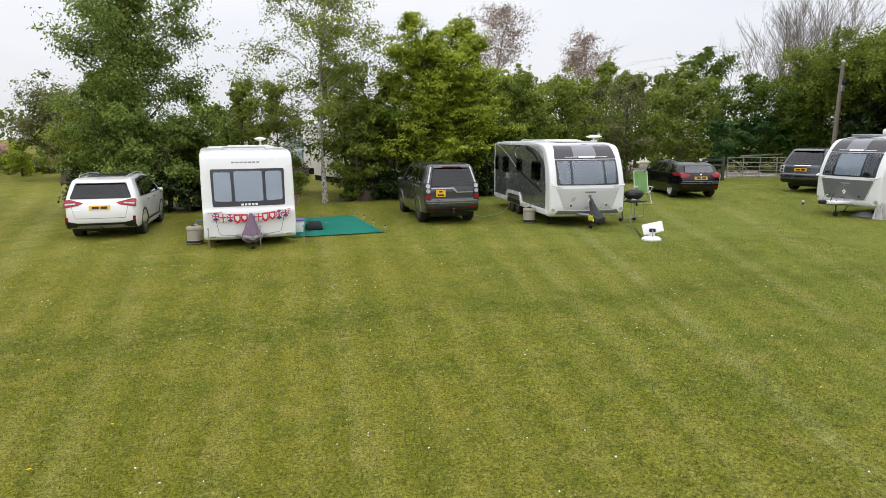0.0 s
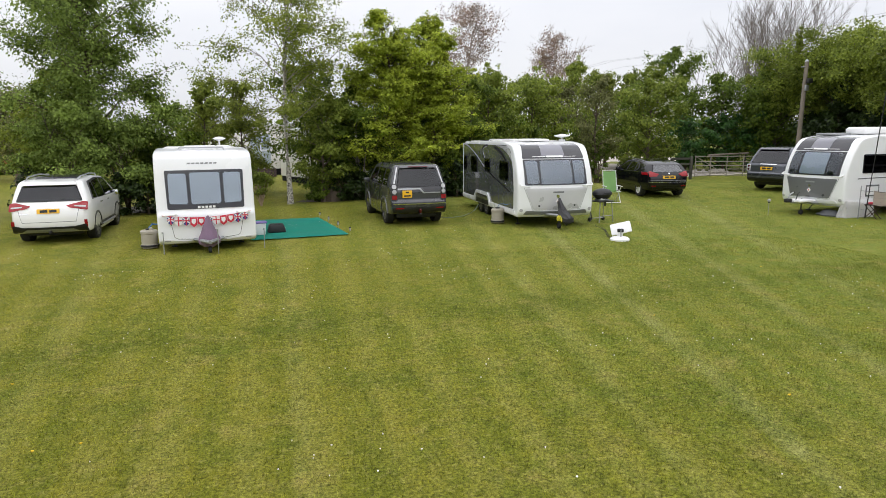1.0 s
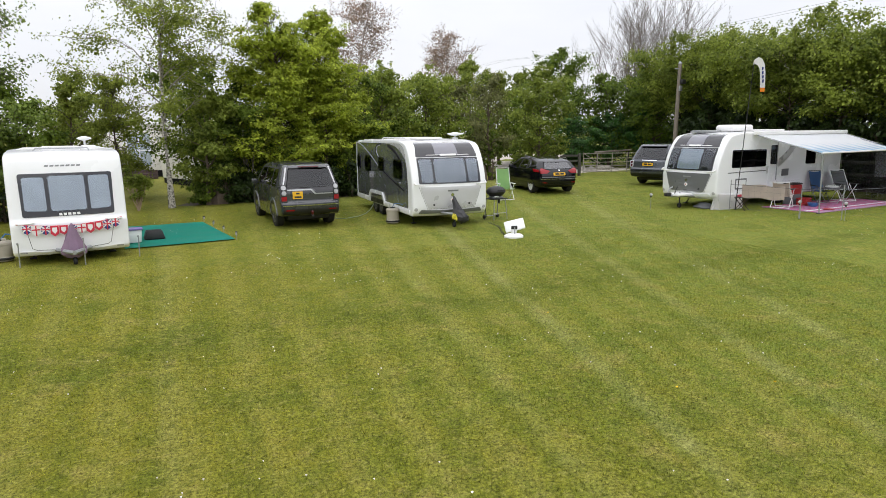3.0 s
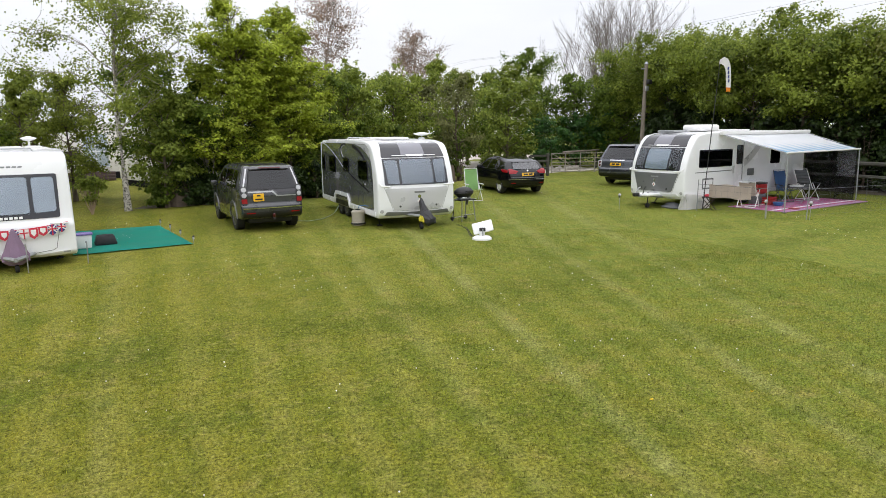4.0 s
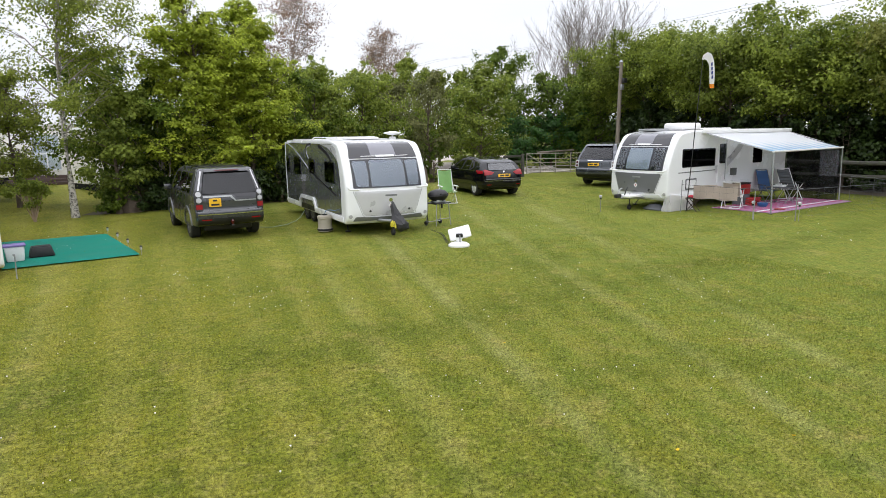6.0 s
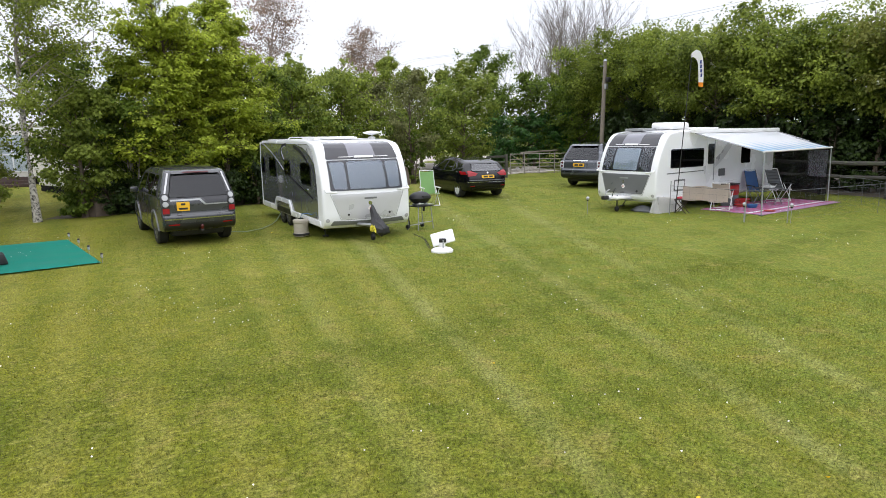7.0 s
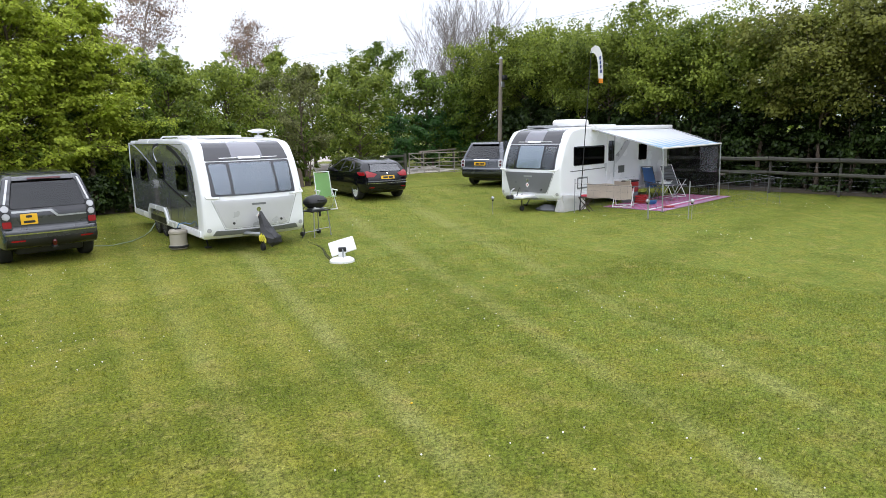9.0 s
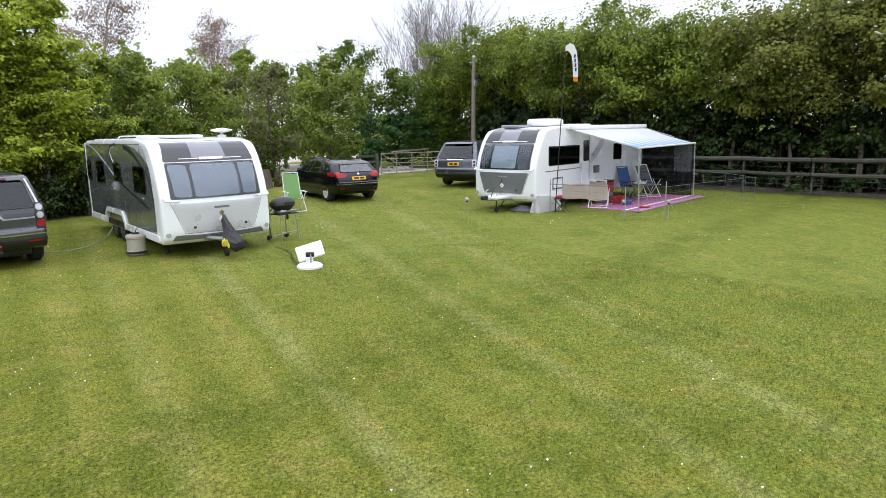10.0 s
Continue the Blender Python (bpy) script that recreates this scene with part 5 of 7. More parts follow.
front1 = fillet([(6.2, Z1), (0.10, Z1), (0.0, 0.29), (0.0, 0.88), (0.06, 0.98), (0.20, 2.0), (0.30, 2.33), (0.75, 2.40), (2.0, 2.44)], [0, 0.04, 0.04, 0.05, 0.05, 0.3, 0.14, 0.2, 0.0], 5)
sh1 = caravan_shell(6.2, H1, Z1, 2.44, front1[1:], 0.06)
sh1.body("body", WHITE, c1)
part("roof_sheet", box(-0.93, 2.0, 2.41, 0.93, 5.7, 2.448, 0.004), CREAM, c1, "grey-white ribbed roof")
W = 0.89
caravan_window(sh1, c1, fillet([(-W * 0.98, 1.03), (W * 0.98, 1.03), (W, 1.95), (-W, 1.95)], 0.05),
               [[(-0.82, 1.17), (-0.41, 1.15), (-0.42, 1.87), (-0.82, 1.87)], [(-0.33, 1.15), (0.34, 1.15), (0.34, 1.89), (-0.34, 1.89)], [(0.42, 1.15), (0.82, 1.17), (0.82, 1.88), (0.42, 1.88)]], [BLINDW] * 3)
for i in range(5):
    x = -0.20 + i * 0.085
    sh1.front("name_bar", rrect(x, 1.045, x + 0.06, 1.095, 0.004), WHITEP, c1, "white nameplate bars" if i == 0 else "", off=0.02)
for i in range(7):
    x = -0.38 + i * 0.10
    sh1.front("decal_bar", [(x, 2.09), (x + 0.075, 2.09), (x + 0.085, 2.125), (x + 0.012, 2.125)], GREYP, c1, "grey lettering bars" if i == 0 else "", off=0.004)
sh1.front("locker_seam", ribbon([(-0.84, 0.82), (-0.76, 0.37), (-0.68, 0.33), (-0.30, 0.31), (0.30, 0.31), (0.68, 0.35), (0.74, 0.39), (0.84, 0.84)], 0.012), GREYP, c1, off=0.003)
sh1.front("lower_trim", fillet([(-1.02, 0.23), (-0.42, 0.20), (-0.40, 0.27), (-0.98, 0.33)], 0.03), WHITEP, c1, off=0.02)
sh1.front("lower_trim", fillet([(1.02, 0.23), (0.42, 0.20), (0.40, 0.27), (0.98, 0.33)], 0.03), WHITEP, c1, off=0.02)
for s in (-1, 1):
    part("grab_handle", tube([(s * 1.0, 0.02, 0.90), (s * 0.96, -0.08, 0.91), (s * 0.72, -0.11, 0.92), (s * 0.68, -0.02, 0.92)], 0.022, 8), WHITEP, c1, "white grab handle")
    sh1.front("marker_lamp", rrect(s * 0.92 - 0.07, 0.275, s * 0.92 + 0.07, 0.305, 0.012), CLEAR, c1, off=0.028)
    wheel(c1, s * (H1 - 0.02), 3.6, 0.31, 0.18, s)
    sh1.side("wheel_arch", ribbon([(3.6 + 0.42 * math.cos(math.pi * i / 10), 0.30 + 0.40 * math.sin(math.pi * i / 10)) for i in range(11)], 0.06), WHITEP, c1, s, off=0.02)
    side_window(sh1, c1, 1.1, 1.2, 2.0, 1.85, s)
part("rooflight", box(-0.42, 1.15, 2.40, 0.36, 1.85, 2.51, 0.03), WHITEP, c1, "white domed rooflight")
part("rooflight_frame", tube([(-0.58, 1.0, 2.40), (-0.52, 1.02, 2.47), (0.50, 1.02, 2.47), (0.55, 1.0, 2.40)], 0.02), STEEL, c1)
part("roof_vent", lathe([(0.17, 2.43), (0.17, 2.48), (0.10, 2.505), (0.02, 2.51)], 16, at=(0.62, 2.6, 0)), WHITEP, c1)
hitch(c1, 0.30, 1.05, H1)
satellite_mast("roof_aerial", "white flying-saucer television aerial on a caravan roof", 0.52, 2.9, 2.46, 0.20, 0.17, M1)

# purple weather cover over the hitch, and three stakes
bm = bmesh.new()
R = random.Random(4)
rings = []
for zz, rx, ry in ((0.87, 0.025, 0.03), (0.76, 0.07, 0.06), (0.60, 0.13, 0.10), (0.46, 0.185, 0.14), (0.34, 0.235, 0.18), (0.25, 0.22, 0.2), (0.17, 0.12, 0.15)):
    rings.append([bm.verts.new((rx * math.cos(k * math.pi / 8) * (1 + 0.26 * (k % 2) * (0.9 - zz) + 0.05 * noise.noise((k, zz * 6, 0))), -0.28 + ry * math.sin(k * math.pi / 8) * (1 + 0.14 * (k % 2)), zz + R.uniform(-0.02, 0.02))) for k in range(16)])
for a, b in zip(rings, rings[1:]):
    for k in range(16):
        bm.faces.new((a[k], a[(k + 1) % 16], b[(k + 1) % 16], b[k]))
bm.faces.new(rings[0]); bm.faces.new(rings[-1])
solo("hitch_cover", bm, PURPLE, "faded purple cloth cover draped over a caravan hitch", "cover", M1)
for x, y, h in ((-1.02, -0.1, 0.5), (0.18, -0.55, 0.56), (1.28, -0.15, 0.46)):
    bm = tube([(x, y, 0), (x + 0.01, y, h)], 0.013, 6)
    box(x - 0.02, y - 0.02, h - 0.01, x + 0.02, y + 0.02, h + 0.03, 0.005, bm)
    solo("stake", bm, STEEL, "thin grey metal stake pushed into the lawn", "stake", M1, "stakes before the caravan")

# bunting
bunt = thing("bunting", "string of red, white and blue flag pennants", "bunting", M1)
line = lambda u: (-1.0 + 2.0 * u, -0.09 - 0.05 * math.sin(math.pi * u), 0.91 - 0.09 * math.sin(math.pi * u) + (0.03 * u))
part("string", tube([line(i / 12) for i in range(13)], 0.006, 5), CLOTHRED, bunt)
for i in range(11):
    u = 0.09 + 0.84 * i / 10
    x, y, z = line(u)
    w, h = 0.078, 0.20 + 0.03 * (i % 2)
    kind = ("jack", "cross", "jack", "plain", "shield", "jack", "cross", "plain", "shield", "jack", "jack")[i]
    shape = [(-w, 0), (w, 0), (w, -h * 0.72), (0, -h), (-w, -h * 0.72)]

    def flag_piece(poly, off, m, nm, par):
        b = bmesh.new()
        f = b.faces.new([b.verts.new((x + a, y - off, z + c)) for a, c in poly])
        r = bmesh.ops.extrude_face_region(b, geom=[f])
        for g in r["geom"]:
            if isinstance(g, bmesh.types.BMVert):
                g.co.y -= 0.004
        return part(nm, b, m, par, smooth=0)
    base = {"cross": CLOTHWHITE, "jack": CLOTHBLUE, "plain": CLOTHRED, "shield": CLOTHRED}[kind]
    p = flag_piece(shape, 0, base, "pennant", bunt)
    if kind in ("cross", "jack"):
        if kind == "jack":
            flag_piece(strip((-w, 0), (w, -h * 0.72), 0.026), 0.004, CLOTHWHITE, "flag_stripe", p)
            flag_piece(strip((w, 0), (-w, -h * 0.72), 0.026), 0.0045, CLOTHWHITE, "flag_stripe", p)
            flag_piece(strip((-w, -h * 0.38), (w, -h * 0.38), 0.042), 0.005, CLOTHWHITE, "flag_stripe", p)
        flag_piece(strip((0, -0.002), (0, -h * 0.96), 0.024), 0.010, CLOTHRED, "flag_stripe", p)
        flag_piece(strip((-w, -h * 0.38), (w, -h * 0.38), 0.024), 0.011, CLOTHRED, "flag_stripe", p)
    else:
        flag_piece([(-w * 0.6, -h * 0.15), (w * 0.6, -h * 0.15), (w * 0.6, -h * 0.5), (0, -h * 0.75), (-w * 0.6, -h * 0.5)], 0.005, CLOTHWHITE, "flag_shield", p)


def big_caravan(name, label, m, L, hw, flank, flip):
    """The larger model: bowed front with dark upper band, three-pane window and locker."""
    t = thing(name, label, "caravan", m)
    z0 = 0.32
    front = fillet([(L, z0), (0.16, z0), (0.04, 0.42), (0.0, 0.58), (0.0, 1.18), (0.10, 1.58), (0.32, 2.05), (0.60, 2.39), (1.25, 2.49), (2.2, 2.51)], [0, 0.03, 0.05, 0.1, 0.15, 0.3, 0.35, 0.3, 0.25, 0], 5)
    sh = caravan_shell(L, hw, z0, 2.51, front[1:], 0.13)
    sh.body("body", WHITE, t)
    part("roof_sheet", box(-hw + 0.16, 2.2, 2.48, hw - 0.16, L - 0.6, 2.516, 0.004), CREAM, t, "off-white roof")
    top = hw - 0.22
    sh.front("upper_panel", fillet([(-top - 0.02, 2.020), (top + 0.02, 2.020), (top - 0.05, 2.44), (-top + 0.05, 2.44)], 0.03), DARKWIN, t, "dark glossy sunroof panel", off=0.010, dz=0.03)
    pane(sh.front("sky_light", fillet([(-0.38, 2.070), (0.34, 2.070), (0.32, 2.42), (-0.37, 2.42)], 0.03), SMOKE, t, "smoky sunroof glass", off=0.016, dz=0.03))
    pz0, pz1 = 1.26, 2.00
    a, b = hw - 0.16, hw - 0.26
    caravan_window(sh, t, fillet([(-a + 0.04, pz0), (a - 0.04, pz0), (b + 0.05, pz1), (-b - 0.05, pz1)], 0.04),
                   [[(-a + 0.13, pz0 + 0.05), (-0.55, pz0 + 0.04), (-0.55, pz1 - 0.05), (-b - 0.01, pz1 - 0.05)],
                    [(-0.47, pz0 + 0.04), (0.48, pz0 + 0.04), (0.47, pz1 - 0.04), (-0.47, pz1 - 0.04)],
                    [(0.56, pz0 + 0.04), (a - 0.13, pz0 + 0.05), (b + 0.01, pz1 - 0.05), (0.55, pz1 - 0.05)]], [BLIND] * 3 if flank == "grey" else [INTERIOR, CURTAIN, INTERIOR])
    lock = sh.front("front_locker", fillet([(-0.72, 0.56), (0.72, 0.56), (0.95, 1.17), (-0.95, 1.17)], 0.06), SILVER if flank == "grey" else GREYP, t, "grey front locker lid", off=0.014)
    sh.front("locker_seam", ribbon([(-0.98, 1.19), (-0.74, 0.54), (0.74, 0.54), (0.98, 1.19)], 0.009), GREYP, t, off=0.004)
    sh.front("logo_bar", rrect(-0.13, 1.03, 0.20, 1.075, 0.01), GREYP if flank == "grey" else STEEL, lock, off=0.018)
    sh.front("logo_badge", circle(0.02, 0.93, 0.05, 14), CHROME, lock, off=0.02)
    d = 0.075
    dia = sh.front("warning_label", [(0.02 - d, 0.79), (0.02, 0.79 - d), (0.02 + d, 0.79), (0.02, 0.79 + d)], CLOTHWHITE, lock, off=0.019)
    sh.front("label_mark", rrect(0.0, 0.765, 0.04, 0.81, 0.01), REDP, dia, off=0.023)
    for s in (-1, 1):
        sh.front("lock_barrel", circle(s * 0.55, 0.66, 0.03, 12), BLACK, lock, off=0.02)
        part("grab_handle", tube([(s * (hw - 0.06), -0.02, 1.30), (s * (hw - 0.06), -0.12, 1.25), (s * (hw - 0.30), -0.14, 1.23), (s * (hw - 0.34), -0.05, 1.23)], 0.024, 8), WHITEP, t, "white grab handle")
        sh.front("marker_lamp", circle(s * (hw - 0.10), 0.53, 0.05, 14), CLEAR, t, "round marker lamp", off=0.014)
    sh.front("upper_name", rrect(-0.24, 2.055, 0.28, 2.105, 0.012), WHITEP, t, "white name bar", off=0.020)
    for s in (-1, 1):
        sh.front("upper_stripe", rrect(0.02 + s * 0.48 - 0.19, 2.070, 0.02 + s * 0.48 + 0.19, 2.085, 0.004), WHITEP, t, off=0.018)
    sh.front("lower_skirt", fillet([(-1.0, 0.40), (1.0, 0.40), (0.92, 0.52), (0.5, 0.50), (-0.5, 0.50), (-0.92, 0.52)], 0.03), GREYP if flank == "grey" else WHITE, t, "grey lower skirt", off=0.02)
    for s in (-1, 1):
        for y in (3.55, 4.28):
            wheel(t, s * (hw - 0.03), y, 0.32, 0.18, s, DALLOY)
        arch = [(2.910, 0.40), (3.04, 0.62), (3.18, 0.74), (4.62, 0.74), (4.80, 0.62), (4.90, 0.40)]
        sh.side("arch_recess", fillet([(3.05, 0.36), (3.12, 0.62), (3.22, 0.70), (4.58, 0.70), (4.72, 0.62), (4.80, 0.36)], 0.04), BLACK, t, s, off=0.003)
        sh.side("wheel_arch", ribbon(arch, 0.11), WHITE, t, s, "white twin-wheel arch trim", off=0.045)
        sh.side("sill_trim", fillet([(0.25, 0.37), (3.0, 0.37), (3.0, 0.50), (0.25, 0.50)], 0.02), WHITE, t, s, off=0.03)
        sh.side("sill_trim", fillet([(4.88, 0.37), (L - 0.05, 0.37), (L - 0.05, 0.50), (4.88, 0.50)], 0.02), WHITE, t, s, off=0.03)
    return t, sh, z0


# grey-flanked caravan
M2 = pose(8.06, 17.98, 0, rz=-3)
c2, sh2, z0 = big_caravan("caravan", "large white caravan with dark grey metallic sides", M2, 6.75, 1.165, "grey", False)
for s in (-1, 1):
    sh2.side("flank_panel", fillet([(0.42, 0.52), (6.68, 0.52), (6.68, 2.40), (1.15, 2.40), (0.78, 2.25), (0.50, 1.7), (0.42, 1.2)], 0.08), DGREY, c2, s, "dark grey metallic side panel", off=0.004)
    sh2.side("pale_panel", fillet([(2.26, 2.385), (1.15, 2.385), (0.82, 2.25), (0.56, 1.90), (0.95, 2.12), (1.55, 2.30)], 0.03), SILVER, c2, s, "pale silver graphic panel", off=0.008)
    for y0, z0_, y1, z1_ in ((0.90, 1.33, 1.83, 1.93), (2.90, 1.50, 3.58, 1.95), (4.60, 1.38, 5.46, 1.97), (6.12, 1.42, 6.60, 1.97)):
        side_window(sh2, c2, y0, z0_, y1, z1_, s)
    sh2.side("swoosh", ribbon(curve2((6.58, 2.40), (5.6, 2.36), (3.66, 1.64), 12), 0.045), SILVER, c2, s, "silver sweeping decal", off=0.009)
    sh2.side("swoosh", ribbon(curve2((3.66, 1.64), (2.5, 1.36), (0.81, 1.03), 12), 0.055), BLACK, c2, s, "black sweeping decal", off=0.010)
    sh2.side("swoosh", ribbon(curve2((3.30, 2.38), (4.35, 2.34), (3.64, 1.92), 10), 0.07), BLACK, c2, s, off=0.010)
    sh2.side("swoosh", ribbon(curve2((3.42, 2.33), (4.20, 2.28), (3.60, 1.95), 10), 0.025), SILVER, c2, s, off=0.014)
    sh2.side("swoosh", ribbon(curve2((2.48, 2.33), (1.7, 2.24), (1.18, 1.93), 10), 0.10), BLACK, c2, s, off=0.010)
    sh2.side("swoosh", ribbon(curve2((0.84, 1.85), (0.50, 1.62), (0.46, 1.15), 8), 0.05), BLACK, c2, s, off=0.010)
    sh2.side("door_seam", ribbon([(2.62, 0.56), (2.62, 1.34)], 0.012), BLACK, c2, s, off=0.007)
    sh2.side("door_handle", rrect(1.22, 1.18, 1.42, 1.24, 0.02), CHROME, c2, s, off=0.03)
    sh2.side("locker_hatch", rrect(1.95, 0.62, 2.55, 1.05, 0.04), DGREY, c2, s, off=0.010)
    sh2.side("locker_hatch", rrect(5.5, 0.60, 6.1, 0.95, 0.04), DGREY, c2, s, off=0.010)
    sh2.side("decal_bar", rrect(3.05, 1.53, 3.60, 1.58, 0.01), SILVER, c2, s, off=0.010)
    sh2.side("rear_trim", fillet([(6.66, 0.40), (6.74, 0.40), (6.74, 2.42), (6.66, 2.42)], 0.02), WHITE, c2, s, off=0.014)
part("rooflight", box(-0.55, 1.35, 2.51, 0.30, 2.05, 2.57, 0.03), WHITEP, c2, "pale plastic rooflight")
part("rooflight", box(-0.60, 2.4, 2.51, 0.6, 3.6, 2.58, 0.03), WHITEP, c2, "white roof hatch")
part("roof_vent", box(-0.95, 4.6, 2.51, -0.65, 5.1, 2.52, 0.03), BLACK, c2)
part("roof_rail", tube([(-0.9, 1.2, 2.53), (-0.9, 1.4, 2.57), (-0.9, 3.8, 2.57), (-0.9, 4.0, 2.53)], 0.02), WHITEP, c2)
hitch(c2, 0.40, 1.0, 1.165)
satellite_mast("roof_aerial", "white flying-saucer television aerial on a caravan roof", 0.93, 1.9, 2.52, 0.13, 0.26, M2)
bm = bmesh.new()
rings = []
for y, rx, z0_, z1_ in ((-1.06, 0.05, 0.26, 0.40), (-1.00, 0.13, 0.20, 0.47), (-0.88, 0.17, 0.22, 0.50), (-0.74, 0.17, 0.25, 0.53), (-0.60, 0.15, 0.28, 0.60), (-0.48, 0.11, 0.33, 0.72), (-0.38, 0.08, 0.40, 0.84), (-0.31, 0.06, 0.48, 0.90), (-0.26, 0.03, 0.62, 0.86)):
    ring = []
    for k in range(16):
        w_ = 1 + 0.45 * noise.noise((k * 0.55, y * 7.0, 1.7)) + 0.14 * (k % 2)
        ring.append(bm.verts.new((rx * w_ * math.cos(k * math.pi / 8), y + 0.03 * noise.noise((k * 0.8, y * 5, 4.0)), (z0_ + z1_) / 2 + (z1_ - z0_) / 2 * w_ * 0.92 * math.sin(k * math.pi / 8))))
    rings.append(ring)
for a, b in zip(rings, rings[1:]):
    for k in range(16):
        bm.faces.new((a[k], a[(k + 1) % 16], b[(k + 1) % 16], b[k]))
bm.faces.new(rings[0]); bm.faces.new(rings[-1])
hc = solo("hitch_cover", bm, BLACK, "black hitch cover with yellow stripes on a tow bar", "cover", M2)
for k in range(4):
    y = -0.96 + 0.085 * k
    pts = [(-0.205 + 0.018 * math.sin(j + k), y + 0.05 * j / 5 - 0.02, 0.29 + 0.035 * j + 0.012 * math.sin(2.0 * j + k)) for j in range(6 - k % 2)]
    part("yellow_stripe", tube(pts, 0.017, 5), YELLOWP, hc, "yellow reflective stripe" if k == 0 else "")

# white-flanked caravan with awning
M3 = pose(17.44, 18.17, 0, rz=-85)
c3, sh3, z0 = big_caravan("caravan", "large all-white caravan with a grey front locker", M3, 7.2, 1.175, "white", True)
c3.matrix_basis = M3 @ Matrix.Diagonal((1, 1, 1.045, 1))
for s in (-1, 1):
    side_window(sh3, c3, 0.72, 1.34, 2.55, 1.92, s)
    side_window(sh3, c3, 4.9, 1.35, 5.5, 1.9, s)
    sh3.side("side_stripe", ribbon([(0.55, 1.18), (2.5, 1.20), (3.0, 1.22)], 0.03), GREYP, c3, s, off=0.005)
    sh3.side("locker_frame", rrect(0.95, 0.62, 1.55, 0.98, 0.03), GREYP, c3, s, "grey-framed service hatch", off=0.008)
    sh3.side("locker_lid", rrect(1.0, 0.67, 1.5, 0.93, 0.03), WHITE, c3, s, off=0.014)
    sh3.side("vent_grille", rrect(3.5, 0.98, 3.9, 1.22, 0.02), GREYP, c3, s, off=0.010)
door = sh3.side("entrance_door", rrect(2.72, 0.5, 3.25, 2.25, 0.06), WHITE, c3, 1, "white door with dark window", off=0.02)
sh3.side("door_window", rrect(2.78, 1.40, 3.18, 2.05, 0.06), DARKWIN, door, 1, off=0.03)
sh3.side("swoosh", ribbon(curve2((2.6, 1.2), (3.6, 1.4), (4.4, 2.3), 8), 0.25), SILVER, c3, 1, off=0.006)
part("air_conditioner", box(-0.40, 1.75, 2.52, 0.40, 2.85, 2.75, 0.09, seg=3), WHITEP, c3, "white rooftop air conditioner")
part("roof_tray", box(-0.75, 2.9, 2.52, 0.2, 5.0, 2.58, 0.03), WHITEP, c3)
part("roof_tray", box(-0.85, 0.95, 2.49, -0.1, 1.7, 2.57, 0.03), STEEL, c3)
hitch(c3, 0.40, 1.1, 1.175)
part("hitch_head", box(-0.07, -1.12, 0.42, 0.07, -0.88, 0.54, 0.03), BLACK, c3, "black coupling head")
part("hitch_fairing", box(-0.30, -0.80, 0.42, 0.30, -0.05, 0.50, 0.03), WHITEP, c3, "white hitch fairing")
part("handbrake_lever", tube([(0.05, -0.72, 0.50), (0.06, -0.66, 0.66), (0.06, -0.58, 0.74)], 0.016), BLACK, c3)
part("stabiliser_handle", tube([(-0.02, -0.98, 0.54), (-0.02, -0.90, 0.68), (-0.02, -0.76, 0.72)], 0.018), STEEL, c3)


# ---- buildings and yard ----
def clad_hut(name, label, m, w, d, h, z0, windows=(), skirt=True, rib=0.3):
    """A static holiday home: ribbed cladding boards, low roof, skirt and windows, front at y = 0."""
    t = thing(name, label, "static caravan", m)
    part("wall", box(0, 0, z0, w, d, z0 + h, 0.03), WALLW, t)
    k = 0
    bm = bmesh.new()
    x = rib
    while x < w:
        box(x - 0.012, -0.015, z0 + 0.02, x + 0.012, 0.005, z0 + h - 0.02, 0, bm); x += rib
    y = rib
    while y < d:
        box(-0.015, y - 0.012, z0 + 0.02, 0.005, y + 0.012, z0 + h - 0.02, 0, bm)
        box(w - 0.005, y - 0.012, z0 + 0.02, w + 0.015, y + 0.012, z0 + h - 0.02, 0, bm); y += rib
    part("cladding_ribs", bm, WALLW, t, smooth=0)
    part("roof", box(-0.15, -0.15, z0 + h, w + 0.15, d + 0.15, z0 + h + 0.16, 0.05), CREAM, t)
    if skirt:
        part("base_skirt", box(0.05, 0.05, -0.3, w - 0.05, d - 0.05, z0, 0), INTERIOR, t, "dark open base")
    for x0, x1, a, b in windows:
        wn = part("window", box(x0, -0.03, a, x1, 0.02, b, 0.01), NETCURT, t)
        for q in ((x0 - 0.06, a - 0.06, x1 + 0.06, a), (x0 - 0.06, b, x1 + 0.06, b + 0.06), (x0 - 0.06, a, x0, b), (x1, a, x1 + 0.06, b), ((x0 + x1) / 2 - 0.03, a, (x0 + x1) / 2 + 0.03, b), (x0, (a + b) / 2 - 0.1, x1, (a + b) / 2 - 0.04)):
            part("window_frame", box(q[0], -0.06, q[1], q[2], 0.0, q[3], 0.01), WHITEP, wn)
        pane(part("pane", box(x0, -0.045, a, x1, -0.035, b), GLASS, wn))
    return t


clad_hut("static_caravan", "cream clad static caravan with tall glazed end", pose(-4.6, 45.5, 0, rz=2), 5.6, 9, 2.8, 0.6, ((3.2, 4.5, 0.95, 2.9),))
clad_hut("static_caravan", "white ribbed static caravan on a dark base behind trees", pose(0.45, 40.6, 0.0, rz=-68), 4.4, 10, 2.6, 0.42, ())
steps = thing("deck_steps", "brown brick steps before a static caravan", "steps", pose(-1.6, 44.0, 0.15))
for i in range(3):
    part("step", box(-1.2 + 0.1 * i, 0.3 * i, 0, 1.8, 0.3 * i + 0.32, 0.17 * (i + 1), 0.01), BRICK, steps)
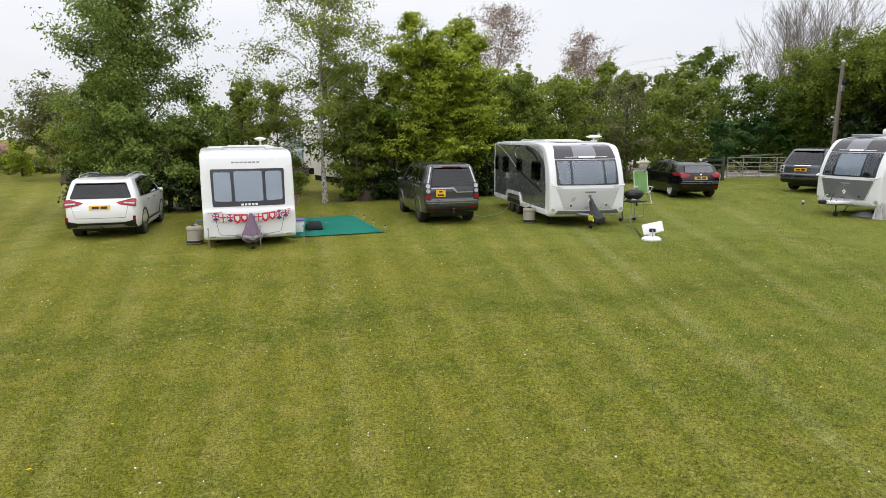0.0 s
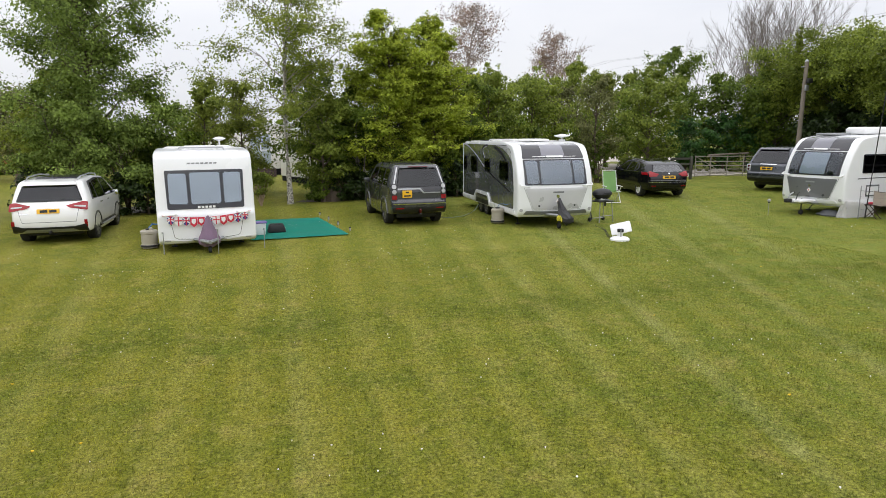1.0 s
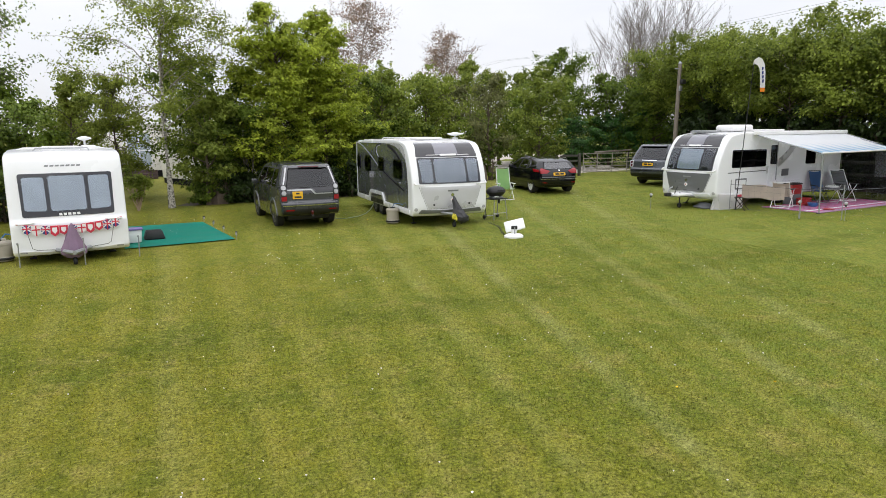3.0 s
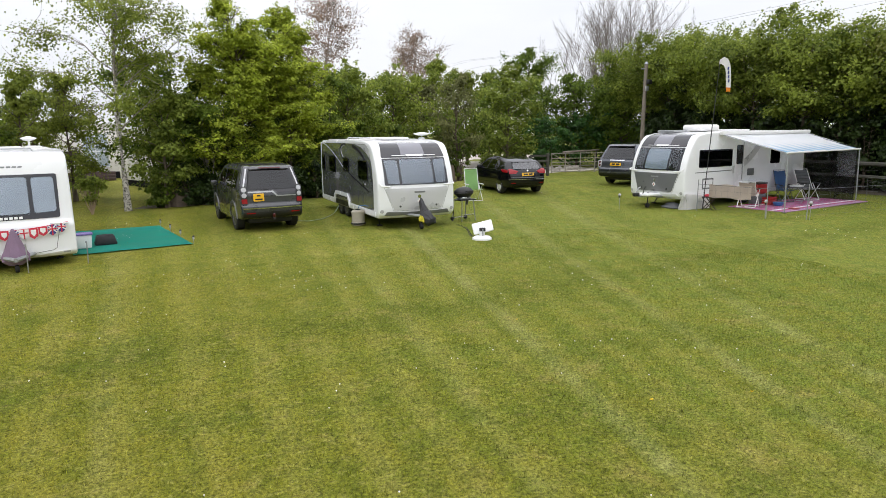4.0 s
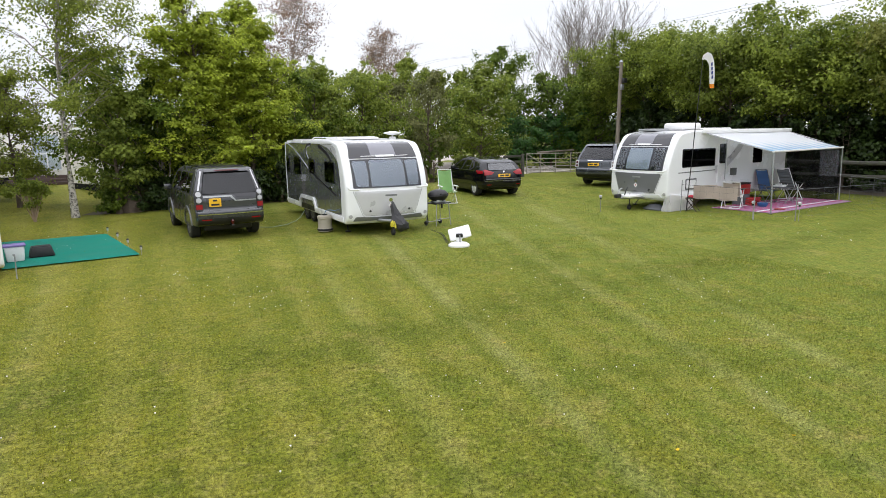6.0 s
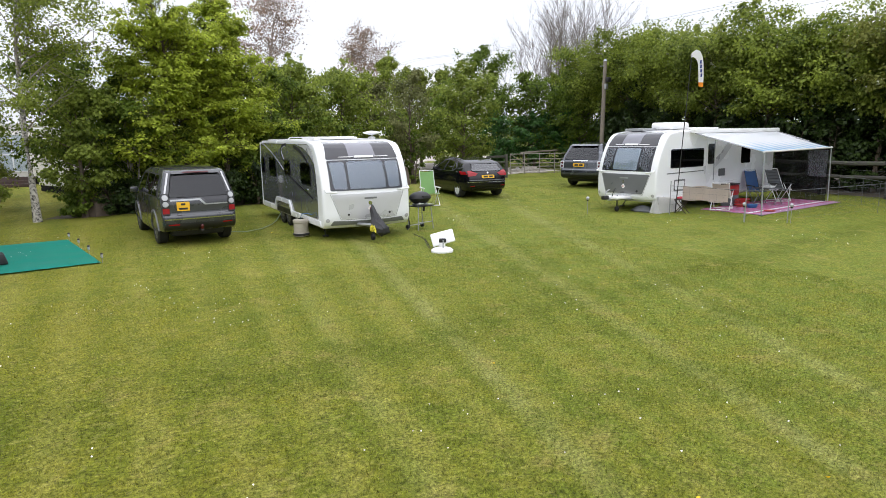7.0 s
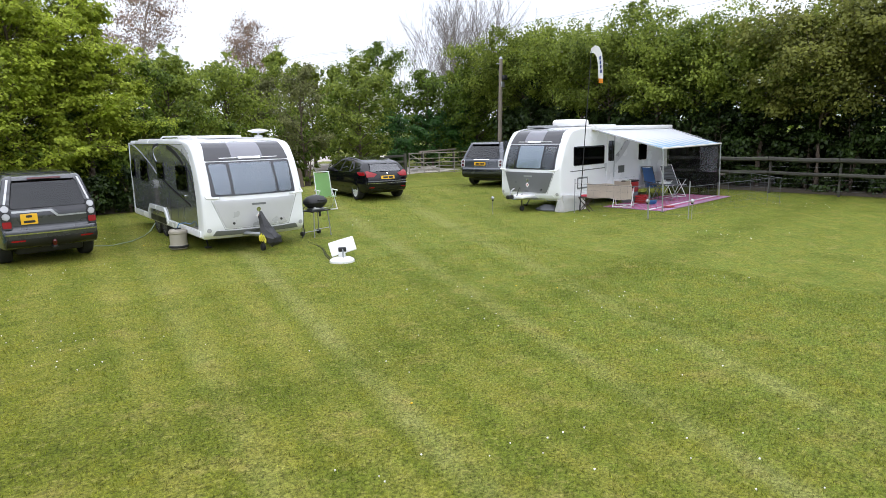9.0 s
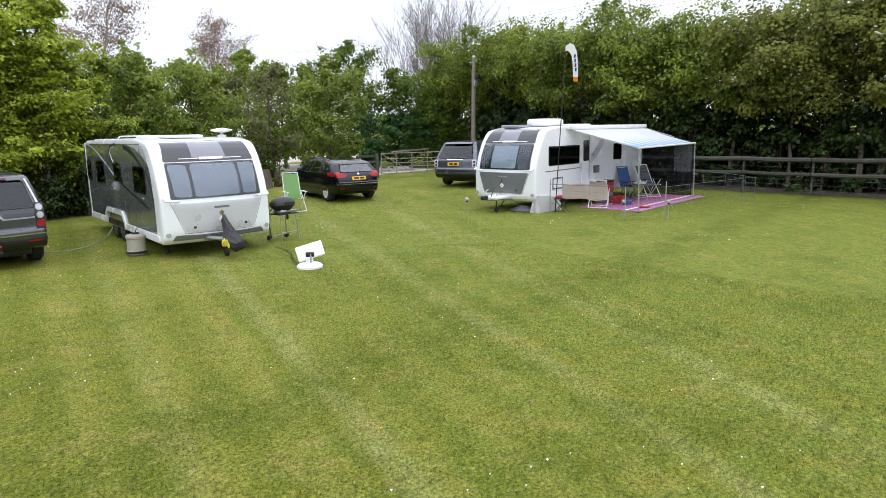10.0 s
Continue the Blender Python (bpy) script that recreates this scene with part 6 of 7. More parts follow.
house = thing("house", "distant bungalow with a hipped red tile roof", "house", pose(-27.2, 61, 0) @ Matrix.Diagonal((0.6, 0.6, 0.56, 1)))
part("wall", box(-6, -4, 0, 6, 4, 2.6), BRICK, house)
bm = bmesh.new()
q = [bm.verts.new(p) for p in ((-6.6, -4.6, 2.5), (6.6, -4.6, 2.5), (6.6, 4.6, 2.5), (-6.6, 4.6, 2.5), (-2.5, 0, 5.0), (2.5, 0, 5.0))]
for f in ((0, 1, 5, 4), (1, 2, 5), (2, 3, 4, 5), (3, 0, 4), (3, 2, 1, 0)):
    bm.faces.new([q[i] for i in f])
part("roof", bm, TILE, house, "red clay tile roof", smooth=0)
fen = thing("timber_fence", "dark brown garden fence with a red board", "fence", pose(-21.2, 54, 0.2, rz=4))
for i in range(20):
    part("board", box(i * 0.25, 0, 0, i * 0.25 + 0.235, 0.03, 1.1 + 0.04 * (i % 3), 0.006), BRICK, fen)
part("red_board", box(2.2, -0.05, 0.65, 3.2, -0.01, 0.98, 0.01), REDP, fen)

patch_sheet("yard", [(15, 41), (27, 41), (42, 58), (32, 72), (14, 62)], GRAVEL, "pale gravel drive beyond the trees", rough=0.5)
patch_sheet("gateway", [(22.2, 33.0), (28.2, 33.7), (29, 36.5), (22, 36)], GRAVEL, "pale trodden gravel behind the gate", rough=0.3)
patch_sheet("bed", [(1.0, 28.0), (3.0, 27.9), (9.6, 28.4), (12, 32), (2, 33)], SOIL, "dark leaf litter under the trees", rough=0.35)
patch_sheet("bed", [(-8.4, 26.0), (-3.2, 25.8), (-3.0, 28.2), (-8.8, 28.6)], SOIL, "dark leaf litter under the trees", z=0.013, rough=0.35)
# soil added far behind the hedge keeps the gaps in it dark
patch_sheet("verge", [(27.7, 22.0), (27.6, 8.0), (27.5, -8.0), (42, -8), (42, 27), (29, 27)], SOIL, "bare soil strip along the hedge, widened behind it as dark ground", rough=0.2)
patch_sheet("bed", [(19.0, 33.2), (22.4, 32.9), (22.6, 36), (19, 36.5)], SOIL, "dark leaf litter under the trees", z=0.014, rough=0.35)

bm = bmesh.new()
R = random.Random(8)
for i in range(170):
    x, y, r = R.uniform(22.8, 27.6), R.uniform(34.0, 35.8), R.uniform(0.07, 0.2)
    bmesh.ops.create_icosphere(bm, subdivisions=1, radius=r, matrix=Matrix.Translation((x, y, r * 0.5 + 0.25 * math.exp(-(y - 35) ** 2 * 2))) @ Euler((R.random() * 3, R.random() * 3, 0)).to_matrix().to_4x4() @ Matrix.Diagonal((1.3, 0.9, 0.7, 1)))
solo("rubble", bm, STONE, "heap of pale broken stone behind the gate", "rubble", kind="stuff", smooth=0)

# field gate
gate = thing("field_gate", "galvanised steel field gate with six bars, closed", "gate", pose(22.4, 31.1, ground_z(23.5, 30.6), rz=-22))
GL = 3.3
for z in (0.22, 0.38, 0.55, 0.74, 0.96, 1.24):
    part("bar", rod((0, 0, z), (GL, 0, z), 0.019), GATEM, gate)
for x in (0, 0.8, 1.65, 2.5, GL):
    part("upright", rod((x, 0, 0.16), (x, 0, 1.28), 0.026), GATEM, gate)
part("brace", rod((0, 0, 1.24), (1.65, 0, 0.22), 0.018), GATEM, gate)
for x, y, h in ((22.2, 31.2, 1.6), (25.65, 29.75, 1.6), (21.2, 31.5, 1.5)):
    solo("gate_post", box(x - 0.07, y - 0.07, -0.1, x + 0.07, y + 0.07, h - 0.12, 0.02), FENCEW, "weathered square timber gate post", "post")
fl = thing("side_fence", "short weathered timber rail fence beside the gate", "fence", pose(21.2, 31.5, 0.2, rz=-16))
for z in (0.45, 0.85, 1.15):
    part("rail", box(0.0, -0.03, z - 0.06, 1.0, 0.03, z + 0.06, 0.01), FENCEW, fl)
solo("log", rod((26.3, 35.2, 1.36), (29.6, 35.6, 1.44), 0.06, 0.05, 9), WOODPOLE, "long weathered timber rail behind the gate", "log")
for x, y in ((26.5, 35.2), (29.4, 35.6)):
    solo("gate_post", rod((x, y, -0.1), (x, y, 1.36), 0.05), FENCEW, "round timber post carrying a log rail", "post")

# boundary rail fence
rf = thing("rail_fence", "weathered two-rail timber fence along the hedge", "fence", pose(27.15, 22.0, 0, rz=-90.6))
for i in range(13):
    part("fence_post", box(i * 2.4 - 0.04, 0.10, -0.1, i * 2.4 + 0.04, 0.18, 1.24, 0.02), FENCEW, rf)
    for z, r in ((1.28, 0.085), (0.77, 0.07)):
        part("rail", tube([(i * 2.4, 0.0, z + 0.02 * (i % 2)), (i * 2.4 + 1.2, 0.01, z - 0.012), (i * 2.4 + 2.38, 0.0, z + 0.02 * ((i + 1) % 2))], r, 7), FENCEW, rf)
for z in (0.2, 0.4, 0.58, 1.02):
    part("fence_wire", rod((0, 0.03, z), (31, 0.03, z), 0.003, n=4), CABLE, rf)

# utility pole and overhead wires
pole = thing("utility_pole", "slim weathered timber utility pole with a metal box", "pole", pose(28.25, 30.25, 0, ry=1.2))
part("shaft", rod((0, 0, -0.2), (0, 0, 6.5), 0.14, 0.10, 12), WOODPOLE, pole)
part("lamp_box", box(-0.05, -0.34, 5.35, 0.22, -0.12, 5.6, 0.03), BLACK, pole, "small dark floodlight")
part("cable_box", box(-0.1, -0.22, 4.95, 0.1, -0.1, 5.25, 0.02), STEEL, pole)
part("pole_top", rod((0, 0, 6.5), (0, 0, 6.62), 0.12, 0.05, 10), STEEL, pole)
part("bracket", rod((-0.35, 0, 6.2), (0.1, 0, 6.25), 0.03), STEEL, pole)
for k, (dx, z) in enumerate(((0, 9.3), (0.7, 9.3), (1.6, 8.8))):
    pts = []
    for i in range(25):
        u = i / 24
        s = (u * 3) % 1
        pts.append((27.0 + 9.0 * u + dx, 90 - 105 * u, z - 1.6 * s * (1 - s)))
    solo("overhead_wire", tube(pts, 0.006, 4), CABLE, "thin grey overhead wire above the hedge", "wire", group="overhead wires")

# tree stumps
solo("tree_stump", lathe([(0.30, -0.05), (0.22, 0.1), (0.17, 0.5), (0.18, 0.72), (0.27, 0.74), (0.27, 0.80), (0.05, 0.82)], 12, at=(-14.0, 42.0, ground_z(-14, 42))), BARK, "cut tree stump with a flat slab on top", "stump")
solo("tree_stump", lathe([(0.52, -0.05), (0.46, 0.3), (0.33, 0.8), (0.22, 1.0), (0.05, 1.02)], 7, at=(2.45, 28.3, 0)), BARK, "broad old tree stump under the trees", "stump")
solo("tree_stump", lathe([(0.42, -0.05), (0.34, 0.3), (0.28, 0.8), (0.22, 1.05), (0.05, 1.07)], 8, at=(15.6, 30.6, 0)), BARK, "broad old tree stump behind the hatchback", "stump")
hb = thing("hookup_post", "grey electric hook-up post with a white box", "post", pose(6.15, 27.4, 0))
part("post", box(-0.05, -0.05, 0, 0.05, 0.05, 0.9, 0.01), WOODPOLE, hb)
part("socket_box", box(-0.08, -0.12, 0.88, 0.08, 0.0, 1.14, 0.02), WHITEP, hb, "white socket box")

# ---- by the small caravan ----
bm = bmesh.new()
q = [(-0.60, 18.05), (2.0, 18.3), (1.43, 22.35), (-1.0, 22.3)]
n = 14
g = [[bm.verts.new((*(Vector(q[0]).lerp(Vector(q[1]), i / n).lerp(Vector(q[3]).lerp(Vector(q[2]), i / n), j / n)), 0.035 + 0.012 * noise.noise((i * 0.7, j * 0.7, 2)))) for i in range(n + 1)] for j in range(n + 1)]
for r0, r1 in zip(g, g[1:]):
    for i in range(n):
        bm.faces.new((r0[i], r0[i + 1], r1[i + 1], r1[i]))
bmesh.ops.solidify(bm, geom=bm.faces[:], thickness=0.012)
solo("ground_mat", bm, MATGREEN, "teal green woven awning groundsheet on the lawn", "mat", smooth=60)
peg = None
for x, y in ((1.47, 22.25), (1.66, 20.95), (1.83, 19.65), (2.03, 18.35)):
    if peg is None:
        peg = thing("peg_light", "small silver solar light on a spike", "garden light", pose(x, y, 0) @ Matrix.Diagonal((0.75, 0.75, 0.8, 1)), "peg lights along the mat")
        part("spike", rod((0, 0, -0.02), (0, 0, 0.2), 0.007), STEEL, peg)
        part("lens", lathe([(0.02, 0.15), (0.035, 0.17), (0.035, 0.24), (0.025, 0.25)], 10), CLEAR, peg)
        part("cap", lathe([(0.045, 0.25), (0.04, 0.275), (0.01, 0.29)], 10), BLACK, peg)
    else:
        copy_thing(peg, pose(x, y, 0))


def water_barrel(m, label):
    t = thing("water_barrel", label, "water carrier", m)
    part("drum", lathe([(0.19, 0.02), (0.205, 0.05), (0.205, 0.10), (0.19, 0.12), (0.19, 0.36), (0.205, 0.38), (0.205, 0.43), (0.18, 0.46), (0.06, 0.47)], 24), BEIGE, t)
    part("tyre_ring", lathe([(0.2, 0.045), (0.222, 0.06), (0.222, 0.09), (0.2, 0.105)], 24), BLACK, t)
    part("lid", lathe([(0.075, 0.465), (0.075, 0.495), (0.02, 0.50)], 16), BLACK, t, "black screw lid")
    return t


b1 = water_barrel(pose(-3.02, 17.75, 0), "beige rolling water barrel with a blue hose")
part("hose", tube([(0.0, 0.0, 0.5), (0.08, 0.05, 0.60), (0.25, 0.05, 0.58), (0.42, -0.02, 0.50), (0.55, -0.1, 0.52)], 0.018), BLUEP, b1, "blue water hose")
part("tap_bracket", box(0.02, -0.1, 0.40, 0.10, -0.02, 0.53, 0.02), BEIGE, b1)
b2 = water_barrel(pose(6.74, 19.35, 0), "beige rolling water barrel beside a grey caravan")
part("hose", tube([(0.0, 0.0, 0.5), (0.03, -0.05, 0.60), (0.12, -0.2, 0.62), (0.2, -0.35, 0.60)], 0.010), BLUEP, b2, "blue water hose")
tub = thing("storage_tub", "white plastic tub with a lilac lid", "tub", pose(-0.42, 18.95, 0.04, rz=8) @ Matrix.Diagonal((0.85, 0.85, 0.9, 1)))
bm = box(-0.22, -0.16, 0, 0.22, 0.16, 0.36, 0.03)
for v in bm.verts:
    v.co.x *= 0.86 + 0.14 * v.co.z / 0.36; v.co.y *= 0.86 + 0.14 * v.co.z / 0.36
part("bin", bm, WHITEP, tub)
part("lid", box(-0.25, -0.19, 0.36, 0.25, 0.19, 0.41, 0.02), LILAC, tub, "lilac lid")
st = thing("step_stool", "low black plastic caravan step", "step", pose(0.05, 19.35, 0.04, rz=6))
bm = box(-0.25, -0.19, 0.0, 0.25, 0.19, 0.22, 0.03)
for v in bm.verts:
    if v.co.z > 0.1:
        v.co.x *= 0.82; v.co.y *= 0.82
part("step_body", bm, BLACK, st)
part("tread", box(-0.18, -0.13, 0.22, 0.18, 0.13, 0.232, 0.006), RUBBER, st)

# ---- by the grey caravan ----
solo("garden_hose", tube([(5.3, 21.2, 0.03), (5.7, 21.0, 0.02), (6.2, 21.3, 0.02), (6.7, 22.0, 0.02), (7.0, 22.5, 0.06), (7.2, 22.6, 0.3)], 0.012), HOSE, "pale green hose lying on the grass behind a caravan", "hose")
bbq = thing("barbecue", "black kettle gas barbecue on a folding stand", "barbecue", pose(9.97, 18.7, 0, rz=12))
for x, y in ((-0.24, -0.2), (0.24, -0.2), (0.24, 0.2), (-0.24, 0.2)):
    part("leg", rod((x * 1.15, y * 1.15, 0), (x * 0.95, y * 0.95, 0.64), 0.013), STEEL, bbq)
part("stand_top", box(-0.30, -0.24, 0.635, 0.30, 0.24, 0.665, 0.01), BLACK, bbq)
part("stand_brace", rod((-0.27, -0.2, 0.2), (0.27, -0.2, 0.2), 0.01), STEEL, bbq)
bm = lathe([(0.16, 0.70), (0.26, 0.76), (0.33, 0.84), (0.34, 0.86)], 24)
bm.transform(Matrix.Diagonal((1.0, 0.75, 1, 1)))
part("fire_bowl", bm, BLACK, bbq)
bm = lathe([(0.345, 0.865), (0.33, 0.92), (0.24, 1.0), (0.10, 1.035), (0.02, 1.04)], 24)
bm.transform(Matrix.Diagonal((1.0, 0.75, 1, 1)))
part("hood", bm, BLACK, bbq, "rounded black hood")
part("hood_handle", tube([(-0.12, -0.24, 0.92), (-0.12, -0.29, 0.93), (0.12, -0.29, 0.93), (0.12, -0.24, 0.92)], 0.013), BLACK, bbq)
part("pedestal", box(-0.2, -0.12, 0.665, 0.2, 0.12, 0.72, 0.02), STEEL, bbq)
part("gas_hose", tube([(-0.28, 0.0, 0.82), (-0.42, 0.02, 0.7), (-0.44, 0, 0.4), (-0.40, -0.02, 0.1), (-0.5, -0.02, 0.02)], 0.013), BLACK, bbq)
part("lower_bar", rod((-0.27, 0.2, 0.09), (0.27, 0.2, 0.09), 0.011), STEEL, bbq)
for x in (-0.27, 0.27):
    part("stand_wheel", wheel_small(x, 0.235, 0.06), BLACK, bbq, "small black stand wheel")
part("grease_cup", rod((0.05, -0.10, 0.635), (0.05, -0.10, 0.50), 0.03), BLACK, bbq)
part("hood_vent", box(-0.05, -0.04, 1.03, 0.07, 0.03, 1.05, 0.008), STEEL, bbq, "pale hood vent")
part("burner_knob", box(-0.16, -0.15, 0.70, 0.02, -0.11, 0.75, 0.012), WHITEP, bbq, "pale control panel")


def folding_chair(m, label, fabric, frame_m, high=1.12, lean=0.28, group=""):
    """A tubular folding chair: fabric seat and back, crossed legs and arms; it faces -y."""
    t = thing("camping_chair", label, "chair", m, group)
    bm = bmesh.new()
    bk = [(-0.26, 0.20, 0.42), (0.26, 0.20, 0.42), (0.25, 0.20 + lean, high), (-0.25, 0.20 + lean, high)]
    def slab(pts, th):
        b = bmesh.new()
        n = 6
        g = [[b.verts.new(Vector(pts[0]).lerp(Vector(pts[1]), i / n).lerp(Vector(pts[3]).lerp(Vector(pts[2]), i / n), j / n) + Vector((0, 0, -0.03 * math.sin(math.pi * i / n)))) for i in range(n + 1)] for j in range(n + 1)]
        for r0, r1 in zip(g, g[1:]):
            for i in range(n):
                b.faces.new((r0[i], r0[i + 1], r1[i + 1], r1[i]))
        bmesh.ops.solidify(b, geom=b.faces[:], thickness=th)
        return b
    bm.free()
    part("backrest", slab(bk, 0.02), fabric, t, smooth=60)
    part("seat", slab([(-0.26, -0.24, 0.44), (0.26, -0.24, 0.44), (0.26, 0.20, 0.40), (-0.26, 0.20, 0.40)], 0.02), fabric, t, smooth=60)
    for s in (-1, 1):
        part("back_tube", tube([(s * 0.27, 0.16, 0.36), (s * 0.27, 0.21, 0.45), (s * 0.26, 0.20 + lean, high + 0.02)], 0.014), frame_m, t)
        part("leg", rod((s * 0.28, -0.26, 0.0), (s * 0.28, 0.22, 0.62), 0.014), frame_m, t)
        part("leg", rod((s * 0.29, 0.34, 0.0), (s * 0.29, -0.20, 0.62), 0.014), frame_m, t)
        part("armrest", box(s * 0.30 - 0.03, -0.28, 0.62, s * 0.30 + 0.03, 0.26, 0.65, 0.01), frame_m if fabric is LIME else BLACK, t)
        part("seat_rail", rod((s * 0.27, -0.26, 0.43), (s * 0.27, 0.22, 0.40), 0.013), frame_m, t)
    part("top_tube", tube([(-0.26, 0.20 + lean, high + 0.02), (0.26, 0.20 + lean, high + 0.02)], 0.014), frame_m, t)
    part("foot_tube", rod((-0.29, 0.34, 0.014), (0.29, 0.34, 0.014), 0.013), frame_m, t)
    part("foot_tube", rod((-0.28, -0.26, 0.014), (0.28, -0.26, 0.014), 0.013), frame_m, t)
    return t


folding_chair(pose(12.75, 23.0, ground_z(12.75, 23.0), rz=-12), "lime green mesh folding chair with a white frame", LIME, WHITEP, 1.2, 0.22)

dish = thing("satellite_dish", "white flat satellite panel tilted on a round base", "satellite dish", pose(8.62, 15.25, 0, rz=-28))
part("base", lathe([(0.25, 0.0), (0.25, 0.05), (0.20, 0.09), (0.12, 0.11), (0.06, 0.115)], 24), WHITEP, dish)
part("neck", box(-0.07, -0.06, 0.08, 0.07, 0.10, 0.27, 0.03), WHITEP, dish)
bm = box(-0.26, -0.03, -0.155, 0.26, 0.03, 0.155, 0.025)
bm.transform(Matrix.Translation((0.02, 0.08, 0.31)) @ Euler((radians(-32), radians(-14), 0)).to_matrix().to_4x4())
part("panel", bm, WHITEP, dish)
part("pivot_bracket", box(-0.07, -0.07, 0.22, 0.09, 0.03, 0.31, 0.02), BLACK, dish, "black pivot bracket")
part("tilt_arm", rod((0.02, -0.10, 0.05), (0.02, -0.06, 0.28), 0.014), STEEL, dish)
pts = []
for i in range(180):
    u = i / 179
    bx, by = 9.2 + (8.6 - 9.2) * u + 0.10 * math.sin(u * 5), 17.75 + (15.45 - 17.75) * u
    r = 0.02 + 0.012 * u
    pts.append((bx + r * math.cos(i * 0.75), by, 0.045 + r * math.sin(i * 0.75)))
solo("coiled_cable", tube(pts, 0.004, 4), BLACK, "black coiled aerial cable lying on the grass", "cable")

# ---- under the awning ----
def awning_mat():
    m = mat("printed_awning_cloth", (0.70, 0.74, 0.78), 0.6, var=0.05)
    nt = m.node_tree
    b = nt.nodes["Principled BSDF"]
    co = nt.nodes.new("ShaderNodeTexCoord")
    sp = nt.nodes.new("ShaderNodeSeparateXYZ")
    nt.links.new(co.outputs["Object"], sp.inputs[0])
    w = nd(nt, "ShaderNodeTexWave", Scale=0.55, Distortion=3.0, Detail=2.0)
    w.bands_direction = "Y"
    nt.links.new(co.outputs["Object"], w.inputs["Vector"])
    ad = nt.nodes.new("ShaderNodeMath"); ad.operation = "MULTIPLY_ADD"; ad.inputs[1].default_value = 0.75
    nt.links.new(w.outputs["Fac"], ad.inputs[0]); nt.links.new(sp.outputs[0], ad.inputs[2])
    r = nt.nodes.new("ShaderNodeMapRange"); r.inputs[1].default_value, r.inputs[2].default_value = 2.9, 4.2
    nt.links.new(ad.outputs[0], r.inputs[0])
    mx = nt.nodes.new("ShaderNodeMix"); mx.data_type = "RGBA"
    mx.inputs[6].default_value, mx.inputs[7].default_value = (0.84, 0.86, 0.88, 1), (0.20, 0.46, 0.68, 1)
    nt.links.new(r.outputs[0], mx.inputs[0]); nt.links.new(mx.outputs[2], b.inputs["Base Color"])
    tr = nt.nodes.new("ShaderNodeBsdfTranslucent"); nt.links.new(mx.outputs[2], tr.inputs[0])
    ms = nt.nodes.new("ShaderNodeMixShader"); ms.inputs[0].default_value = 0.03
    nt.links.new(b.outputs[0], ms.inputs[1]); nt.links.new(tr.outputs[0], ms.inputs[2])
    nt.links.new(ms.outputs[0], nt.nodes["Material Output"].inputs[0])
    return m


def mesh_mat(name, col, clear):
    m = bpy.data.materials.new(name); m.use_nodes = True
    nt = m.node_tree
    b = nt.nodes["Principled BSDF"]; b.inputs["Base Color"].default_value = (*col, 1); b.inputs["Roughness"].default_value = 0.8
    tr = nt.nodes.new("ShaderNodeBsdfTransparent")
    n = nd(nt, "ShaderNodeTexNoise", Scale=2.0, Detail=3.0)
    r = nd(nt, "ShaderNodeMapRange"); r.inputs[3].default_value, r.inputs[4].default_value = clear - 0.12, clear + 0.12
    nt.links.new(n.outputs[0], r.inputs[0])
    ms = nt.nodes.new("ShaderNodeMixShader"); nt.links.new(r.outputs[0], ms.inputs[0])
    nt.links.new(b.outputs[0], ms.inputs[1]); nt.links.new(tr.outputs[0], ms.inputs[2])
    nt.links.new(ms.outputs[0], nt.nodes["Material Output"].inputs[0])
    return m


AWN = awning_mat()
MESHD = mesh_mat("dark_mesh_panel", (0.010, 0.011, 0.012), 0.18)
MESHL = mesh_mat("pale_mesh_panel", (0.22, 0.23, 0.25), 0.55)
A0, A1, AX0, AX1, AZ0, AZ1 = 1.80, 7.15, 1.22, 3.55, 2.52, 1.93
# the outer edge runs in a little towards the far end
OUT = lambda y: AX1 + 0.06 - 0.40 * (y - A0) / (A1 - A0)
aw = thing("roll_out_awning", "pale blue printed roll-out awning with white frame", "awning", M3)
bm = bmesh.new()
nx, ny = 10, 16
g = [[bm.verts.new((AX0 + (OUT(A0 + (A1 - A0) * j / ny) - AX0) * i / nx, A0 + (A1 - A0) * j / ny, AZ0 + (AZ1 - AZ0) * i / nx - 0.05 * math.sin(math.pi * i / nx) * (0.6 + 0.4 * math.sin(math.pi * j / ny)))) for i in range(nx + 1)] for j in range(ny + 1)]
for r0, r1 in zip(g, g[1:]):
    for i in range(nx):
        bm.faces.new((r0[i], r0[i + 1], r1[i + 1], r1[i]))
bmesh.ops.solidify(bm, geom=bm.faces[:], thickness=0.006)
part("canopy", bm, AWN, aw, smooth=60)
part("cassette", box(AX0 - 0.04, A0 - 0.08, AZ0 - 0.02, AX0 + 0.10, A1 + 0.08, AZ0 + 0.12, 0.03), WHITEP, aw, "white awning cassette")
part("front_bar", rod((OUT(A0), A0 - 0.03, AZ1), (OUT(A1), A1 + 0.03, AZ1), 0.03, n=10), WHITEP, aw)
for y in (A0 + 0.03, A1 - 0.03):
    part("support_leg", rod((OUT(y), y, AZ1 - 0.03), (OUT(y) + 0.04, y, 0.0), 0.022), STEEL, aw)
    part("rafter_arm", rod((AX0 + 0.06, y, AZ0 - 0.02), (OUT(y), y, AZ1 - 0.02), 0.02), STEEL, aw)
    part("leg_foot", box(OUT(y) - 0.02, y - 0.05, 0, OUT(y) + 0.10, y + 0.05, 0.02, 0.005), BLACK, aw)
part("rafter_arm", rod((AX0 + 0.02, A0 + 1.3, 0.9), (AX0 + 0.02, A0 + 1.3, AZ0), 0.015), STEEL, aw)


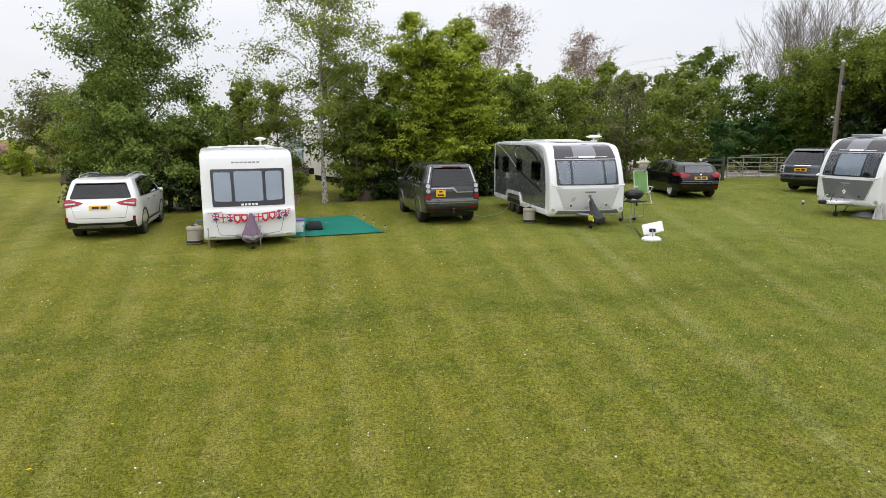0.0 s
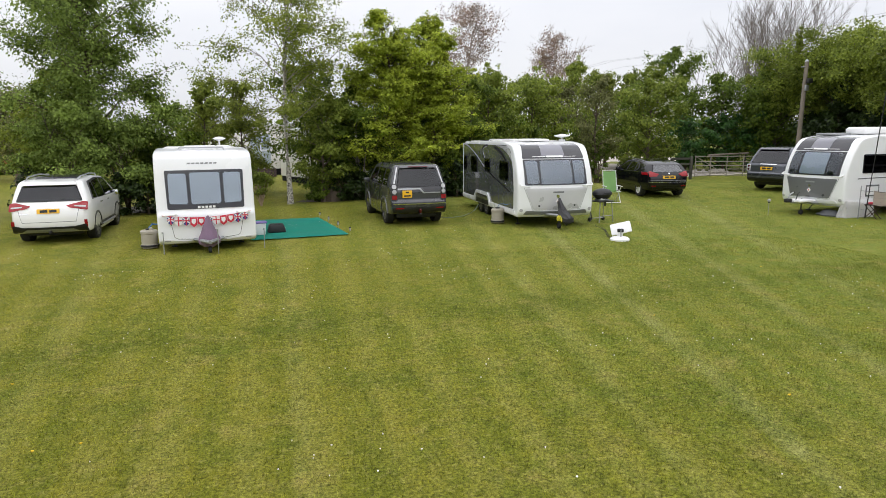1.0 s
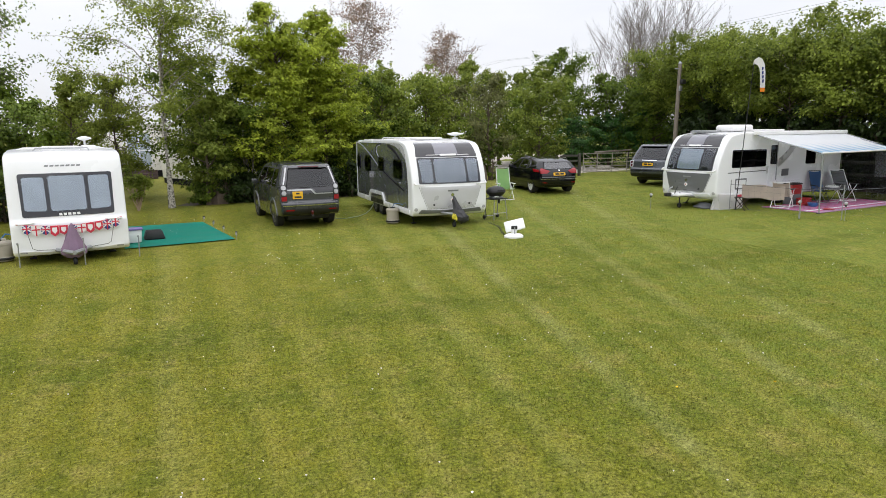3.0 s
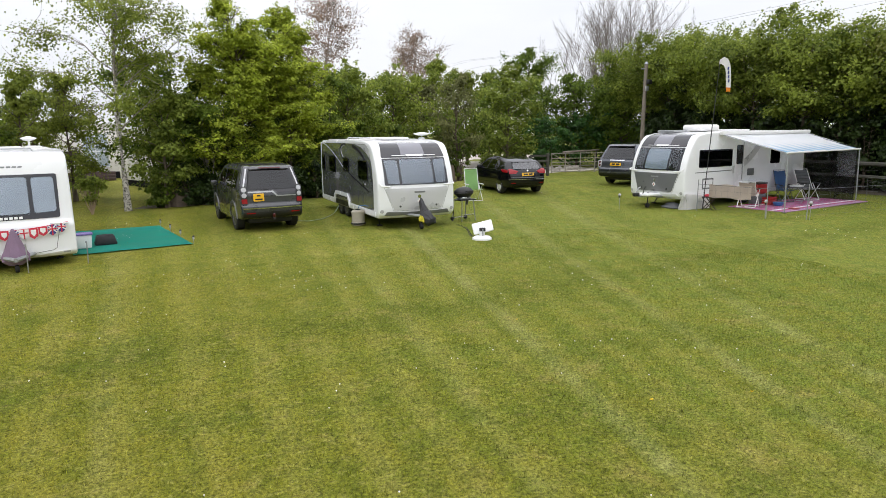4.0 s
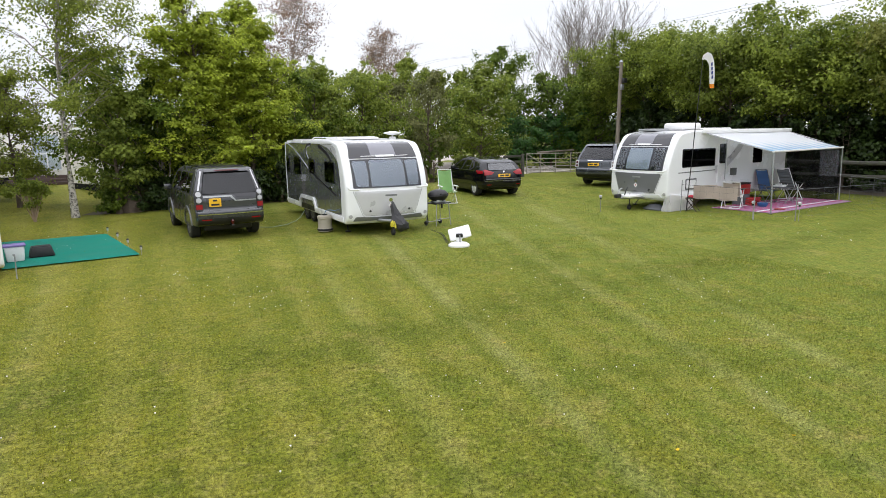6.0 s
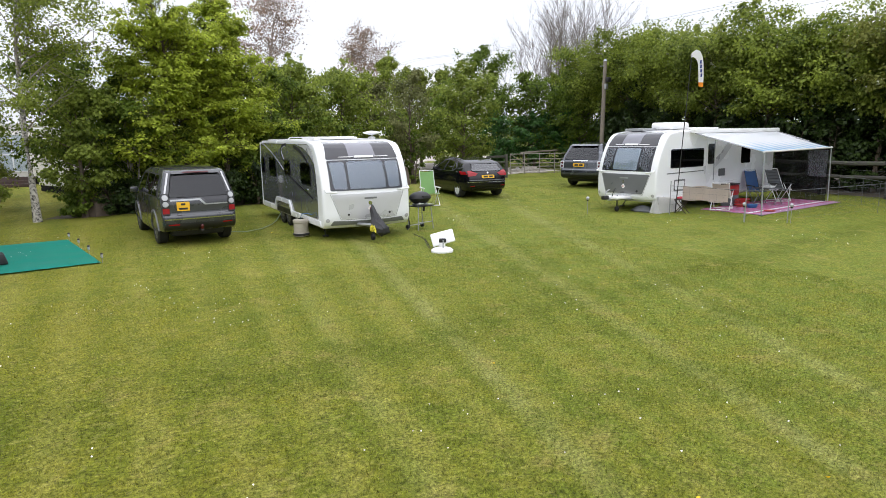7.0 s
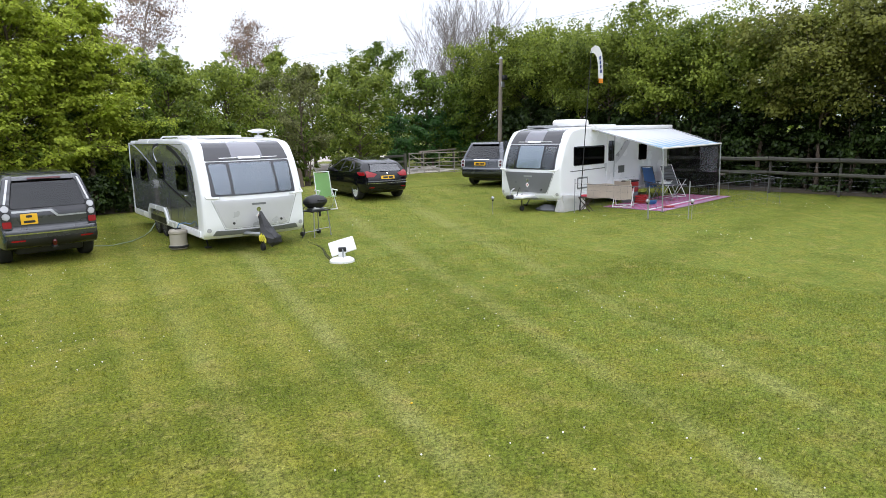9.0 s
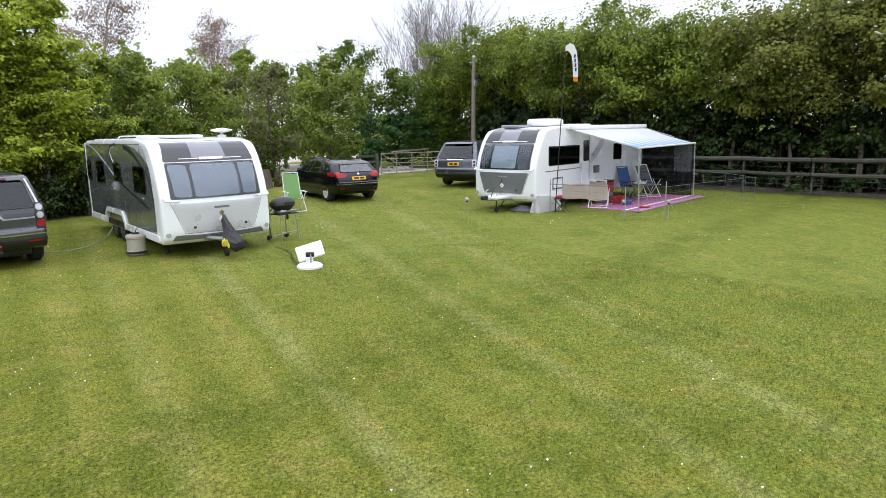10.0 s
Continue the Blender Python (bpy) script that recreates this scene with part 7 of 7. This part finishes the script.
def cloth_panel(name, pts, mm, parent, label=""):
    b = bmesh.new()
    n = 8
    g = [[b.verts.new(Vector(pts[0]).lerp(Vector(pts[1]), i / n).lerp(Vector(pts[3]).lerp(Vector(pts[2]), i / n), j / n) + Vector((0.012 * math.sin(i * 2.1 + j), 0.02 * math.sin(i * 1.9 + j * 0.7), 0))) for i in range(n + 1)] for j in range(n + 1)]
    for r0, r1 in zip(g, g[1:]):
        for i in range(n):
            b.faces.new((r0[i], r0[i + 1], r1[i + 1], r1[i]))
    bmesh.ops.solidify(b, geom=b.faces[:], thickness=0.004)
    return part(name, b, mm, parent, label, smooth=60)


ys = A1 - 0.06
XE = OUT(ys)
ap = thing("awning_side_panel", "dark mesh side wall hung from the awning", "awning panel", M3)
cloth_panel("mesh_wall", [(1.30, ys, 0.03), (XE - 0.02, ys, 0.03), (XE - 0.04, ys, 1.98), (1.30, ys, 2.44)], MESHD, ap)
cloth_panel("clear_window", [(2.5, ys - 0.03, 0.9), (XE - 0.06, ys - 0.03, 0.9), (XE - 0.06, ys - 0.03, 1.9), (2.5, ys - 0.03, 2.05)], MESHL, ap, "pale clear window")
rug = thing("awning_rug", "striped magenta and mauve woven awning rug", "rug", M3)
part("rug_base", box(1.55, 1.95, 0.01, 3.62, 7.25, 0.03, 0.004), MAUVE, rug)
R = random.Random(3)
x = 1.6
while x < 3.55:
    w_ = R.uniform(0.05, 0.15)
    if x + w_ < 3.6:
        part("rug_stripe", box(x, 1.97, 0.028, x + w_ * 0.7, 7.23, 0.034, 0), PINK if R.random() < 0.86 else CLOTHWHITE, rug, smooth=0)
    x += w_ + R.uniform(0.03, 0.09)


def at3(lx, ly, rz=0.0, z=0.034):
    return M3 @ pose(lx, ly, z, rz=rz)


folding_chair(at3(2.05, 6.1, 62), "grey padded reclining camping chair with white legs", GREYF, WHITEP, 1.10, 0.42, "chairs under the awning")
recl = bpy.data.objects["camping_chair.001"]
for i in range(6):
    u = 0.08 + 0.15 * i
    part("pad", box(-0.235, 0.185 + 0.42 * u, 0.43 + 0.67 * u, 0.235, 0.23 + 0.42 * u, 0.515 + 0.67 * u, 0.02), GREYF, recl)
folding_chair(at3(1.80, 4.95, 58) @ Matrix.Diagonal((0.82, 0.95, 0.95, 1)), "blue and grey folding chair by the caravan", BLUEF, GREYF, 1.16, 0.36, "chairs under the awning")
folding_chair(at3(2.05, 2.35, 200), "low white framed folding chair behind a towel", FAWN, WHITEP, 0.86, 0.18, "chairs under the awning")
tb = thing("camping_table", "folding grey camping table with a white tray", "table", at3(2.2, 5.0))
part("tabletop", box(-0.4, -0.3, 0.52, 0.4, 0.3, 0.55, 0.01), GREYF, tb)
for x in (-0.36, 0.36):
    part("leg", rod((x, -0.27, 0), (x, 0.27, 0.52), 0.013), STEEL, tb)
    part("leg", rod((x, 0.27, 0), (x, -0.27, 0.52), 0.013), STEEL, tb)
solo("tray", box(-0.2, -0.12, 0.552, 0.15, 0.15, 0.62, 0.02), WHITEP, "white plastic tray on a camping table", "tray", at3(2.2, 5.0))
cb = thing("cool_box", "dark red soft cool box with a black lid", "cool box", at3(1.62, 3.55, 0))
part("box_body", box(-0.17, -0.3, 0.35, 0.17, 0.3, 0.70, 0.04), REDP, cb)
part("lid", box(-0.18, -0.31, 0.70, 0.18, 0.31, 0.76, 0.03), BLACK, cb)
part("stand", box(-0.16, -0.28, 0.0, 0.16, 0.28, 0.348, 0.01), GREYF, cb)
cr = thing("crate", "bright red slatted plastic crate", "crate", at3(2.05, 3.6, 10))
part("crate_base", box(-0.16, -0.24, 0, 0.16, 0.24, 0.02, 0.005), REDP, cr)
for z in (0.06, 0.14, 0.22):
    for q in ((-0.17, -0.25, -0.15, 0.25), (0.15, -0.25, 0.17, 0.25), (-0.15, -0.25, 0.15, -0.23), (-0.15, 0.23, 0.15, 0.25)):
        part("crate_slat", box(q[0], q[1], z - 0.02, q[2], q[3], z + 0.03, 0.004), REDP, cr)
solo("bowl", lathe([(0.12, 0.0), (0.16, 0.05), (0.18, 0.12), (0.16, 0.12), (0.10, 0.03)], 18), BLUEP, "blue plastic bowl on the rug", "bowl", at3(2.5, 3.4))
solo("tray", lathe([(0.16, 0.0), (0.18, 0.03), (0.16, 0.03), (0.14, 0.012)], 18), REDP, "shallow red plastic dish on the rug", "dish", at3(3.35, 2.9))
stl = thing("folding_stool", "folding stool with crossed wooden legs and red cloth", "stool", pose(18.35, 16.62, 0, rz=-70))
for s in (-1, 1):
    part("leg", rod((-0.18, s * 0.15, 0), (0.18, s * 0.15, 0.42), 0.014), BRICK, stl)
    part("leg", rod((0.18, s * 0.15, 0), (-0.18, s * 0.15, 0.42), 0.014), BRICK, stl)
part("stool_seat", box(-0.2, -0.17, 0.42, 0.2, 0.17, 0.45, 0.01), BRICK, stl)
part("cushion", box(-0.14, -0.14, 0.45, 0.14, 0.12, 0.52, 0.04), CLOTHRED, stl, "folded red cloth")
sk = thing("draught_skirt", "white draught skirt hung round a caravan corner", "skirt", M3)
cloth_panel("skirt_side", [(1.27, 0.05, 0.0), (1.34, 1.25, 0.0), (1.26, 1.25, 0.42), (1.25, 0.10, 0.55)], CLOTHWHITE, sk)
cloth_panel("skirt_front", [(1.28, 0.06, 0.0), (1.0, -0.02, 0.0), (1.05, 0.05, 0.42), (1.24, 0.08, 0.55)], CLOTHWHITE, sk)
solo("rumpled_cover", lathe([(0.34, 0.0), (0.36, 0.05), (0.25, 0.12), (0.16, 0.22), (0.05, 0.25)], 11), GREYF, "crumpled grey cover lying under the caravan front", "cover", M3 @ pose(0.55, 0.25, 0) @ Matrix.Diagonal((1.3, 0.8, 0.8, 1)))

# light pen round the rug
net = thing("pen_fence", "fine wire pen fence on thin grey stakes", "fence")
NP = [(17.78, 16.62), (18.02, 14.2), (18.80, 13.42), (22.85, 13.0), (23.15, 12.75), (24.75, 14.4), (25.0, 15.3)]
for i, (x, y) in enumerate(NP):
    part("stake", rod((x, y, -0.05), (x + 0.01, y, 1.05 if i in (0, 2) else 0.92), 0.014 if i < 3 else 0.006), STEEL if i < 3 else GREYF, net)
for a, b in zip(NP, NP[1:]):
    bm = bmesh.new()
    for z in (0.12, 0.32, 0.52, 0.72, 0.90):
        rod((*a, z), (*b, z), 0.0016 if z < 0.9 else 0.006, n=4, bm=bm)
    L = (Vector(b) - Vector(a)).length
    k = int(L / 0.22)
    for j in range(1, k):
        p = Vector(a).lerp(Vector(b), j / k)
        rod((p.x, p.y, 0.1), (p.x, p.y, 0.9), 0.0012, n=3, bm=bm)
    tagged(part("wire_net", bm, GREYF, net, smooth=0), kind="stuff")
bm = bmesh.new()
n = 12
g = [[bm.verts.new((17.83 + 0.17 * i / n + 0.02 * math.sin(i * 1.3), 16.2 - 1.45 * i / n, 0.93 - 0.43 * j / 6 - 0.02 * math.sin(i * 0.9))) for i in range(n + 1)] for j in range(7)]
for r0, r1 in zip(g, g[1:]):
    for i in range(n):
        bm.faces.new((r0[i], r0[i + 1], r1[i + 1], r1[i]))
bmesh.ops.solidify(bm, geom=bm.faces[:], thickness=0.015)
solo("towel", bm, FAWN, "fawn towel hung over the pen fence", "towel", smooth=60)
lamp = None
for x, y, h in ((15.85, 18.25, 0.55), (18.05, 14.25, 0.56), (18.80, 13.32, 0.56)):
    if lamp is None:
        lamp = thing("ball_light", "clear ball garden light on a thin spike", "garden light", pose(x, y, 0), "ball lights on the lawn")
        part("spike", rod((0, 0, -0.02), (0, 0, h - 0.08), 0.008), STEEL, lamp)
        bm = bmesh.new(); bmesh.ops.create_uvsphere(bm, u_segments=16, v_segments=10, radius=0.055, matrix=Matrix.Translation((0, 0, h - 0.04)))
        part("globe", bm, CLEAR, lamp, "round clear globe")
        part("collar", lathe([(0.03, h - 0.13), (0.035, h - 0.09), (0.02, h - 0.085)], 10), BLACK, lamp)
    else:
        copy_thing(lamp, pose(x, y, 0))
fp = thing("flag_pole", "thin black flagpole with a white feather flag", "flag", pose(18.12, 16.68, 0, rx=2.0, ry=2.2))
part("pole", tube([(0, 0, -0.05), (0, 0, 2.5), (0.01, 0, 4.85)], [0.022, 0.017, 0.010]), BLACK, fp)
bm = bmesh.new()
ax = [(0.0, 4.93), (0.12, 5.02), (0.24, 4.97), (0.33, 4.80), (0.38, 4.55), (0.41, 4.25), (0.42, 4.06)]
iw = [(-0.02, 4.78), (0.06, 4.80), (0.13, 4.76), (0.19, 4.66), (0.225, 4.5), (0.26, 4.22), (0.28, 4.06)]
ox, oy = 0.74, -0.67
va = [[bm.verts.new((p[0] * ox, p[0] * oy, p[1])) for p in row] for row in (ax, iw)]
for i in range(len(ax) - 1):
    bm.faces.new((va[0][i], va[0][i + 1], va[1][i + 1], va[1][i]))
bmesh.ops.solidify(bm, geom=bm.faces[:], thickness=0.008)
fg = part("feather_flag", bm, CLOTHWHITE, fp, "white feather flag", smooth=60)
bm = bmesh.new()
f = [bm.verts.new((p[0] * ox, p[0] * oy - 0.0, p[1])) for p in ((0.42, 4.06), (0.425, 3.93), (0.295, 3.93), (0.28, 4.06))]
bmesh.ops.solidify(bm, geom=[bm.faces.new(f)], thickness=0.008)
part("flag_tip", bm, AMBER, fg, "orange flag tip")
for i in range(4):
    z = 4.66 - 0.13 * i
    c = 0.285 + 0.018 * i
    b = box(-0.022, -0.007, z - 0.05, 0.022, 0.007, z + 0.05)
    b.transform(Matrix.Translation((c * ox - 0.004, c * oy - 0.004, 0)) @ Matrix.Rotation(radians(-42), 4, "Z"))
    part("letter_bar", b, CLOTHBLUE, fg, smooth=0)


# ---- grass blades, daisies and dandelions ----
def blades(name, label, n, x0, x1, y0, y1, h, w, material, seed, dens=None):
    rng = np.random.default_rng(seed)
    P = np.stack([rng.uniform(x0, x1, n), rng.uniform(y0, y1, n)], 1)
    if dens:
        P = P[rng.uniform(0, 1, n) < dens(P)]
    n = len(P)
    a = rng.uniform(0, 2 * np.pi, n)
    hh = h * rng.uniform(0.5, 1.4, n)
    ln = rng.normal(size=(n, 2)) * 0.55 * hh[:, None]
    V = np.zeros((n, 3, 3))
    s = np.stack([np.cos(a), np.sin(a)], 1) * (w * rng.uniform(0.7, 1.3, n))[:, None]
    V[:, 0, :2], V[:, 1, :2], V[:, 2, :2] = P - s, P + s, P + ln
    V[:, :2, 2] = -0.012
    V[:, 2, 2] = hh
    V[:, :, 2] += np.array([ground_z(x, y) for x, y in P])[:, None]
    me = bpy.data.meshes.new(name)
    me.vertices.add(n * 3); me.loops.add(n * 3); me.polygons.add(n)
    me.vertices.foreach_set("co", V.reshape(-1).astype(np.float32))
    me.loops.foreach_set("vertex_index", np.arange(n * 3, dtype=np.int32))
    me.polygons.foreach_set("loop_start", np.arange(0, n * 3, 3, dtype=np.int32))
    me.materials.append(material)
    me.update(calc_edges=True)
    return tagged(new(name, me), label, "grass", kind="stuff")


blades("grass_blades", "short mown grass blades of the lawn", 400000, -7, 13, 2.8, 15, 0.028, 0.0042, GRASSB, 1, dens=lambda P: np.clip(1.25 - (P[:, 1] - 3) / 13, 0.15, 1))
blades("grass_blades", "short mown grass blades of the lawn", 65000, -12, 26, 13, 26, 0.030, 0.007, GRASSB, 2)


def flowers(name, label, n, r, h, material, seed, clumps, known=()):
    rng = random.Random(seed)
    bm = bmesh.new()
    spots = list(known) + [(rng.uniform(-7, 24), rng.uniform(4, 23)) for _ in range(clumps)]
    for _ in range(n):
        cx, cy = rng.choice(spots)
        x, y = cx + rng.gauss(0, 0.5), cy + rng.gauss(0, 0.35)
        rr = r * rng.uniform(0.7, 1.3)
        m4 = Matrix.Translation((x, y, ground_z(x, y) + h)) @ Euler((rng.uniform(-0.4, 0.4), rng.uniform(-0.4, 0.4), 0)).to_matrix().to_4x4()
        bmesh.ops.create_cone(bm, cap_ends=True, segments=6, radius1=rr * 0.4, radius2=rr, depth=0.012, matrix=m4)
    return solo(name, bm, material, label, "flowers", kind="stuff", smooth=0)


flowers("daisies", "scattered white daisies in the lawn", 420, 0.008, 0.035, CLOTHWHITE, 4, 70, ((3.3, 13.5), (3.7, 12.5), (3.7, 12.6), (5.9, 10.1), (3.6, 12.6), (0.85, 9.0), (-1.0, 8.9), (4.0, 7.8), (3.4, 13.4), (9.0, 9.0)))
flowers("dandelions", "scattered yellow dandelions in the lawn", 16, 0.018, 0.045, mat("dandelion_yellow", (0.75, 0.48, 0.01), 0.8), 7, 8, ((6.5, 8.8), (5.2, 8.5), (5.9, 5.4), (-2.1, 6.8), (-1.55, 6.75), (6.2, 5.65)))
